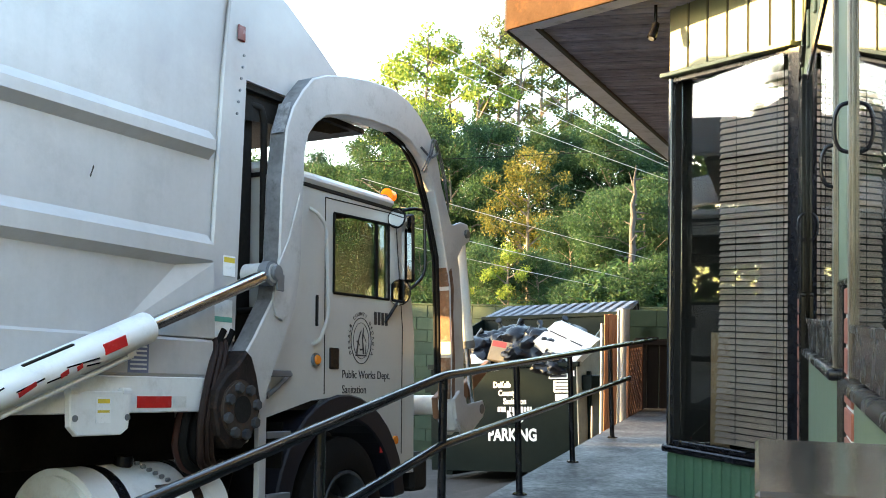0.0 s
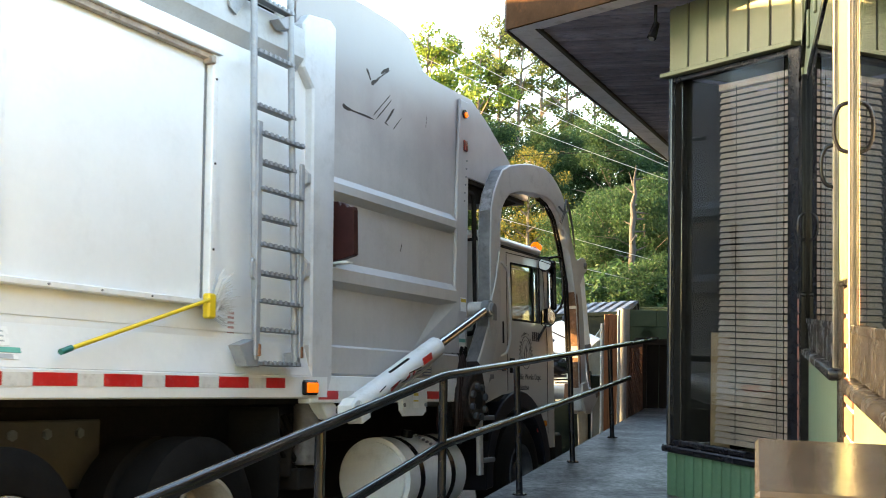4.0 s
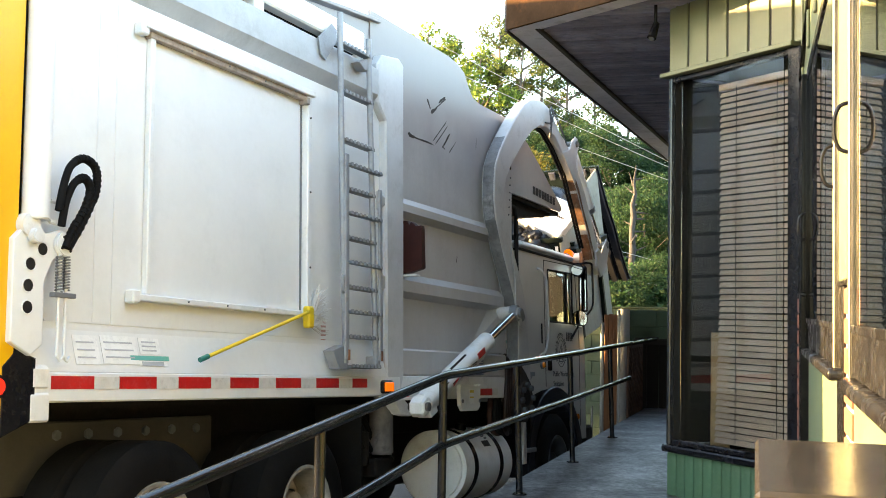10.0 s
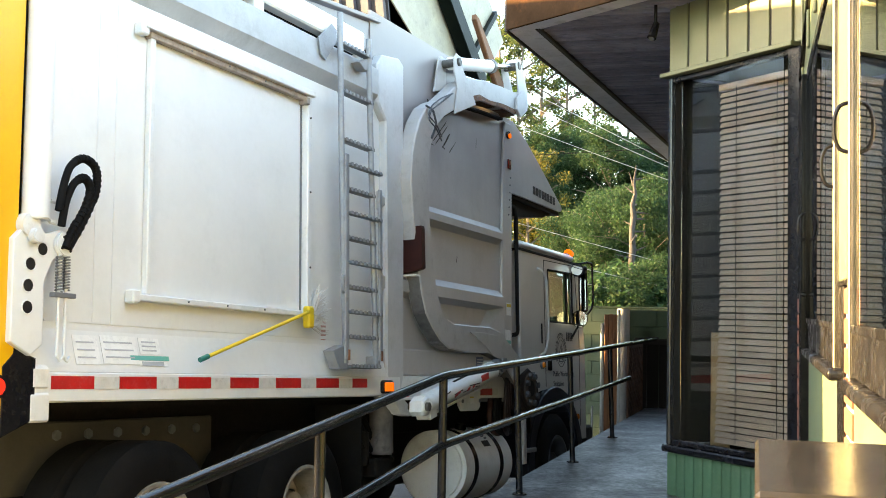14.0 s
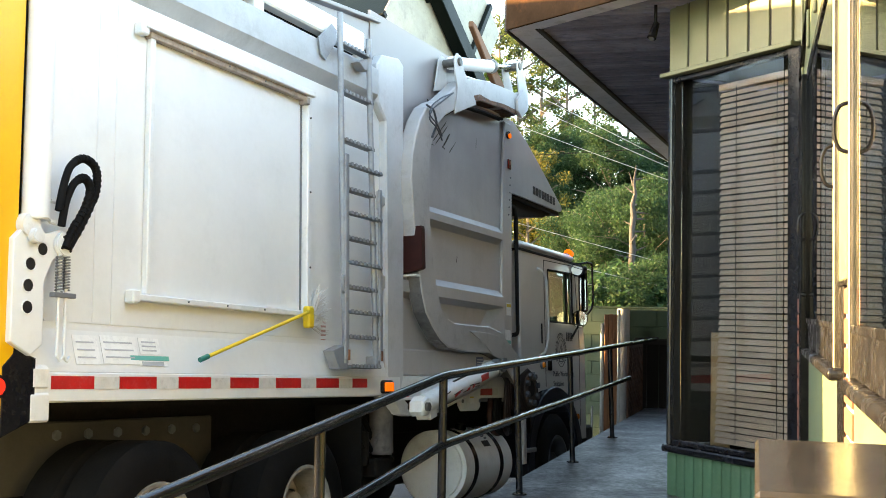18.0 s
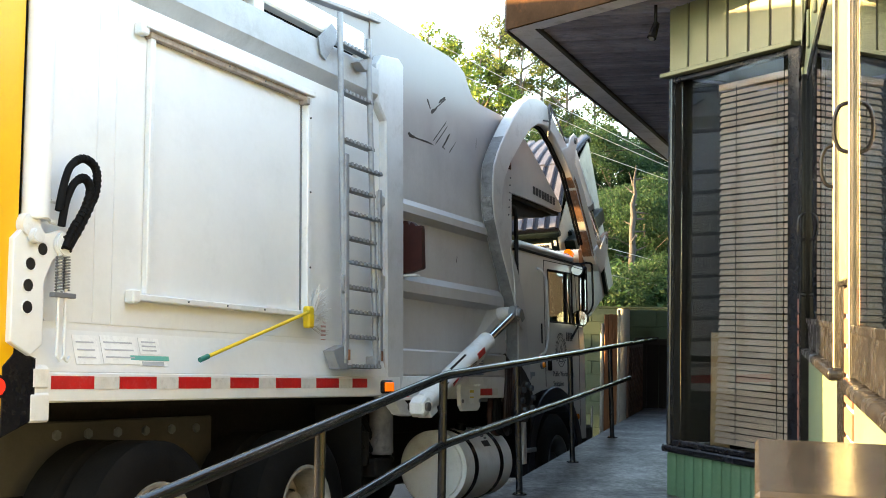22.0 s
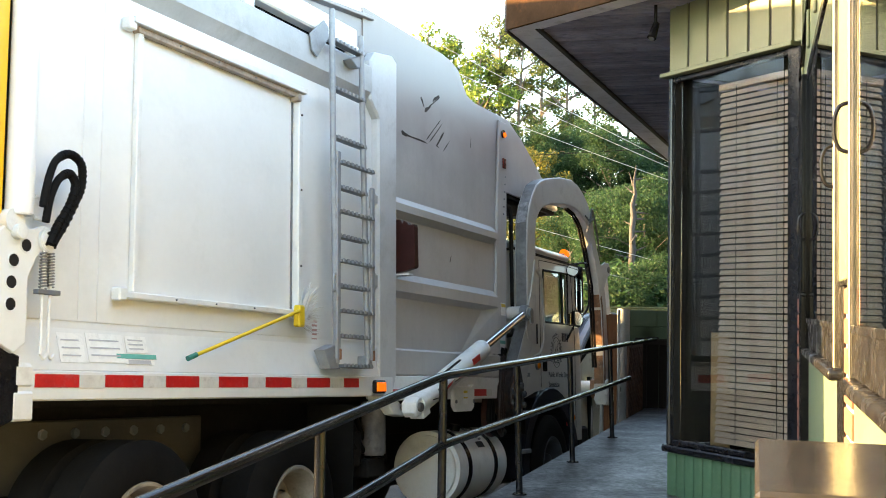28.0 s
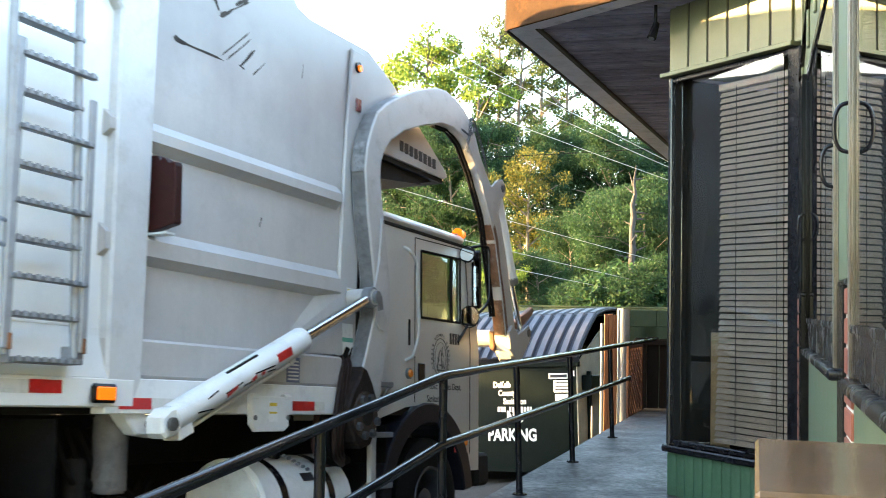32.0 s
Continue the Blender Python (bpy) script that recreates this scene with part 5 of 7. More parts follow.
def hopper():
    x = 1.17
    known = set(TRUCK.children)
    side = [(3.40, 1.15), (6.06, 1.15), (6.16, 3.05), (6.27, 3.77), (5.45, 3.76), (5.30, 3.79), (5.22, 3.86), (5.12, 3.98), (4.98, 4.03), (4.79, 4.05), (3.40, 4.05)]
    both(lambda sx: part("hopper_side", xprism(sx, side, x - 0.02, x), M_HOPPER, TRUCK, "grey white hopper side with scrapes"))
    canopy = [(6.157, 3.03), (7.58, 3.03), (7.63, 3.06), (7.60, 3.10), (6.95, 3.46), (6.60, 3.64), (6.266, 3.768)]
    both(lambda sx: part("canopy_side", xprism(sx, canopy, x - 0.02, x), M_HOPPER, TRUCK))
    part("canopy_floor", box(-x + 0.021, x - 0.021, 6.17, 7.58, 2.99, 3.028), M_UNDER, TRUCK)
    bm = bmesh.new()
    top = [(7.60, 3.09), (6.95, 3.45), (6.60, 3.63), (6.28, 3.755)]
    for (ya, za), (yb, zb) in zip(top, top[1:]):
        v = [bm.verts.new(p) for p in ((-x + 0.021, ya, za), (x - 0.021, ya, za), (x - 0.021, yb, zb), (-x + 0.021, yb, zb))]
        u = [bm.verts.new((p.co.x, p.co.y, p.co.z - 0.015)) for p in v]
        bm.faces.new(v)
        bm.faces.new(u[::-1])
        for i in range(4):
            bm.faces.new((v[i], u[i], u[(i + 1) % 4], v[(i + 1) % 4]))
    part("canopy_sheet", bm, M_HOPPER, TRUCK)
    # canopy skirt that hangs behind the lift arm
    part("canopy_skirt", xprism(1, [(6.18, 2.80), (7.20, 2.92), (7.56, 3.02), (6.18, 3.02)], x - 0.08, x - 0.06), M_UNDER, TRUCK)
    part("hopper_front", box(-x + 0.021, x - 0.021, 6.05, 6.09, 1.15, 2.98), M_UNDER, TRUCK)
    part("hopper_rear", box(-x + 0.021, x - 0.021, 3.40, 3.44, 1.15, 3.55), M_UNDER, TRUCK)
    part("hopper_floor", box(-x + 0.021, x - 0.021, 3.44, 6.05, 1.15, 1.2), M_UNDER, TRUCK)

    def rib(z0, z1, y1, name="side_rib"):
        """A rib of trapezoid section, with an end that slopes to the sheet."""
        bm = bmesh.new()
        sec = [(x, z0 - 0.045), (x + 0.065, z0), (x + 0.065, z1 - 0.03), (x, z1 + 0.035)]
        a = [bm.verts.new((px, 3.46, z)) for px, z in sec]
        b = [bm.verts.new((px, y1 - (0.0 if px == x else 0.02), z)) for px, z in sec]
        for i in range(4):
            bm.faces.new((a[i], a[(i + 1) % 4], b[(i + 1) % 4], b[i]))
        bm.faces.new(a)
        bm.faces.new(b[::-1])
        part(name, bm, M_HOPPER, TRUCK)
    rib(2.51, 2.60, 5.82)
    rib(1.87, 1.99, 5.82)
    part("side_post", xprism(1, [(5.80, 1.42), (6.06, 1.42), (6.13, 3.0), (6.16, 3.71), (5.98, 3.71), (5.90, 3.0)], x + 0.001, x + 0.03, 0.010), M_HOPPER, TRUCK)
    # sloping brace panel below the lower rib
    bm = bmesh.new()
    v = [bm.verts.new(p) for p in ((x + 0.002, 5.10, 1.43), (x + 0.07, 5.82, 1.43), (x + 0.055, 5.82, 1.86), (x + 0.002, 5.60, 1.86))]
    bm.faces.new(v)
    part("brace_panel", bm, M_HOPPER, TRUCK)
    part("lower_step", box(x - 0.01, x + 0.072, 3.5, 5.82, 1.21, 1.42, 0.015), M_HOPPER, TRUCK)
    part("lower_sill", box(x - 0.02, x + 0.076, 3.5, 5.80, 1.02, 1.208, 0.006), M_WHITE_B, TRUCK)
    for y0, y1, mt in ((3.6, 3.85, M_RED), (3.86, 4.06, M_TAPEW), (5.20, 5.46, M_RED), (5.47, 5.58, M_TAPEW)):
        part("reflective_tape", box(x + 0.0765, x + 0.079, y0, y1, 1.045, 1.105), mt, TRUCK)
    hatch = part("valve_box", prism([(4.70, 1.13), (5.12, 1.13), (5.10, 0.945), (5.05, 0.915), (4.76, 0.915), (4.71, 0.96)], x + 0.08, x + 0.118, 0.006), M_WHITE_B, TRUCK, "white valve cover plate")
    part("sticker", box(x + 0.119, x + 0.121, 4.87, 4.97, 0.975, 1.10), M_STICK, hatch)
    part("sticker_band", box(x + 0.1212, x + 0.1222, 4.88, 4.96, 1.07, 1.092), M_STICKY, hatch)
    part("sticker_band", box(x + 0.1212, x + 0.1222, 4.88, 4.96, 1.025, 1.037), M_STICKY, hatch)
    for y in (4.735, 5.085):
        part("bolt", rod((x + 0.118, y, 1.0), (x + 0.126, y, 1.0), 0.016, n=10), M_GREY, hatch)
        part("hinge", rod((x + 0.10, y - 0.03, 1.125), (x + 0.10, y + 0.03, 1.125), 0.022, n=10), M_WHITE_B, hatch)
    part("sticker", box(x + 0.0725, x + 0.075, 5.13, 5.28, 1.225, 1.385), M_NOTICE, TRUCK, "small printed notice")
    for i in range(6):
        part("print_bar", box(x + 0.0752, x + 0.0762, 5.145, 5.265, 1.24 + i * 0.023, 1.25 + i * 0.023), M_TAPEW, TRUCK)
    n2 = part("sticker", box(x + 0.032, x + 0.034, 5.80, 6.02, 1.44, 1.66), M_STICK, TRUCK, "pale notice with a teal band")
    part("sticker_band", box(x + 0.0345, x + 0.0355, 5.80, 6.02, 1.53, 1.56), M_STICKG, n2)
    n3 = part("sticker", box(x + 0.032, x + 0.034, 5.93, 6.04, 1.80, 1.92), M_STICK, TRUCK)
    part("sticker_band", box(x + 0.0345, x + 0.0355, 5.935, 6.035, 1.88, 1.91), M_STICKY, n3)
    # scrape marks, lamps
    for a, b, w in (((4.01, 3.18), (4.49, 3.18), 0.011), ((4.01, 3.185), (4.14, 3.183), 0.020), ((4.455, 3.20), (4.744, 3.449), 0.008), ((4.51, 3.19), (4.766, 3.414), 0.007),
                    ((4.645, 3.192), (4.81, 3.347), 0.012), ((4.64, 3.20), (4.70, 3.185), 0.010), ((4.78, 3.167), (4.925, 3.297), 0.005), ((4.36, 3.56), (4.43, 3.48), 0.017),
                    ((4.43, 3.45), (4.56, 3.53), 0.018), ((4.50, 3.50), (4.738, 3.647), 0.010), ((4.58, 3.57), (4.72, 3.655), 0.016), ((4.9, 2.2), (4.92, 2.27), 0.008), ((5.35, 3.30), (5.37, 3.42), 0.004)):
        a, b = Vector((0, *a)), Vector((0, *b))
        d = (b - a).normalized()
        nrm = Vector((0, -d.z, d.y)) * w
        bm = bmesh.new()
        rim = [a] + [a.lerp(b, k) - nrm * (0.8 + 0.3 * math.sin(k * 23 + w * 900)) for k in (0.15, 0.4, 0.65, 0.85)]
        rim += [b] + [a.lerp(b, k) + nrm * (0.7 + 0.4 * math.sin(k * 31 + w * 500)) for k in (0.85, 0.65, 0.4, 0.15)]
        bm.faces.new([bm.verts.new((x + 0.0015, p.y, p.z)) for p in rim])
        part("scrape", bm, M_SCRAPE, TRUCK)
    l1 = part("marker_lamp", rod((x + 0.03, 6.05, 3.58), (x + 0.045, 6.05, 3.58), 0.04, n=14), M_BLACK, TRUCK)
    part("lens", rod((x + 0.046, 6.05, 3.57), (x + 0.06, 6.05, 3.57), 0.025, n=12), M_AMBER, l1, "glowing amber lens")
    part("marker_lamp", box(x + 0.031, x + 0.045, 6.02, 6.09, 3.24, 3.34, 0.006), M_REDLENS, TRUCK, "dark red side lamp")
    for i in range(6):
        part("bolt", rod((x + 0.03, 6.09 - 0.012 * i, 3.16 - 0.075 * i), (x + 0.038, 6.09 - 0.012 * i, 3.16 - 0.075 * i), 0.009, n=7), M_GREY, TRUCK)
    for i in range(8):
        part("brand_bar", box(x + 0.001, x + 0.004, 6.77 + i * 0.082, 6.83 + i * 0.082, 3.105 - i * 0.004, 3.19 - i * 0.004), M_DARKLETTER, TRUCK)
    # the hopper stands a little lower and further back than its drawing
    seat = Matrix.Translation((0, -0.139, 0.039)) @ Matrix.Diagonal((1, 0.9645, 0.9645, 1))
    for ob in TRUCK.children:
        if ob not in known:
            ob.matrix_basis = seat @ ob.matrix_basis


hopper()


M_GRIT = material("worn_pin", (0.10, 0.095, 0.09), 0.5, 0.3, 9, 0.4, 60, 0.2)
M_RUST2 = material("rusty_ring", (0.055, 0.042, 0.036), 0.7, 0.1, 8, 0.5, 50, 0.3, (0.10, 0.04, 0.02), 0.5)
M_RUSTS = material("rust_streak", (0.13, 0.06, 0.03), 0.8, 0, 9, 0.5, 50, 0.3, (0.30, 0.26, 0.22), 0.35)
ARM_PIVOT, ARM_R = Vector((0.0, 5.635, 1.158)), 2.59


def arms():
    rear = [(-0.2, 0), (-0.12, 0.08), (-0.03, 0.18), (0.05, 0.28), (0.132, 0.4), (0.215, 0.52), (0.265, 0.78), (0.265, 1.22), (0.295, 1.58), (0.355, 1.728), (0.455, 1.865), (0.56, 1.975), (0.72, 2.045), (0.95, 2.105),
            (1.25, 2.165), (1.6, 2.2), (1.8, 2.175), (1.96, 2.115), (2.1, 2.035), (2.22, 1.925), (2.29, 1.795), (2.34, 1.653), (2.46, 1.46), (2.58, 1.28), (2.66, 1.05), (2.72, 0.73), (2.75, 0.36), (2.77, -0.06), (2.78, -0.2)]
    inner = [(2.62, -0.21), (2.57, -0.06), (2.54, 0.35), (2.5, 0.89), (2.44, 1.1), (2.34, 1.328), (2.22, 1.579), (2.13, 1.7), (2.02, 1.795), (1.84, 1.875), (1.64, 1.905), (1.3, 1.885), (0.95, 1.835), (0.72, 1.765), (0.615, 1.691),
             (0.535, 1.598), (0.5, 1.467), (0.495, 1.08), (0.495, 0.75), (0.455, 0.5), (0.35, 0.3), (0.26, 0.12), (0.2, -0.02), (0.13, -0.14), (0.04, -0.31), (-0.1, -0.345), (-0.22, -0.27), (-0.27, -0.13)]
    for sx in (1, -1):
        x1, x0 = (SIDE + 0.09, SIDE - 0.035) if sx > 0 else (-SIDE + 0.035, -SIDE - 0.09)
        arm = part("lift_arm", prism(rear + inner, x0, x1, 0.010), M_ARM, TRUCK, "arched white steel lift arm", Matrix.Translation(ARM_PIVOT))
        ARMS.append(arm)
        # rear faces: grime and wear, with their shade put into the colour too
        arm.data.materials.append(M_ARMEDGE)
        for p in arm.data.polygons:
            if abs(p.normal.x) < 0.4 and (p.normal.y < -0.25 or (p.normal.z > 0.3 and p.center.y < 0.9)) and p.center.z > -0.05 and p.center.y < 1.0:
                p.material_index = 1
        if sx > 0:
            part("scuffed_pad", moved(box(x0 + 0.02, x1 - 0.015, -0.003, 0.004, -0.11, 0.11, 0.002), pose(0, 0.3155, 1.655, -18)), M_SCUFF, arm, "worn bare metal patch")
            part("pivot_casting", prism([(-0.285, -0.13), (-0.265, -0.03), (-0.19, 0.055), (-0.10, 0.115), (-0.02, 0.20), (0.03, 0.17), (0.08, 0.07), (0.135, -0.10), (0.08, -0.25), (-0.03, -0.345), (-0.15, -0.345), (-0.24, -0.275)], x0 - 0.012, x1 + 0.010, 0.012), M_RUSTD, arm, "dark rusty pivot casting")
            ring = part("pivot_ring", rod((x1 + 0.0, -0.07, -0.13), (x1 + 0.022, -0.07, -0.13), 0.165, n=32, w=0.010), M_RUST2, arm, "rusty bolted pivot ring", smooth=True)
            part("pivot_bore", rod((x1 + 0.0225, -0.06, -0.13), (x1 + 0.026, -0.06, -0.13), 0.075, n=24), M_UNDER, ring)
            for k in range(8):
                a = k * math.pi / 4 + 0.3
                part("bolt", rod((x1 + 0.018, -0.07 + 0.132 * math.cos(a), -0.14 + 0.132 * math.sin(a)), (x1 + 0.05, -0.07 + 0.132 * math.cos(a), -0.14 + 0.132 * math.sin(a)), 0.030, n=6, w=0.003), M_BOLT, ring)
            # doubler plate with round end, and pin
            part("doubler", prism([(0.20, 0.50), (0.24, 0.42), (0.30, 0.40), (0.36, 0.46), (0.42, 0.62), (0.44, 0.9), (0.44, 1.2), (0.34, 0.9), (0.24, 0.72)], x1 + 0.001, x1 + 0.014, 0.003), M_ARM, arm)
            part("pin_nut", rod((x1 + 0.06, 0.14, 0.66), (x1 + 0.09, 0.14, 0.66), 0.045, n=14, w=0.004), M_GREY, arm)
            part("pin_keeper", box(x1 + 0.062, x1 + 0.075, 0.15, 0.22, 0.56, 0.66, 0.004), M_GREY, arm)
            edge = [(2.545, 0.02), (2.545, 0.35), (2.52, 0.65), (2.505, 0.88), (2.445, 1.10), (2.345, 1.33)]
            part("rust_strip", prism(edge + [(y + 0.045 + 0.012 * math.sin(z * 17), z) for y, z in edge[::-1]], x1 + 0.0005, x1 + 0.003), M_RUSTS, arm, "rust brown strip where the paint is worn off")
            part("rust_strip", prism([(y - 0.004, z) for y, z in edge] + [(y - 0.001, z) for y, z in edge[::-1]], x0 + 0.01, x1 - 0.01), M_RUSTS, arm)
            # hose clip of bent wire near the knee
            part("hose_clip", tube(bend([(x1 + 0.012, 1.98, 1.86), (x1 + 0.03, 2.10, 1.80), (x1 + 0.03, 2.21, 1.86), (x1 + 0.012, 2.23, 1.95)], 3), 0.009, 6), M_BOLT, arm, smooth=True)
            for off in (0.0, 0.03):
                part("arm_hose", tube([(x0 + 0.02 + off, y, z) for y, z in ((1.64, 1.90), (1.9, 1.86), (2.08, 1.74), (2.24, 1.50), (2.42, 1.1), (2.46, 0.6), (2.48, 0.2))], 0.014, 7), M_RUBBER, arm, smooth=True)
        part("pin_boss", rod((x0 - 0.02, 0.14, 0.66), (x1 + 0.06, 0.14, 0.66), 0.065, n=18, w=0.008), M_ARM, arm, smooth=True)
        part("hinge_disc", rod((x0 - 0.02, 2.70, -0.12), (x1 + 0.03, 2.70, -0.12), 0.105, n=24, w=0.010), M_ARM, arm, smooth=True)
        # wrist cylinder on the outer edge, with its bracket
        xm = (x0 + x1) / 2
        ya, za = 2.74, 1.33
        yb, zb = 2.93, 0.44
        yc, zc = 3.04, -0.04
        cyl = part("wrist_cylinder", rod((xm, ya, za), (xm, yb, zb), 0.058, n=18, w=0.006), M_WHITE, arm, "white wrist cylinder", smooth=True)
        part("wrist_rod", rod((xm, yb, zb), (xm, yc, zc), 0.024, n=14), M_CHROME, cyl, smooth=True)
        ear = [(2.27, 1.42), (2.44, 0.98), (2.58, 1.10), (2.68, 1.22), (2.74, 1.25), (2.80, 1.28), (2.81, 1.36), (2.76, 1.41), (2.64, 1.41), (2.50, 1.36)]
        part("wrist_ear", prism(ear, x1 + 0.001, x1 + 0.016, 0.004), M_ARM, arm)
        part("wrist_ear", prism([(2.46, 1.52), (2.52, 1.28), (2.70, 1.28), (2.80, 1.29), (2.81, 1.36), (2.76, 1.42)], x0 - 0.016, x0 - 0.001, 0.004), M_ARM, arm)
        part("eye_pin", rod((x0 - 0.03, ya, za), (x1 + 0.035, ya, za), 0.036, n=14, w=0.005), M_GRIT, arm, smooth=True)
        part("feed_pipe", tube([(xm + 0.03, ya - 0.075, za - 0.16), (xm + 0.03, ya - 0.05, za - 0.45), (xm + 0.03, ya + 0.0, za - 0.75)], 0.012, 7), M_WHITE, cyl, smooth=True)
        part("gland", rod((xm, yb - 0.012, zb + 0.06), (xm, yb, zb), 0.066, n=18, w=0.005), M_GREY, cyl, smooth=True)
        part("link_pin", rod((x0 - 0.025, yc, zc), (x1 + 0.025, yc, zc), 0.040, n=14, w=0.004), M_GRIT, arm, smooth=True)
        if sx > 0:
            for off in (0.0, 0.035):
                part("loop_hose", tube(bend([(x1 + 0.014, 2.44, 1.45), (x1 + 0.03, 2.31 + off, 1.70), (x1 + 0.03, 2.21 + off, 1.88), (x1 + 0.04, 2.11 + off, 1.97), (x1 + 0.04, 2.06 + off, 1.82), (x1 + 0.014, 1.99 + off, 1.68)], 3), 0.006, 7), M_BOLT, arm, smooth=True)
        link = [(3.06, 0.03), (3.11, -0.04), (3.06, -0.11), (2.82, -0.25), (2.68, -0.25), (2.60, -0.14), (2.66, -0.03)]
        part("wrist_link", prism(link, x0 - 0.018, x0 - 0.004, 0.004), M_ARM, arm)
        part("wrist_link", prism(link, x1 + 0.004, x1 + 0.018, 0.004), M_ARM, arm)
        for ob in (arm, *arm.children_recursive):
            ob.data.transform(Matrix.Diagonal((1, 0.9775, 0.9775, 1)))
        c = math.radians(HINGE_A)
        fork = part("fork", prism([(-0.10, -0.06), (-0.06, 0.09), (0.05, 0.10), (0.14, 0.01), (0.92, -0.02), (0.95, -0.06), (0.90, -0.09), (0.15, -0.15), (-0.03, -0.12)],
                                  1.16 if sx > 0 else -1.21, 1.21 if sx > 0 else -1.16, 0.008), M_FORK, arm, "orange rusty steel fork",
                    Matrix.Translation((0, ARM_R * math.cos(c), ARM_R * math.sin(c))))
        part("fork_cheek", prism([(-0.12, -0.06), (-0.09, 0.09), (0.02, 0.11), (0.09, 0.02), (0.06, -0.16), (-0.02, -0.20)], 1.345 if sx > 0 else -1.375, 1.375 if sx > 0 else -1.345, 0.006), M_ARM, fork)
        FORKS.append(fork)
        foot = Vector((sx * (SIDE + 0.11), 3.53, 0.973))
        ram = part("lift_cylinder", rod((0, 0.05, 0), (0, 1.36, 0), 0.078, n=22, w=0.010), M_WHITE_B, TRUCK, "white hydraulic cylinder with scraped paint", smooth=True)
        part("clevis", prism([(-0.075, -0.02), (-0.05, 0.055), (0.02, 0.075), (0.10, 0.06), (0.10, -0.06), (0.02, -0.07), (-0.05, -0.06)], -0.06, 0.06, 0.014), M_WHITE_B, ram, "chipped cast cylinder eye")
        part("clevis_pin", rod((-0.085, 0, 0), (0.085, 0, 0), 0.034, n=14, w=0.004), M_GRIT, ram, smooth=True)
        for q, (yy, zz, ln) in enumerate(((0.30, 0.02, 0.10), (0.45, -0.01, 0.16), (0.62, -0.03, 0.12), (0.74, 0.0, 0.20), (0.86, -0.035, 0.09), (0.20, -0.02, 0.14))):
            part("scratch", moved(box(-0.0005, 0.0008, 0, ln, -0.0035, 0.0035), pose(0.0785 * math.cos(zz * 12), yy, 0.0785 * math.sin(zz * 12), 6 - 4 * q, -math.degrees(zz * 12))), M_BLACK, ram)
        for yy, ln in ((0.80, 0.035), (0.70, 0.05), (0.46, 0.10)):
            part("scrape", moved(box(-0.0005, 0.001, 0, ln, -0.012, 0.012), pose(0.0785 * math.cos(0.35), yy, -0.0785 * math.sin(0.35), 12, 20)), M_RED, ram)
        part("clevis_lug", box(-0.06, 0.06, 0.04, 0.16, -0.11, -0.04, 0.006), M_WHITE_B, ram)
        part("feed_pipe", rod((0.0, 0.2, -0.10), (0.0, 1.22, -0.10), 0.012, n=8), M_WHITE_B, ram)
        part("pipe_lug", box(-0.012, 0.012, 1.18, 1.24, -0.10, -0.06), M_WHITE_B, ram)
        part("scrape", box(0.070, 0.0785, 0.98, 1.13, -0.022, 0.03, 0.002), M_RED, ram, "red scrape of old paint")
        part("slot", box(0.02, 0.04, 0.55, 0.85, 0.068, 0.078, 0.002), M_UNDER, ram)
        piston = part("piston_rod", rod((0, -1.22, 0), (0, -0.02, 0), 0.037, n=18), M_CHROME, TRUCK, "polished steel piston rod", smooth=True)
        part("rod_eye", rod((-0.035, 0, 0), (0.035, 0, 0), 0.072, n=18, w=0.006), M_GREY, piston, smooth=True)
        RAMS.append((ram, piston, foot, (0.137, 0.645)))
    for k in range(3):
        q = 0.042 * k
        part("pivot_hose", tube(bend([(1.14, 5.66 - q, 1.46), (1.24, 5.57 - q, 1.36), (1.29, 5.44 - q, 1.16), (1.30, 5.38 - q, 0.96), (1.27, 5.42 - q, 0.78 - 0.4 * q), (1.20, 5.56, 0.72 - 0.4 * q), (1.12, 5.70, 0.74)], 3), 0.020, 8),
             M_HOSE, TRUCK, "dark brown hydraulic hose", smooth=True)
    part("cross_tube", rod((-SIDE - 0.04, ARM_R, -0.02), (SIDE + 0.04, ARM_R, -0.02), 0.075, n=18), M_ARM, ARMS[0], "white cross tube", smooth=True)


arms()


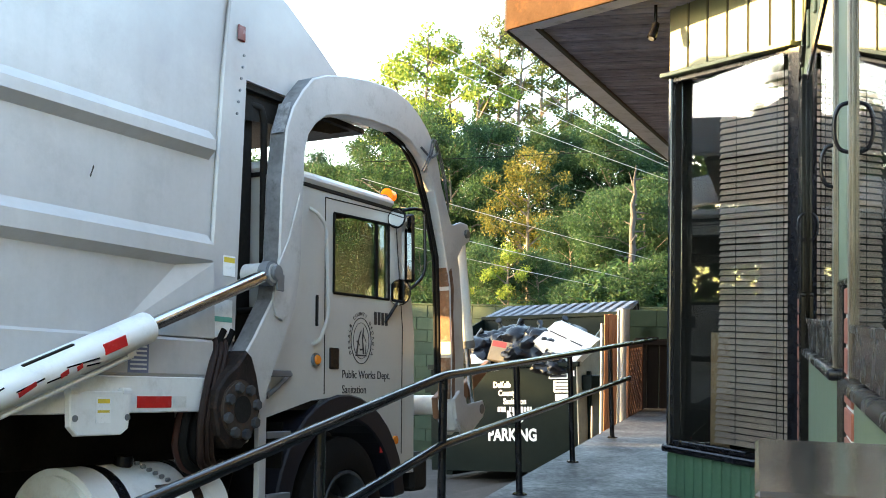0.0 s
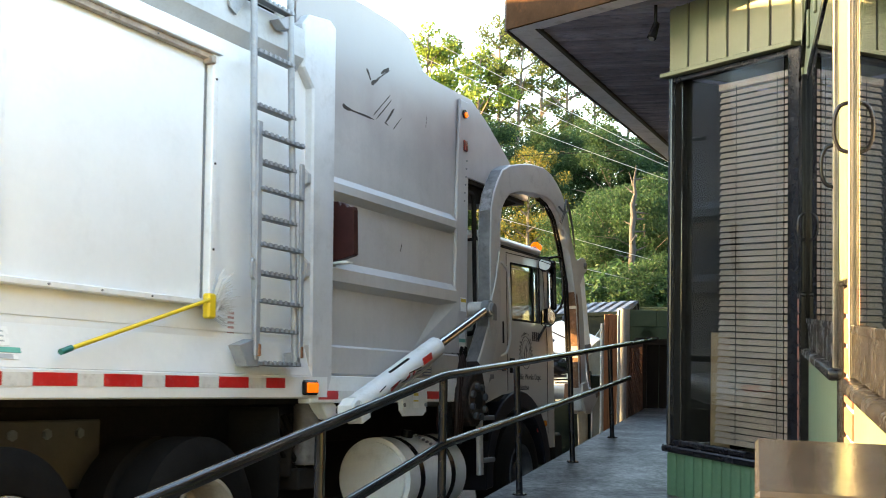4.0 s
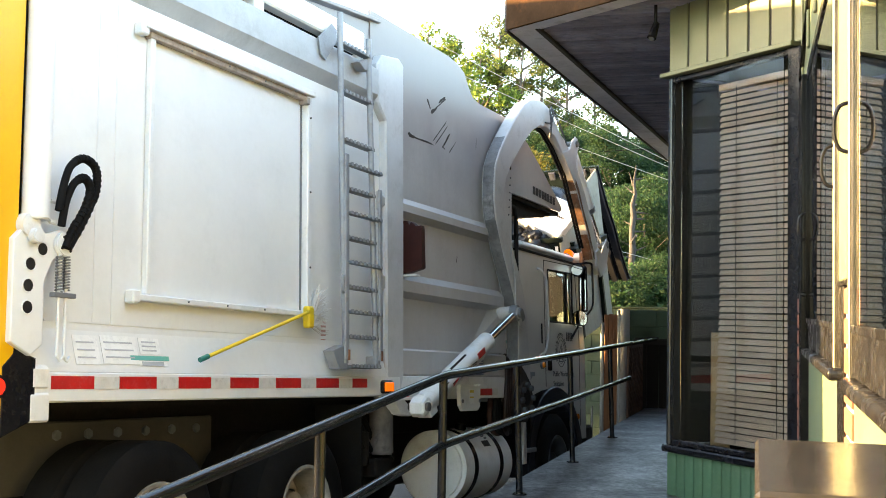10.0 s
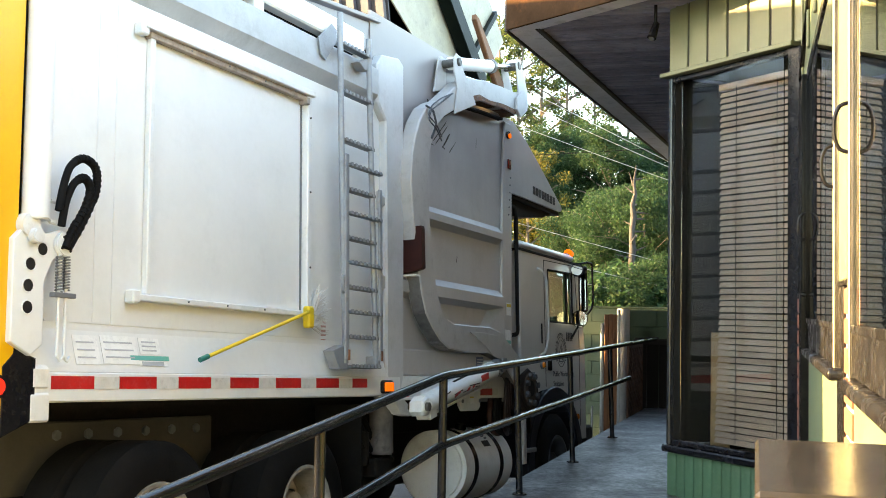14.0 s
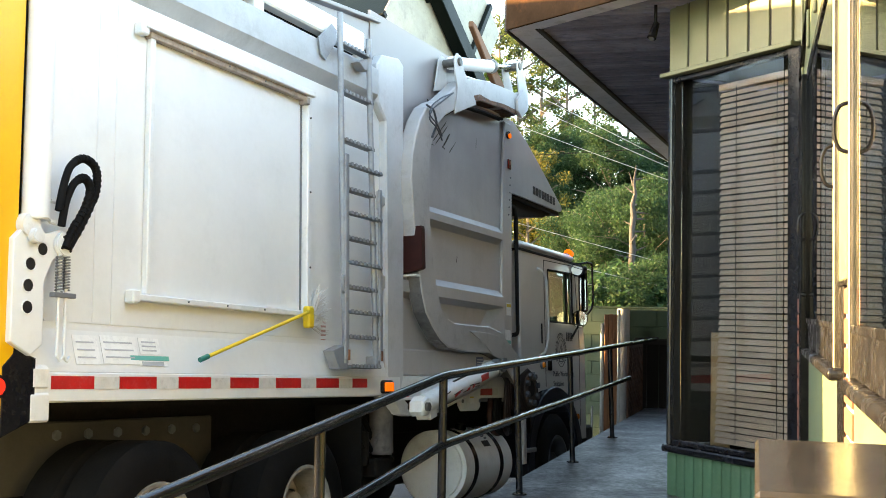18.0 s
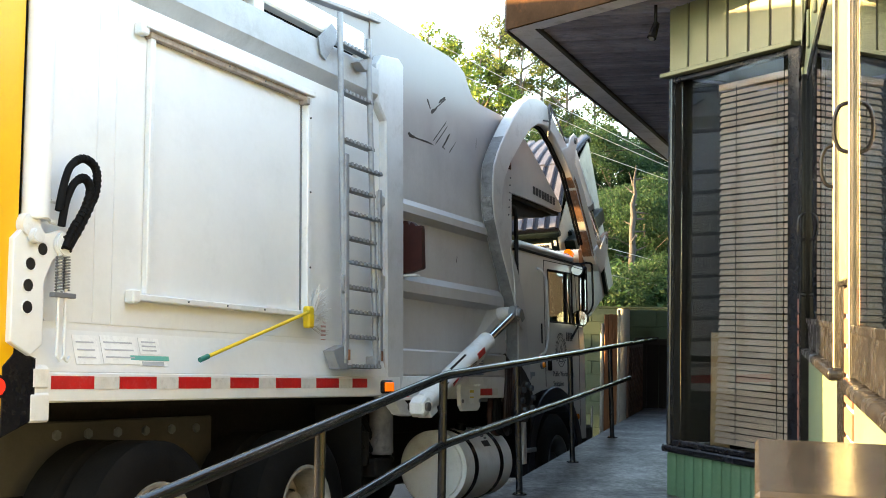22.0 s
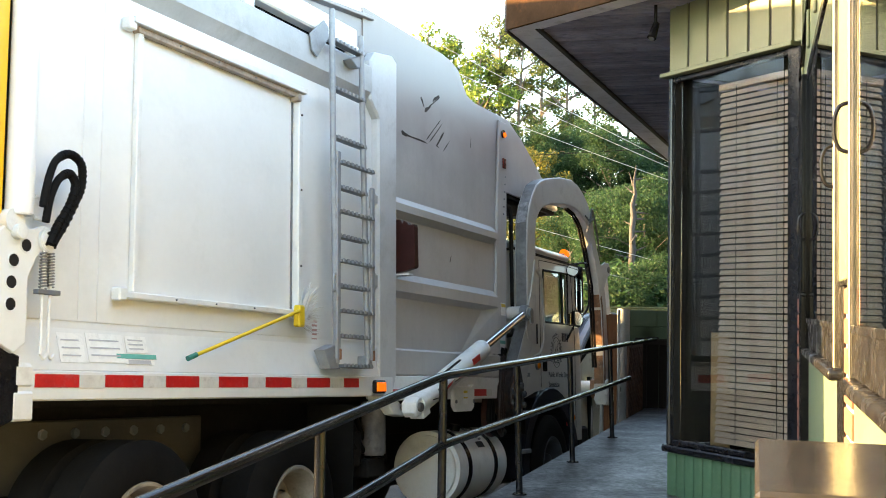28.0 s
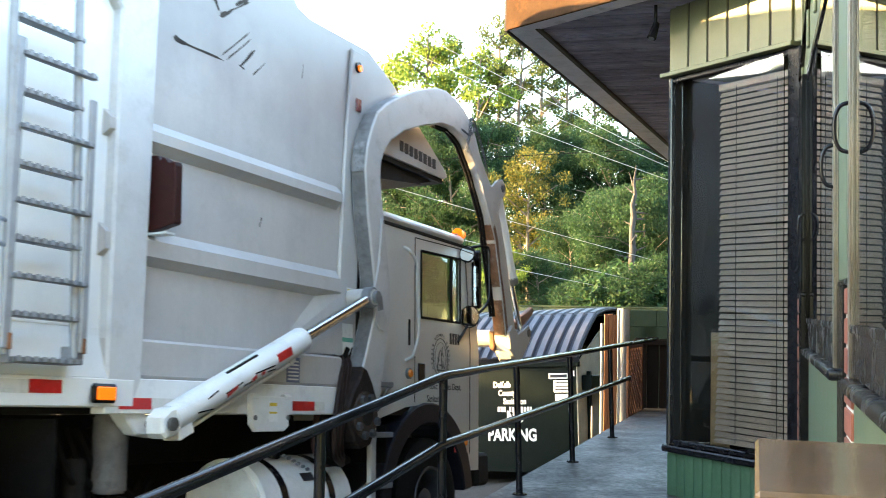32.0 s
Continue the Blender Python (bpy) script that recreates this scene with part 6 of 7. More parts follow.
def cab():
    x = 1.15
    shell = None
    known = set(TRUCK.children)
    for sx in (1, -1):
        bm = xprism(sx, [(6.12, 0.98), (6.60, 1.08), (6.84, 1.10), (6.84, 2.46), (6.12, 2.46)], x - 0.03, x)
        for pts in ([(6.84, 1.10), (7.10, 1.105), (7.30, 1.04), (7.46, 0.92), (7.56, 0.80), (7.56, 1.79), (6.84, 1.78)], [(6.84, 2.31), (7.56, 2.33), (7.60, 2.46), (6.84, 2.46)],
                    [(7.56, 0.80), (7.64, 0.66), (7.70, 0.56), (7.92, 0.56), (7.94, 1.55), (7.80, 2.40), (7.60, 2.46), (7.56, 2.33)]):
            bm = join(bm, xprism(sx, pts, x - 0.03, x))
        p = part("cab_side", bm, M_CAB, TRUCK, "white cab side with door")
        shell = shell or p
    part("roof_skin", box(-x + 0.02, x + 0.005, 6.12, 7.66, 2.462, 2.54, 0.03), M_WHITE, TRUCK, "white cab roof")
    part("roof_band", box(-x, x + 0.008, 6.10, 7.72, 2.435, 2.461, 0.004), M_UNDER, TRUCK)
    part("rear_wall", box(-x + 0.031, x - 0.031, 6.12, 6.15, 0.98, 2.435), M_CAB, TRUCK)
    part("rear_corner", tube([(x - 0.03, 6.12, 1.0), (x - 0.03, 6.12, 2.44)], 0.03, 10), M_CAB, TRUCK, smooth=True)
    part("cab_floor", box(-x + 0.031, x - 0.031, 6.16, 7.8, 1.02, 1.08), M_UNDER, TRUCK)
    part("front_panel", box(-x + 0.031, x - 0.031, 7.86, 7.92, 0.62, 1.58, 0.01), M_CAB, TRUCK)
    ws = part("windshield", moved(box(-x + 0.04, x - 0.04, -0.004, 0.004, 0, 0.80), pose(0, 7.90, 1.58, 8)), M_CABGLASS, TRUCK)
    ws.visible_shadow = False
    # added block in place of the shade between hopper and cab
    part("machinery_bay", box(-1.05, 1.06, 5.74, 6.07, 1.15, 2.86, 0.01), M_UNDER, TRUCK, "dark block filling the shaded gap behind the cab")
    part("dashboard", box(-x + 0.04, x - 0.04, 7.45, 7.85, 1.30, 1.55, 0.03), M_UNDER, TRUCK)
    part("seat", box(0.45, 0.95, 6.35, 6.80, 1.10, 1.45, 0.05), M_UNDER, TRUCK)
    part("seat", box(0.45, 0.95, 6.22, 6.36, 1.45, 2.05, 0.05), M_UNDER, TRUCK)
    both(lambda sx: lets_light_in(part("side_window", xbox(sx, x - 0.018, x - 0.012, 6.82, 7.58, 1.77, 2.35), M_CABGLASS, TRUCK)))
    # window rubber, door seams
    for a, b in (((6.84, 1.78), (7.56, 1.79)), ((7.56, 1.79), (7.56, 2.33)), ((7.56, 2.33), (6.84, 2.31)), ((6.84, 2.31), (6.84, 1.78))):
        part("window_seal", rod((x + 0.002, *a), (x + 0.002, *b), 0.010, n=8), M_RUBBER, TRUCK)
    part("window_divider", box(x - 0.01, x + 0.006, 7.38, 7.41, 1.79, 2.33), M_RUBBER, TRUCK)
    for a, b in (((6.74, 1.12), (6.74, 2.40)), ((6.74, 2.40), (7.66, 2.42)), ((7.66, 2.42), (7.76, 1.60)), ((7.76, 1.60), (7.74, 0.70))):
        part("door_seam", rod((x + 0.0005, *a), (x + 0.0005, *b), 0.004, n=6), M_UNDER, TRUCK)
    part("grab_rail", tube(bend([(x, 6.60, 2.30), (x + 0.05, 6.60, 2.27), (x + 0.06, 6.70, 2.20), (x + 0.06, 6.74, 1.62), (x + 0.05, 6.66, 1.46), (x, 6.64, 1.43)], 4, 0.4), 0.013, 8), M_CAB, TRUCK, smooth=True)
    part("door_latch", box(x + 0.001, x + 0.012, 6.79, 6.90, 1.28, 1.42, 0.006), M_BLACK, TRUCK, "black recessed door latch")
    part("vent_slot", box(x + 0.001, x + 0.008, 6.63, 6.66, 1.55, 1.75, 0.003), M_UNDER, TRUCK)
    lamp = part("side_lamp", rod((x, 6.63, 1.335), (x + 0.02, 6.63, 1.335), 0.042, n=16), M_GREY, TRUCK)
    part("lens", rod((x + 0.021, 6.63, 1.335), (x + 0.034, 6.63, 1.335), 0.032, 0.026, n=16), M_AMBER_OFF, lamp, "amber lens")
    part("side_lamp", rod((x, 7.64, 0.80), (x + 0.02, 7.64, 0.80), 0.03, n=14), M_AMBER_OFF, TRUCK)
    part("side_reflector", box(x + 0.001, x + 0.006, 7.44, 7.50, 0.72, 0.80), M_RED, TRUCK)
    bc = part("beacon", rod((x - 0.07, 7.58, 2.52), (x - 0.07, 7.66, 2.53), 0.042, n=16), M_GREY, TRUCK)
    part("lens", rod((x - 0.05, 7.62, 2.56), (x - 0.05, 7.70, 2.563), 0.052, 0.040, n=16), M_AMBER, bc, "glowing amber lens")
    # mirrors
    mir = part("mirror_arm", tube(bend([(x, 7.630, 2.43), (x + 0.13, 7.710, 2.46), (x + 0.15, 7.830, 2.46), (x + 0.15, 7.840, 1.98), (x + 0.07, 7.610, 1.80), (x, 7.510, 1.62)], 4, 0.3), 0.012, 8), M_BLACK, TRUCK, "black mirror arm", smooth=True)
    part("mirror_case", box(x + 0.03, x + 0.13, 7.690, 7.730, 1.92, 2.42, 0.015), M_BLACK, mir)
    part("mirror_glass", box(x + 0.04, x + 0.12, 7.686, 7.689, 1.94, 2.40), M_MIRROR, mir)
    part("round_mirror", rod((x + 0.075, 7.550, 2.37), (x + 0.075, 7.590, 2.37), 0.075, 0.04, n=22), M_BLACK, mir, smooth=True)
    part("round_glass", rod((x + 0.075, 7.542, 2.37), (x + 0.075, 7.549, 2.37), 0.064, n=22), M_MIRROR, mir)
    part("convex_mirror", rod((x + 0.075, 7.590, 1.84), (x + 0.075, 7.650, 1.84), 0.095, 0.05, n=22), M_BLACK, mir, smooth=True)
    part("convex_glass", rod((x + 0.075, 7.584, 1.84), (x + 0.075, 7.589, 1.84), 0.088, n=22), M_MIRROR, mir)
    # writing on the door
    def words(text, y, z, size, bold=0.0):
        lettering("lettering", text, size, M_DARKLETTER, TRUCK, Matrix.Translation((x + 0.0015, y, z)) @ FACE, "dark lettering", bold)
    words("Public Works Dept.", 6.95, 1.225, 0.078)
    words("Sanitation", 6.95, 1.125, 0.078)
    for i in range(4):
        part("number_bar", box(x + 0.001, x + 0.003, 7.36 + i * 0.05, 7.395 + i * 0.05, 1.60, 1.69), M_DARKLETTER, TRUCK)
    seal = part("door_seal", tube([(x + 0.002, 7.19 + 0.13 * math.sin(k * math.pi / 16), 1.48 + 0.155 * math.cos(k * math.pi / 16)) for k in range(33)], 0.003, 5), M_DARKLETTER, TRUCK, "round dark county seal")
    word = "DEKALB COUNTY GEORGIA"
    for i, ch in enumerate(word):
        if ch != " ":
            a = radians(-118 + i * 236 / (len(word) - 1))
            m = Matrix.Translation((x + 0.002, 7.19 + 0.145 * math.sin(a), 1.48 + 0.172 * math.cos(a))) @ Matrix.Rotation(a, 4, "X").inverted() @ FACE
            lettering("letter", ch, 0.036, M_DARKLETTER, seal, m, align="CENTER")
    part("seal_band", tube([(x + 0.002, 7.19 + 0.10 * math.sin(k * math.pi / 16), 1.48 + 0.122 * math.cos(k * math.pi / 16)) for k in range(33)], 0.002, 5), M_DARKLETTER, seal)
    for a, b, w in (((-0.06, -0.09), (-0.03, 0.02), 0.022), ((-0.03, 0.02), (0.0, 0.07), 0.016), ((-0.06, 0.0), (-0.02, -0.03), 0.014), ((0.03, -0.09), (0.015, 0.01), 0.024), ((0.015, 0.01), (0.03, 0.09), 0.020),
                    ((0.03, 0.04), (0.065, -0.01), 0.012), ((0.055, -0.09), (0.06, -0.02), 0.012), ((-0.075, -0.10), (0.075, -0.10), 0.012), ((-0.02, -0.06), (0.02, -0.06), 0.014)):
        a, b = Vector((0, *a)), Vector((0, *b))
        n = (b - a).normalized()
        n = Vector((0, -n.z, n.y)) * w * 0.5
        bm = bmesh.new()
        bm.faces.new([bm.verts.new(Vector((x + 0.0025, 7.19, 1.48)) + p) for p in (a - n, b - n * 0.6, b + n * 0.6, a + n)])
        part("seal_mark", bm, M_DARKLETTER, seal)
    for ob in TRUCK.children:
        if ob not in known:
            ob.matrix_basis = Matrix.Translation((0, -0.09 if ob.name.startswith("grab_rail") else -0.05, 0)) @ ob.matrix_basis
    # fender, step ladder, stack pipe, hoses
    pts = [(6.93 + 0.79 * math.cos(radians(a)), 0.34 + 0.78 * math.sin(radians(a))) for a in range(6, 190, 10)]
    pts += [(6.93 + 0.63 * math.cos(radians(a)), 0.34 + 0.62 * math.sin(radians(a))) for a in range(186, 5, -10)]
    both(lambda sx: part("fender", xprism(sx, pts, 0.80, 1.17, 0.012), M_FENDER, TRUCK, "black plastic wheel arch"))
    part("mud_flap", box(0.82, 1.16, 6.22, 6.235, 0.25, 0.95), M_RUBBER, TRUCK)
    part("bumper", box(-1.15, 1.15, 7.86, 8.10, 0.42, 0.70, 0.03), M_UNDER, TRUCK)
    st = part("cab_steps", box(SIDE - 0.08, SIDE - 0.04, 5.93, 6.00, 0.40, 1.26, 0.006), M_HOPPER, TRUCK, "worn steel access steps")
    for z in (1.24, 0.88, 0.52):
        part("step", box(SIDE - 0.08, SIDE - 0.035, 6.001, 6.24, z - 0.02, z + 0.02, 0.005), M_GREY, st)
    part("step_brace", rod((SIDE - 0.06, 6.02, 1.10), (SIDE - 0.10, 6.32, 1.24), 0.014, n=8), M_GREY, st)
    part("stack_pipe", tube(bend([(1.06, 5.86, 2.86), (1.12, 6.02, 2.85), (1.12, 6.05, 2.76), (1.12, 6.06, 1.62), (1.05, 5.9, 1.60)], 4, 0.3), 0.022, 10), M_UNDER, TRUCK, "dark upright pipe", smooth=True)
    M_HOSE = material("hose_red_brown", (0.045, 0.018, 0.015), 0.6, 0, 8, 0.3, 60, 0.1)
    for i, (dx, dy) in enumerate(((0.0, 0.0), (0.05, 0.06), (0.02, 0.11), (0.06, -0.03))):
        path = [(1.14 + dx, y + dy * 0.9, z) for y, z in ((5.62, 1.47), (5.55, 1.36), (5.43, 1.18), (5.33, 1.0), (5.30, 0.84), (5.35, 0.74), (5.47, 0.70), (5.58, 0.72))]
        part("hose", tube(bend(path, 3, 0.4), 0.030 if i < 2 else 0.024, 9), M_HOSE if i % 2 == 0 else M_RUBBER, TRUCK, "drooping hydraulic hose", smooth=True)
    part("hose_fitting", rod((1.16, 5.58, 1.44), (1.16, 5.66, 1.52), 0.034, n=8), M_GREY, TRUCK)
    part("air_intake", box(0.2, 0.95, 6.09, 6.12, 1.2, 2.3, 0.02), M_UNDER, TRUCK)


def lets_light_in(ob):
    ob.visible_shadow = False


cab()


def lathe(profile, y, z, n=40):
    """A ring swept round the axle line from (across, radius) pairs."""
    bm = bmesh.new()
    rings = [[bm.verts.new((px, y + q * math.cos(2 * math.pi * k / n), z + q * math.sin(2 * math.pi * k / n))) for k in range(n)] for px, q in profile]
    for a, b in zip(rings, rings[1:]):
        for k in range(n):
            bm.faces.new((a[k], a[(k + 1) % n], b[(k + 1) % n], b[k]))
    return bm


def wheel(x, y, r=0.50, w=0.30, rim=M_UNDER, dish=0.12):
    sx = 1 if x > 0 else -1
    known = set(TRUCK.children)
    e = x + sx * w / 2
    q = 0.275
    wh = part("wheel", lathe([(e - sx * 0.26, q), (e - sx * 0.03, q), (e - sx * 0.004, q + 0.02), (e, q + 0.09), (e - sx * 0.01, r - 0.06), (e - sx * 0.05, r), (e - sx * 0.25, r), (e - sx * 0.29, r - 0.06), (e - sx * 0.30, q)], y, r), M_RUBBER, TRUCK, "black truck tyre", smooth=True)
    part("rim", lathe([(e - sx * 0.02, q + 0.012), (e - sx * 0.004, q + 0.006), (e - sx * 0.006, q - 0.012), (e - sx * 0.035, q - 0.03), (e - sx * (dish + 0.05), q - 0.05), (e - sx * (dish + 0.07), 0.16), (e - sx * (dish + 0.03), 0.13),
                       (e - sx * (dish - 0.06), 0.11), (e - sx * (dish - 0.07), 0.09), (e - sx * (dish - 0.07), 0.002)], y, r), rim, wh, smooth=True)
    for k in range(10):
        a = k * math.pi / 5
        p = (y + 0.165 * math.cos(a), r + 0.165 * math.sin(a))
        part("wheel_nut", rod((e - sx * (dish + 0.068), *p), (e - sx * (dish + 0.03), *p), 0.018, n=6), M_BOLT, wh)
    for ob in set(TRUCK.children) - known:
        ob.matrix_basis = Matrix.Translation((0, 0, -WHEEL_DROP))
    return wh


for wx in (1.0, -1.0):
    wheel(wx * 1.03, 6.93, rim=M_BOLT)
    for wy in (0.82, 2.23):
        wheel(wx * 1.08, wy, rim=M_RIM, dish=0.17)
        wheel(wx * 0.80, wy)
part("drive_housing", box(-0.12, 0.12, -0.8, 7.6, 0.22, 1.02, 0.02), M_UNDER, TRUCK)
both(lambda sx: part("frame_rail", xbox(sx, 0.36, 0.46, -0.4, 7.6, 0.72, 1.02, 0.01), M_UNDER, TRUCK))
part("cross_member", box(-0.36, 0.36, 2.9, 3.1, 0.75, 1.0), M_UNDER, TRUCK)
part("body_floor", box(-1.02, 1.02, -0.2, 3.44, 1.02, 1.10), M_UNDER, TRUCK)
inner = part("inner_beam", box(0.52, 0.56, -0.5, 2.1, 0.56, 0.945, 0.01), M_BEIGE, TRUCK, "dirty beige inner beam with bolts")
for i in range(6):
    part("bolt", rod((0.561, 0.72 + i * 0.24, 0.87), (0.585, 0.72 + i * 0.24, 0.87), 0.030, n=6, w=0.003), M_GREY, inner)
both(lambda sx: part("tyre_flap", xbox(sx, 0.8, 1.18, 2.98, 3.0, 0.25, 1.0), M_RUBBER, TRUCK))


M_GRIMY = material("grimy_grey", (0.12, 0.11, 0.105), 0.7, 0, 6, 0.35, 40, 0.2, (0.03, 0.027, 0.025), 0.5)


def tank():
    t = part("fuel_tank", rod((0.86, 4.70, 0.44), (0.86, 5.76, 0.44), 0.315, n=40, w=0.035), M_WHITE_B, TRUCK, "white cylindrical fuel tank with black straps", smooth=True)
    for y in (4.94, 5.48):
        part("strap", rod((0.86, y - 0.035, 0.44), (0.86, y + 0.035, 0.44), 0.320, n=40), M_BLACK, t, smooth=True)
    part("filler_cap", rod((0.93, 5.13, 0.745), (0.94, 5.13, 0.80), 0.05, n=16, w=0.006), M_BLACK, t, smooth=True)
    pts = [(1.0 + 0.02 * k, 5.16 + 0.025 * k, 0.76 - 0.018 * k) for k in range(6)]
    for k, p in enumerate(pts):
        part("chain_link", rod(Vector(p) - Vector((0, 0.012, 0)), Vector(p) + Vector((0, 0.012, 0)), 0.011, n=6), M_GREY, t)
    lab = part("tank_label", moved(box(0.320, 0.322, 5.18, 5.32, -0.03, 0.03), pose(0.86, 0, 0.44, 0, -35)), M_DARKLETTER, t)
    part("filter_canister", rod((1.05, 3.50, 0.62), (1.05, 3.50, 1.02), 0.09, n=20, w=0.012), M_GRIMY, TRUCK, "grimy grey filter canister", smooth=True)
    part("filter_canister", rod((0.98, 3.32, 0.55), (0.98, 3.32, 0.80), 0.06, n=16, w=0.01), M_UNDER, TRUCK, smooth=True)
    part("valve_block", box(0.85, 1.08, 3.36, 3.62, 0.46, 0.60, 0.012), M_UNDER, TRUCK)
    for i in range(4):
        part("hose", tube(bend([(0.95, 3.2 + 0.08 * i, 0.95), (1.02, 3.25 + 0.1 * i, 0.7), (0.98, 3.5 + 0.1 * i, 0.55), (0.8, 3.8 + 0.1 * i, 0.65)], 3), 0.02, 7), M_RUBBER, TRUCK, smooth=True)


tank()
# ---- trees beyond the yard ----
def leaf_mesh(name, centres, spread, count, size, mat, rng, droop=0.3):
    """Many small bent leaf clumps round the given twig ends."""
    c = np.array(centres)
    pick = rng.integers(0, len(c), count)
    d = rng.normal(size=(count, 3))
    d /= np.linalg.norm(d, axis=1)[:, None]
    p = c[pick] + d * (rng.random((count, 1)) ** 0.45) * spread * np.array([1, 1, 0.75])
    a = rng.normal(size=(count, 3))
    a[:, 2] -= droop
    a /= np.linalg.norm(a, axis=1)[:, None]
    b = np.cross(a, rng.normal(size=(count, 3)))
    b /= np.linalg.norm(b, axis=1)[:, None]
    s = size * (0.6 + 0.8 * rng.random((count, 1)))
    nrm = np.cross(a, b)
    v = np.stack([p - a * s, p + b * s * 0.5 + nrm * s * 0.15, p + a * s, p - b * s * 0.5 + nrm * s * 0.15], 1).reshape(-1, 3)
    f = np.arange(count * 4).reshape(-1, 4)
    me = bpy.data.meshes.new(name)
    me.from_pydata(v.tolist(), [], f.tolist())
    me.materials.append(mat)
    return me


def tree_kit(seed, height, crown, mat, bark, leaves, start=0.3, size=0.13, spread=0.7, n=22, tufts=5):
    """Trunk and crown meshes of one tree."""
    rng = np.random.default_rng(seed)
    bm = bmesh.new()
    lean = rng.normal(size=2) * 0.02
    pts = [Vector((lean[0] * z * height + 0.12 * math.sin(z * 5 + seed), lean[1] * z * height, z * height)) for z in np.linspace(0, 1, 9)]
    r0 = height * 0.016
    bm = tube(pts, [r0 * (1.05 - 0.95 * i / 8) for i in range(9)], 8)
    ends = []
    for i in range(n):
        k = start + (0.98 - start) * i / n
        base = pts[int(k * 8)].lerp(pts[min(8, int(k * 8) + 1)], k * 8 - int(k * 8))
        az = i * 2.4 + rng.random()
        prof = math.sin(math.pi * min(1, max(0.12, (1 - k) / (1 - start) * 0.9 + 0.05))) ** 0.7
        ln = crown * prof * (0.65 + 0.6 * rng.random())
        rise = 0.25 + 0.5 * rng.random()
        tip = base + Vector((math.cos(az) * ln, math.sin(az) * ln, ln * rise))
        mid = base.lerp(tip, 0.5) + Vector((0, 0, 0.1 * ln))
        bm = tube([base, mid, tip], [r0 * 0.32, r0 * 0.2, r0 * 0.06], 5, bm)
        for q in range(tufts):
            f = 0.35 + 0.65 * rng.random()
            e = base.lerp(tip, f) + Vector(rng.normal(size=3)) * ln * 0.16
            ends.append(tuple(e))
    ends.append(tuple(pts[-1]))
    trunk = mesh_of("trunk", bm, bark, True)
    crown_me = leaf_mesh("crown", ends, spread, leaves, size, mat, rng)
    return trunk, crown_me


KITS = {
    "pine": tree_kit(1, 12, 1.9, M_LEAFP, M_BARK, 5200, 0.42, 0.075, 0.42, 15, 3),
    "pine_b": tree_kit(2, 12, 1.7, M_LEAFP, M_BARK, 4200, 0.50, 0.075, 0.38, 13, 3),
    "oak": tree_kit(3, 9, 2.9, M_LEAF, M_BARK, 30000, 0.16, 0.058, 0.62, 22, 5),
    "oak_b": tree_kit(4, 9, 2.6, M_LEAF, M_BARKP, 28000, 0.2, 0.058, 0.6, 20, 5),
    "young": tree_kit(5, 6, 1.9, M_LEAF, M_BARK, 30000, 0.12, 0.046, 0.55, 22, 5),
    "gold": tree_kit(6, 9, 1.9, M_LEAFY, M_BARK, 6500, 0.2, 0.075, 0.42, 16, 4),
    "amber": tree_kit(8, 9, 2.1, M_LEAFA, M_BARK, 13000, 0.15, 0.07, 0.5, 22, 4),
    "hedge": tree_kit(7, 6, 2.6, M_LEAF, M_BARK, 3200, 0.15, 0.14, 0.7, 16, 4),
}


def tree(kind, x, y, scale, turn, label, z=None):
    g = yard_height(x, y) if z is None else z
    t = thing("tree", label, "tree", "trees behind the yard", m=Matrix.Translation((x, y, g - 0.1)) @ Matrix.Rotation(turn, 4, "Z") @ Matrix.Scale(scale, 4))
    trunk, crown = KITS[kind]
    shared("trunk", trunk, t, Matrix.Identity(4))
    shared("crown", crown, t, Matrix.Identity(4))
    return t


def slope(x, y):
    """The bank rises behind the wall."""
    return -1.2 + max(0.0, y - 26) * 0.10


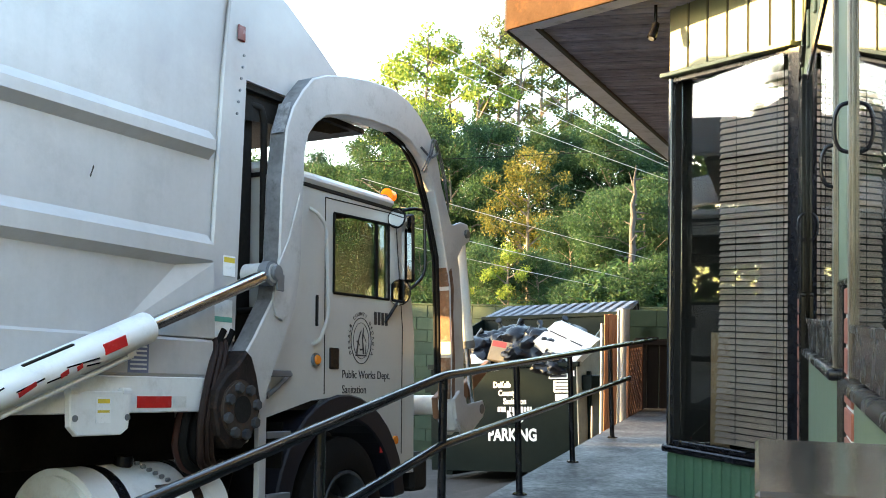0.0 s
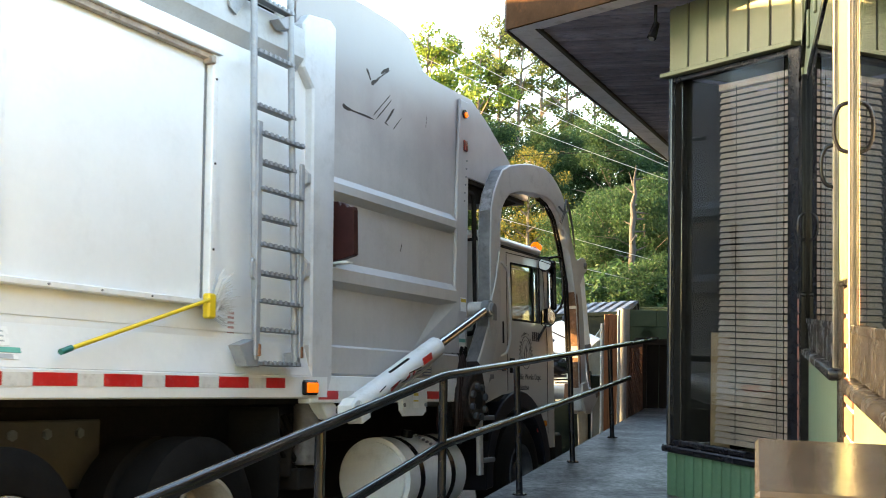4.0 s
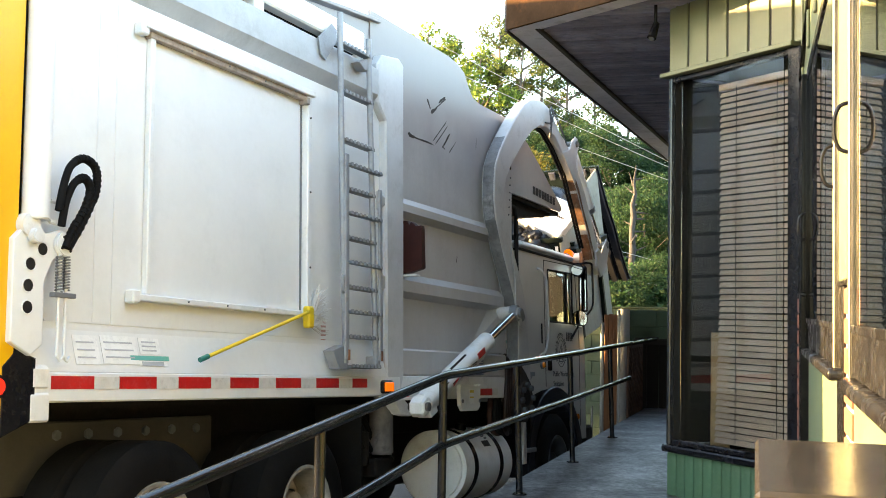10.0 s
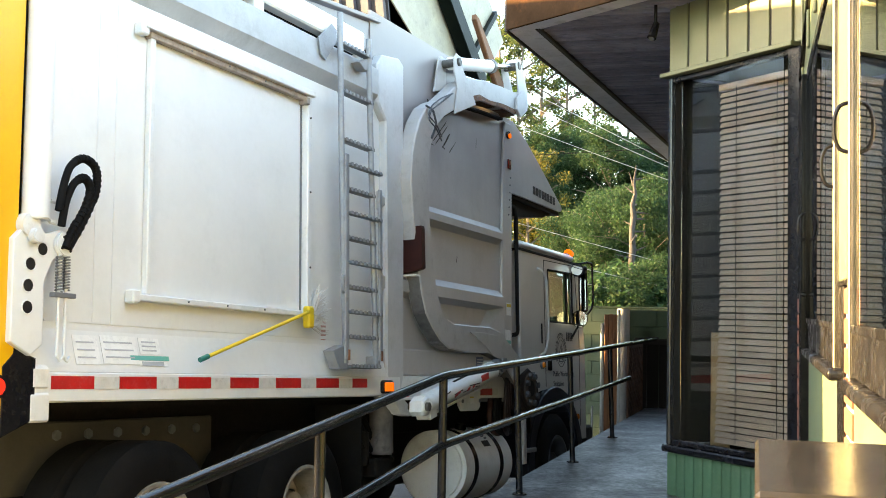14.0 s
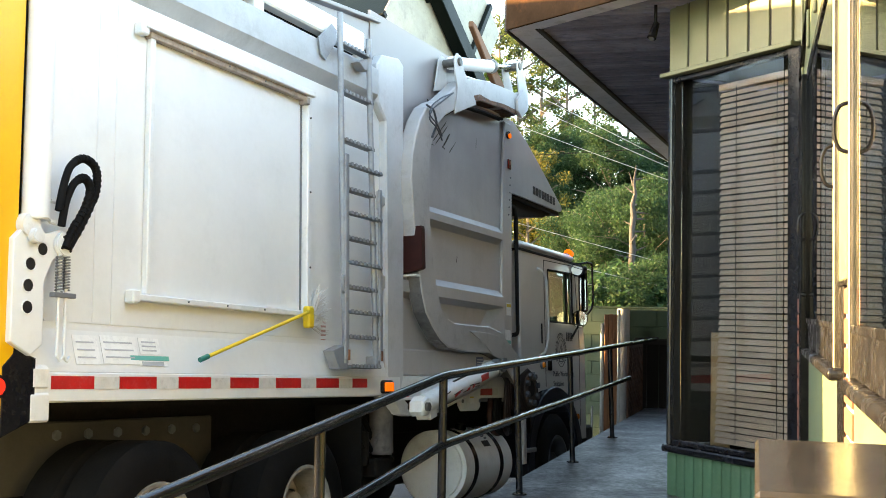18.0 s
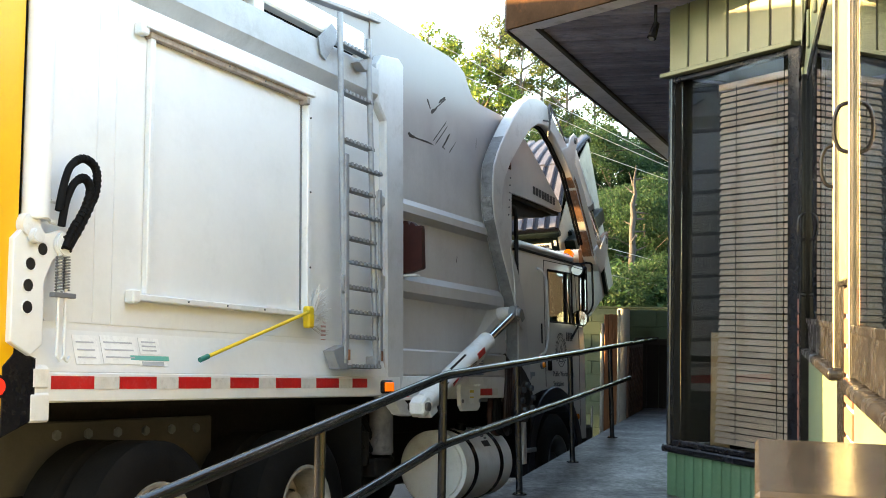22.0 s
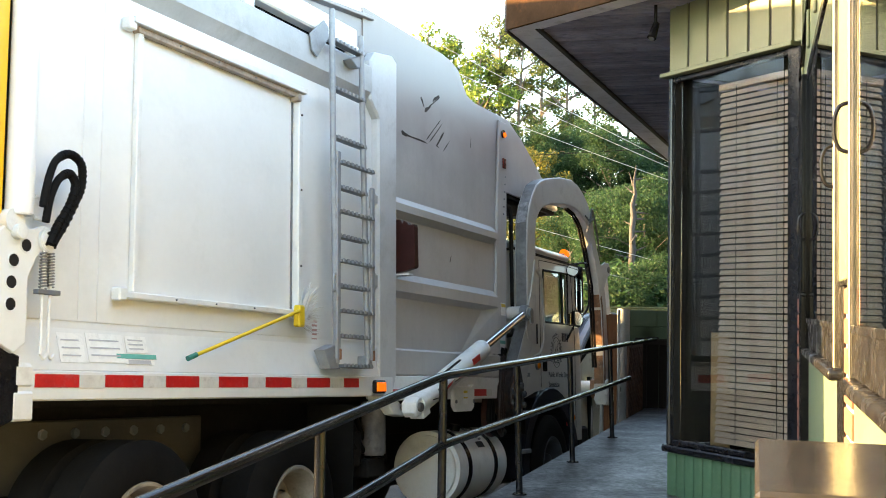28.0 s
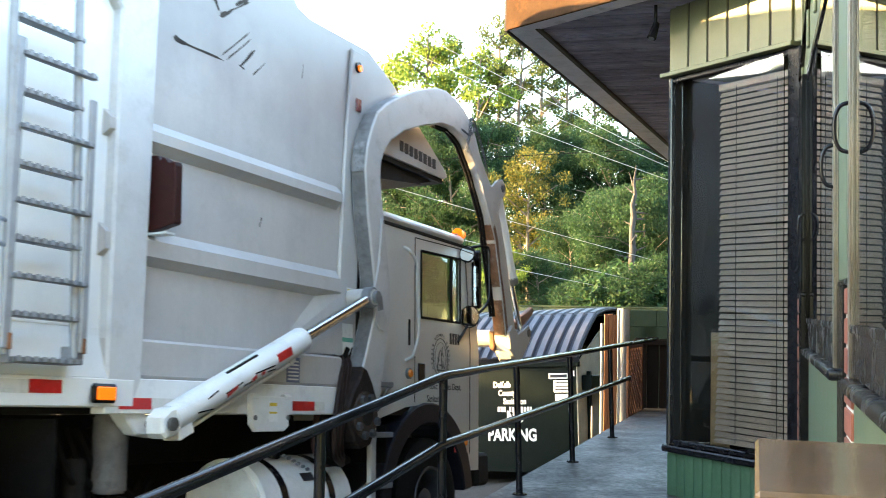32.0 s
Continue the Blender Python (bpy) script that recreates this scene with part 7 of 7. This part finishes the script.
for kind, x, y, s, turn in (
        ("gold", -1.78, 48, 1.196, 1.48), ("gold", -0.78, 47, 1.312, 3.37), ("pine", 0.28, 50, 1.003, 2.29), ("gold", 1.28, 46, 1.208, 3.74),
        ("pine", 2.18, 48, 1.041, 3.88), ("pine_b", 3.04, 46, 0.975, 0.41), ("pine", 4.41, 50, 1.057, 0.08), ("pine_b", 5.23, 47, 0.947, 5.19),
        ("pine", 6.86, 50, 0.939, 1.61), ("pine_b", 7.66, 47, 0.846, 1.45), ("pine", 9.69, 50, 0.896, 6.17), ("oak", -2.04, 42, 0.838, 2.92),
        ("oak_b", -0.82, 41, 0.89, 5.19), ("oak", 0.42, 39, 0.795, 2.95), ("oak_b", 1.54, 42, 0.862, 3.96), ("amber", 2.75, 36, 0.70, 0.93),
        ("oak", 3.94, 40, 0.801, 3.94), ("oak_b", 5.3, 41, 0.854, 5.38), ("oak", 5.99, 38, 0.788, 3.24), ("oak_b", 7.55, 40, 0.812, 4.6),
        ("oak", 8.99, 40, 0.835, 4.16), ("young", -0.62, 31, 0.596, 0.4), ("young", 0.27, 33, 0.61, 4.7), ("young", 0.99, 29, 0.585, 3.66),
        ("gold", 1.75, 28, 0.411, 1.87), ("young", 2.48, 29, 0.548, 0.19), ("young", 3.73, 32, 0.671, 5.37), ("young", 4.57, 31, 0.822, 2.93),
        ("young", 5.51, 30, 0.822, 4.46), ("young", 6.65, 31, 0.862, 5.45), ("young", 4.55, 25.3, 0.56, 1.1), ("young", 3.35, 25.6, 0.50, 2.4), ("young", -2.38, 32, 0.588, 4.43), ("oak", -5.67, 46, 0.721, 5.71),
        ("oak_b", -4.55, 48, 0.674, 2.45), ("oak", -3.2, 47, 0.671, 4.97), ("oak", -7.52, 48, 0.701, 2.76), ("oak_b", -11.98, 48, 0.729, 5.8),
        ("oak", -16.92, 48, 0.784, 5.45), ("oak", 13.34, 42, 0.826, 0.6), ("oak_b", 19.83, 42, 0.826, 0.84), ("oak_b", -24.35, 48, 0.784, 1.35)):
    lab = {"pine": "tall sparse pine with thin trunk", "pine_b": "tall sparse pine with thin trunk", "oak": "broad green leafy tree", "oak_b": "broad green leafy tree with pale trunk",
           "young": "dense bright green young tree", "gold": "tree with the low sun's yellow put into its leaves", "amber": "green tree with the low sun's amber put into its leaves"}[kind]
    tree(kind, x, y, s, turn, lab, slope(x, y))


# unseen trees added on the far side of the yard, to shade it from the low sun
for i in range(9):
    p = yard(-16 - 1.5 * (i % 2), 1.5 + i * 2.9)
    tree("hedge", p.x, p.y, (1.0 if 1 <= i <= 3 else 0.66) + 0.09 * math.sin(i * 2.3), i * 1.3, "unseen leafy tree added at the yard's far edge for shade", p.z)


for kind, x, y, s, turn in (("pine", -25, 13.5, 0.92, 0.3), ("gold", -27, 16.5, 1.0, 1.7), ("pine_b", -24, 19.0, 0.85, 2.2), ("gold", -26, 22.5, 0.95, 4.0), ("pine", -28, 26, 0.9, 5.1)):
    tree(kind, x, y, s, turn, "tall sparse tree beyond the yard's far edge")


# unseen trees added beyond the far end of the building, to block sky light
for i, (x, y) in enumerate(((9.5, 21), (13, 25), (17, 22), (21, 27), (12, 30), (25, 21), (17, 31), (30, 26))):
    tree("oak" if i % 2 else "oak_b", x, y, 0.95 + 0.1 * math.sin(i * 2.1), i * 1.1, "unseen leafy tree added behind the building to block sky light")


def undergrowth():
    rng = np.random.default_rng(9)
    c = np.stack([rng.uniform(-30, 30, 900), rng.uniform(50, 56, 900), rng.uniform(0, 1, 900)], 1)
    c[:, 2] = 0.5 + c[:, 2] * (6.2 + 1.0 * np.sin(c[:, 0] * 0.5))
    far = new("woodland", leaf_mesh("woodland", c, 1.2, 110000, 0.12, M_LEAF, rng))
    tagged(far, "dense far woodland of mixed green trees", "woodland", kind="stuff")
    c = np.stack([rng.uniform(-14, 14, 240), rng.uniform(25, 31, 240), rng.uniform(-1.4, 0.9, 240)], 1)
    c = np.concatenate([c, np.stack([rng.uniform(3.5, 5.4, 60), rng.uniform(24.9, 25.7, 60), rng.uniform(-1.0, 1.7, 60)], 1)])
    low = new("shrubs", leaf_mesh("shrubs", c, 0.8, 54000, 0.07, M_LEAF, rng))
    tagged(low, "low green shrubs on the bank behind the wall", "shrubs", kind="stuff")
    snag = thing("dead_tree", "bare grey broken dead tree trunk among the leaves", "tree")
    x, y = 4.50, 26.4
    part("trunk", tube([(x - 0.04, y, -1.4), (x - 0.03, y, 1.4), (x - 0.05, y, 2.0), (x - 0.02, y, 2.5), (x - 0.04, y, 2.95), (x + 0.0, y, 3.3), (x - 0.04, y, 3.55), (x + 0.03, y, 3.8), (x + 0.0, y, 4.1), (x + 0.05, y, 4.5)],
                       [0.10, 0.085, 0.075, 0.082, 0.066, 0.074, 0.056, 0.05, 0.034, 0.012], 11), M_SNAG, snag, smooth=True)
    rng2 = random.Random(12)
    for k in range(13):
        z = 2.3 + k * 0.155
        a, out = rng2.uniform(0, 6.28), rng2.uniform(0.18, 0.5) * (1.15 - 0.045 * k)
        sag, kink = rng2.uniform(-0.05, 0.3), rng2.uniform(-0.14, 0.14)
        pts = [(x - 0.02, y, z), (x + 0.45 * out * math.cos(a), y + 0.45 * out * math.sin(a), z + 0.35 * sag + kink * 0.4), (x + out * math.cos(a + 0.3), y + out * math.sin(a + 0.3), z + sag + kink)]
        part("limb", tube(pts, [0.030, 0.019, 0.006], 6), M_SNAG, snag, smooth=True)
    bm = bmesh.new()
    v = [bm.verts.new(p) for p in ((-200, 24, -1.3), (200, 24, -1.3), (200, 66, 3.0), (-200, 66, 3.0), (200, 140, 5.0), (-200, 140, 5.0))]
    bm.faces.new((v[0], v[1], v[2], v[3]))
    bm.faces.new((v[3], v[2], v[4], v[5]))
    tagged(part("bank", bm, material("leaf_litter", (0.06, 0.06, 0.03), 0.95, 0, 1, 0.3, 12, 0.5)), "wooded bank covered in leaf litter", "ground", kind="structure")


undergrowth()
# ---- movement ----
# the truck's way: time, further along, sideways, turn, nose-up tilt, height
DRIVE = [(0, -4.453, 0.146, -1.06, -0.56, -0.011), (0.5, -4.381, 0.164, -0.92, -0.50, -0.010), (1, -4.021, 0.134, -1.12, -0.55, -0.017), (1.5, -3.417, 0.123, -1.27, -0.95, -0.018), (2, -2.769, 0.123, -1.15, -1.45, -0.030),
         (2.5, -2.141, 0.096, -0.75, -1.50, -0.033), (3, -1.657, 0.078, -0.28, -1.08, -0.026), (3.5, -1.376, 0.053, -0.10, -0.82, -0.012), (4, -1.05, 0.025, -0.06, -0.5, -0.006), (4.5, -0.62, 0.0, -0.04, -0.2, 0.0),
         (5, -0.22, -0.01, -0.03, -0.08, 0.0), (5.5, -0.024, -0.010, -0.02, -0.03, 0.0), (6, 0, 0, 0, 0, 0), (27.4, 0, 0, 0, 0, 0), (28, -0.09, -0.015, 0.05, -0.14, 0.0), (28.5, -0.290, -0.006, 0.22, -0.28, -0.003),
         (29, -0.502, 0.0, 0.30, -0.36, -0.002), (29.5, -0.680, 0.002, 0.30, -0.39, 0.0), (30, -0.929, 0.010, 0.25, -0.51, -0.002), (30.5, -1.322, 0.042, 0.09, -0.72, -0.016), (31, -1.798, 0.060, -0.10, -1.12, -0.030),
         (31.5, -2.345, 0.054, -0.10, -1.47, -0.035), (32, -2.933, 0.051, 0.10, -1.43, -0.034)]
RISE = [(0, 0), (1, -0.2), (1.5, -1.5), (2, -2.4), (2.5, -2), (3, -1.2), (3.5, -0.4), (5.5, 1.7), (6, 1.9), (6.6, 2.0), (7, 6.2), (7.5, 9.5), (8, 15.5), (8.5, 19.0),
        (9, 23.0), (9.3, 24.0), (9.6, 26.0), (10, 33.6), (10.5, 41), (11, 49.4), (11.5, 57.5), (12, 69), (12.4, 83), (12.7, 86), (13.5, 86.8), (18.6, 86.6), (19, 86), (19.2, 81),
        (19.5, 71.2), (20, 60.9), (20.5, 53.5), (21, 48), (21.5, 41.6), (22, 34.5), (22.5, 26.5), (23, 19.5), (23.5, 10), (24, 6.9), (25.5, 6.4), (26.5, 3.0),
        (27.4, 0.4), (28, -0.4), (29, -1.9), (30, -2.2), (30.6, -1.8), (31, 0.2), (31.5, 4), (32, 9.8)]
# the arms turn a little further back than the bin's hinge line while the load is out
LIFT = [(0, -2.2), (1, -2.4), (1.5, -3), (2, -2.4), (2.5, -2), (3, -1.7), (3.5, -0.9), (5.5, -0.3), (6, 0.3), (6.6, 0.1), (7, 4.4), (7.5, 8.2), (8, 14.5), (8.5, 18.1), (9, 22.3),
        (9.3, 23.3), (9.6, 25.2), (10, 32.8), (10.5, 40.1), (11, 48.4), (11.5, 56.2), (12, 73), (12.4, 87.3), (12.7, 89.8), (13.5, 92.3), (14.5, 92.8), (18.6, 92.3), (19, 90.8),
        (19.2, 89.8), (19.5, 77.4), (19.8, 71.1), (20.1, 64.6), (20.6, 54.8), (21, 48.1), (21.5, 40.9), (22, 33.8), (22.5, 25.4), (23, 18.6), (23.5, 9), (24, 6.6), (25.5, 6.2),
        (26.5, 1.8), (27.4, -0.2), (28, -0.4), (29, -1.9), (30, -2.2), (30.6, -1.8), (31, 1), (31.5, 5.8), (32, 12.8)]
TIP = [(0, 0), (6.8, 0), (8, 4), (9, 8), (9.5, 10), (10, 15), (10.5, 26), (11, 35), (11.5, 51), (12, 72), (12.5, 97), (13, 117), (13.5, 128), (14, 136), (14.6, 141), (16, 145), (18.5, 142),
       (19, 137), (19.5, 120), (20, 101), (20.5, 82), (21, 62), (21.5, 43), (22, 26), (22.5, 15), (23, 8), (23.6, 3), (24.2, 0), (32, 0)]
FORK = [(0, 24), (1.5, 22), (3.5, 6), (5.5, 0), (26, 0), (28.5, 10), (30.5, 22), (32, 24)]
LID = [(0, 187), (7.1, 187), (7.25, 203), (7.4, 228), (7.6, 256), (7.9, 262), (10, 262), (10.5, 255), (11, 235), (11.5, 212), (12, 190), (12.5, 166), (13, 140), (13.5, 105), (14, 50), (14.4, 6),
       (14.9, -5), (18.5, -5), (19.2, 2), (20, 14), (32, 14)]
LEAF = [(0, -75), (7.1, -75), (7.5, 0), (19.2, 0), (20, 12), (21, 30), (32, 30)]


def at(rows, t):
    for (a, u), (b, v) in zip(rows, rows[1:]):
        if t <= b:
            k = (t - a) / (b - a)
            return u + (v - u) * k
    return rows[-1][1]


def times(a, b, step):
    n = round((b - a) / step)
    return [a + (b - a) * i / n for i in range(n + 1)]


def truck_matrix(along, side, turn, tilt, dz):
    return YARD @ Matrix.Translation((side, along + 3.5, 1.0 + dz)) @ Matrix.Rotation(radians(turn), 4, "Z") @ Matrix.Rotation(radians(tilt), 4, "X") @ Matrix.Translation((0, -3.5, -1.0))


def bin_matrix(t):
    lift = at(RISE, t) if 6.6 <= t <= 27.4 else 1.9
    if t > 24:
        lift = min(lift, 1.9 + (6.9 - 1.9) * max(0.0, (26.6 - t) / 2.6))
    c = radians(lift + HINGE_A)
    p = PIVOT + Vector((0, math.cos(c), math.sin(c))) * HINGE_R
    p.x += BIN_SIDE
    return YARD @ Matrix.Translation(p) @ Matrix.Rotation(radians(at(TIP, t)), 4, "X")


BEATS = sorted(set([0.0, 6.5] + times(6.6, 14.0, 0.2) + times(14.5, 18.5, 1.0) + times(18.6, 24.2, 0.2) + [25.0, 25.6, 26.6, 27.4, 32.0]))


def motions():
    walk(TRUCK, [(r[0], truck_matrix(*r[1:])) for r in DRIVE])
    for ob in RIDERS:
        walk(ob, [(r[0], truck_matrix(*r[1:])) for r in DRIVE])
    for arm in ARMS:
        base = arm.matrix_basis.translation.copy()
        walk(arm, [(t, Matrix.Translation(base) @ Matrix.Rotation(radians(a * 0.98), 4, "X")) for t, a in LIFT])
    beats = sorted(set([t for t, _ in LIFT] + [t for t, _ in TIP] + [t for t, _ in FORK]))
    for fork in FORKS:
        base = fork.matrix_basis.translation.copy()
        walk(fork, [(t, Matrix.Translation(base) @ Matrix.Rotation(radians(at(TIP, t) + at(FORK, t) - at(LIFT, t)), 4, "X")) for t in beats])
    for ram, rod_part, foot, pin in RAMS:
        rows, rows2 = [], []
        for t, a in LIFT:
            c, s = math.cos(radians(a * 0.98)), math.sin(radians(a * 0.98))
            tip = ARM_PIVOT + Vector((0, pin[0] * c - pin[1] * s, pin[0] * s + pin[1] * c))
            d = Vector((0, tip.y - foot.y, tip.z - foot.z))
            rx = math.degrees(math.atan2(d.z, d.y))
            rows.append((t, pose(foot.x, foot.y, foot.z, rx)))
            rows2.append((t, pose(foot.x, tip.y, tip.z, rx)))
        walk(ram, rows)
        walk(rod_part, rows2)
    walk(BIN, [(t, bin_matrix(t)) for t in BEATS])
    slope = math.degrees(math.atan2(0.62, 1.65))
    for lid, flap, half in LIDS:
        walk(lid, [(t, pose(0, LID_HINGE[0], LID_HINGE[1], slope - a)) for t, a in LID])
        walk(flap, [(t, pose(0, -half, 0, a)) for t, a in LEAF])
    for ob, m, i in LOAD:
        drop = 11.8 + 0.13 * i if i < 11 else 12.2 + 0.11 * (i - 11)
        rows = [(t, bin_matrix(t) @ m) for t in BEATS if t < drop]
        last = (bin_matrix(drop) @ m)
        rows.append((drop, last))
        end = yard(-0.6 + 0.24 * (i % 6), 4.0 + 0.3 * (i % 5), 2.6 + 0.1 * (i % 3))
        p = last.translation
        for k in (0.35, 0.7, 1.0):
            q = p.lerp(end, k)
            q.z = p.z + (end.z - p.z) * k * k
            rows.append((drop + 0.9 * k, Matrix.Translation(q) @ last.to_3x3().to_4x4() @ Matrix.Rotation(radians(50 * k), 4, "X")))
        low = Matrix.Translation(yard(-0.6 + 0.2 * (i % 6), 3.0 + 0.3 * (i % 4), 1.6 + 0.12 * (i % 5))) @ rows[-1][1].to_3x3().to_4x4()
        rows.append((drop + 2.0, low))
        rows.append((27.4, low))
        for r in DRIVE:
            if r[0] > 27.4:
                rows.append((r[0], Matrix.Translation(FWD * r[1]) @ low))
        if i == 7:
            # the big box slides out over the bin's lip and turns its broad side outwards
            rows = [(t, bin_matrix(t) @ m) for t in BEATS if t < 11.5]
            for t, y, z, turn, rx in ((11.8, 7.6, 4.60, 20, 80), (12.1, 6.75, 4.52, 45, 75), (12.4, 5.98, 4.40, 55, 80), (12.7, 5.25, 4.30, 60, 88), (13.0, 4.36, 4.2, 60, 110), (13.4, 3.9, 3.0, 60, 130)):
                rows.append((t, YARD @ Matrix.Translation((0.72, y, z)) @ Matrix.Rotation(radians(turn), 4, "Z") @ Matrix.Rotation(radians(rx), 4, "X")))
            rows += [(t, YARD @ Matrix.Translation((0.6, 3.6 + s, 1.9)) @ Matrix.Rotation(radians(60), 4, "Z") @ Matrix.Rotation(radians(150), 4, "X")) for t, s in [(14.2, 0.0)] + [r[:2] for r in DRIVE if r[0] >= 27.4]]
        walk(ob, rows)


motions()
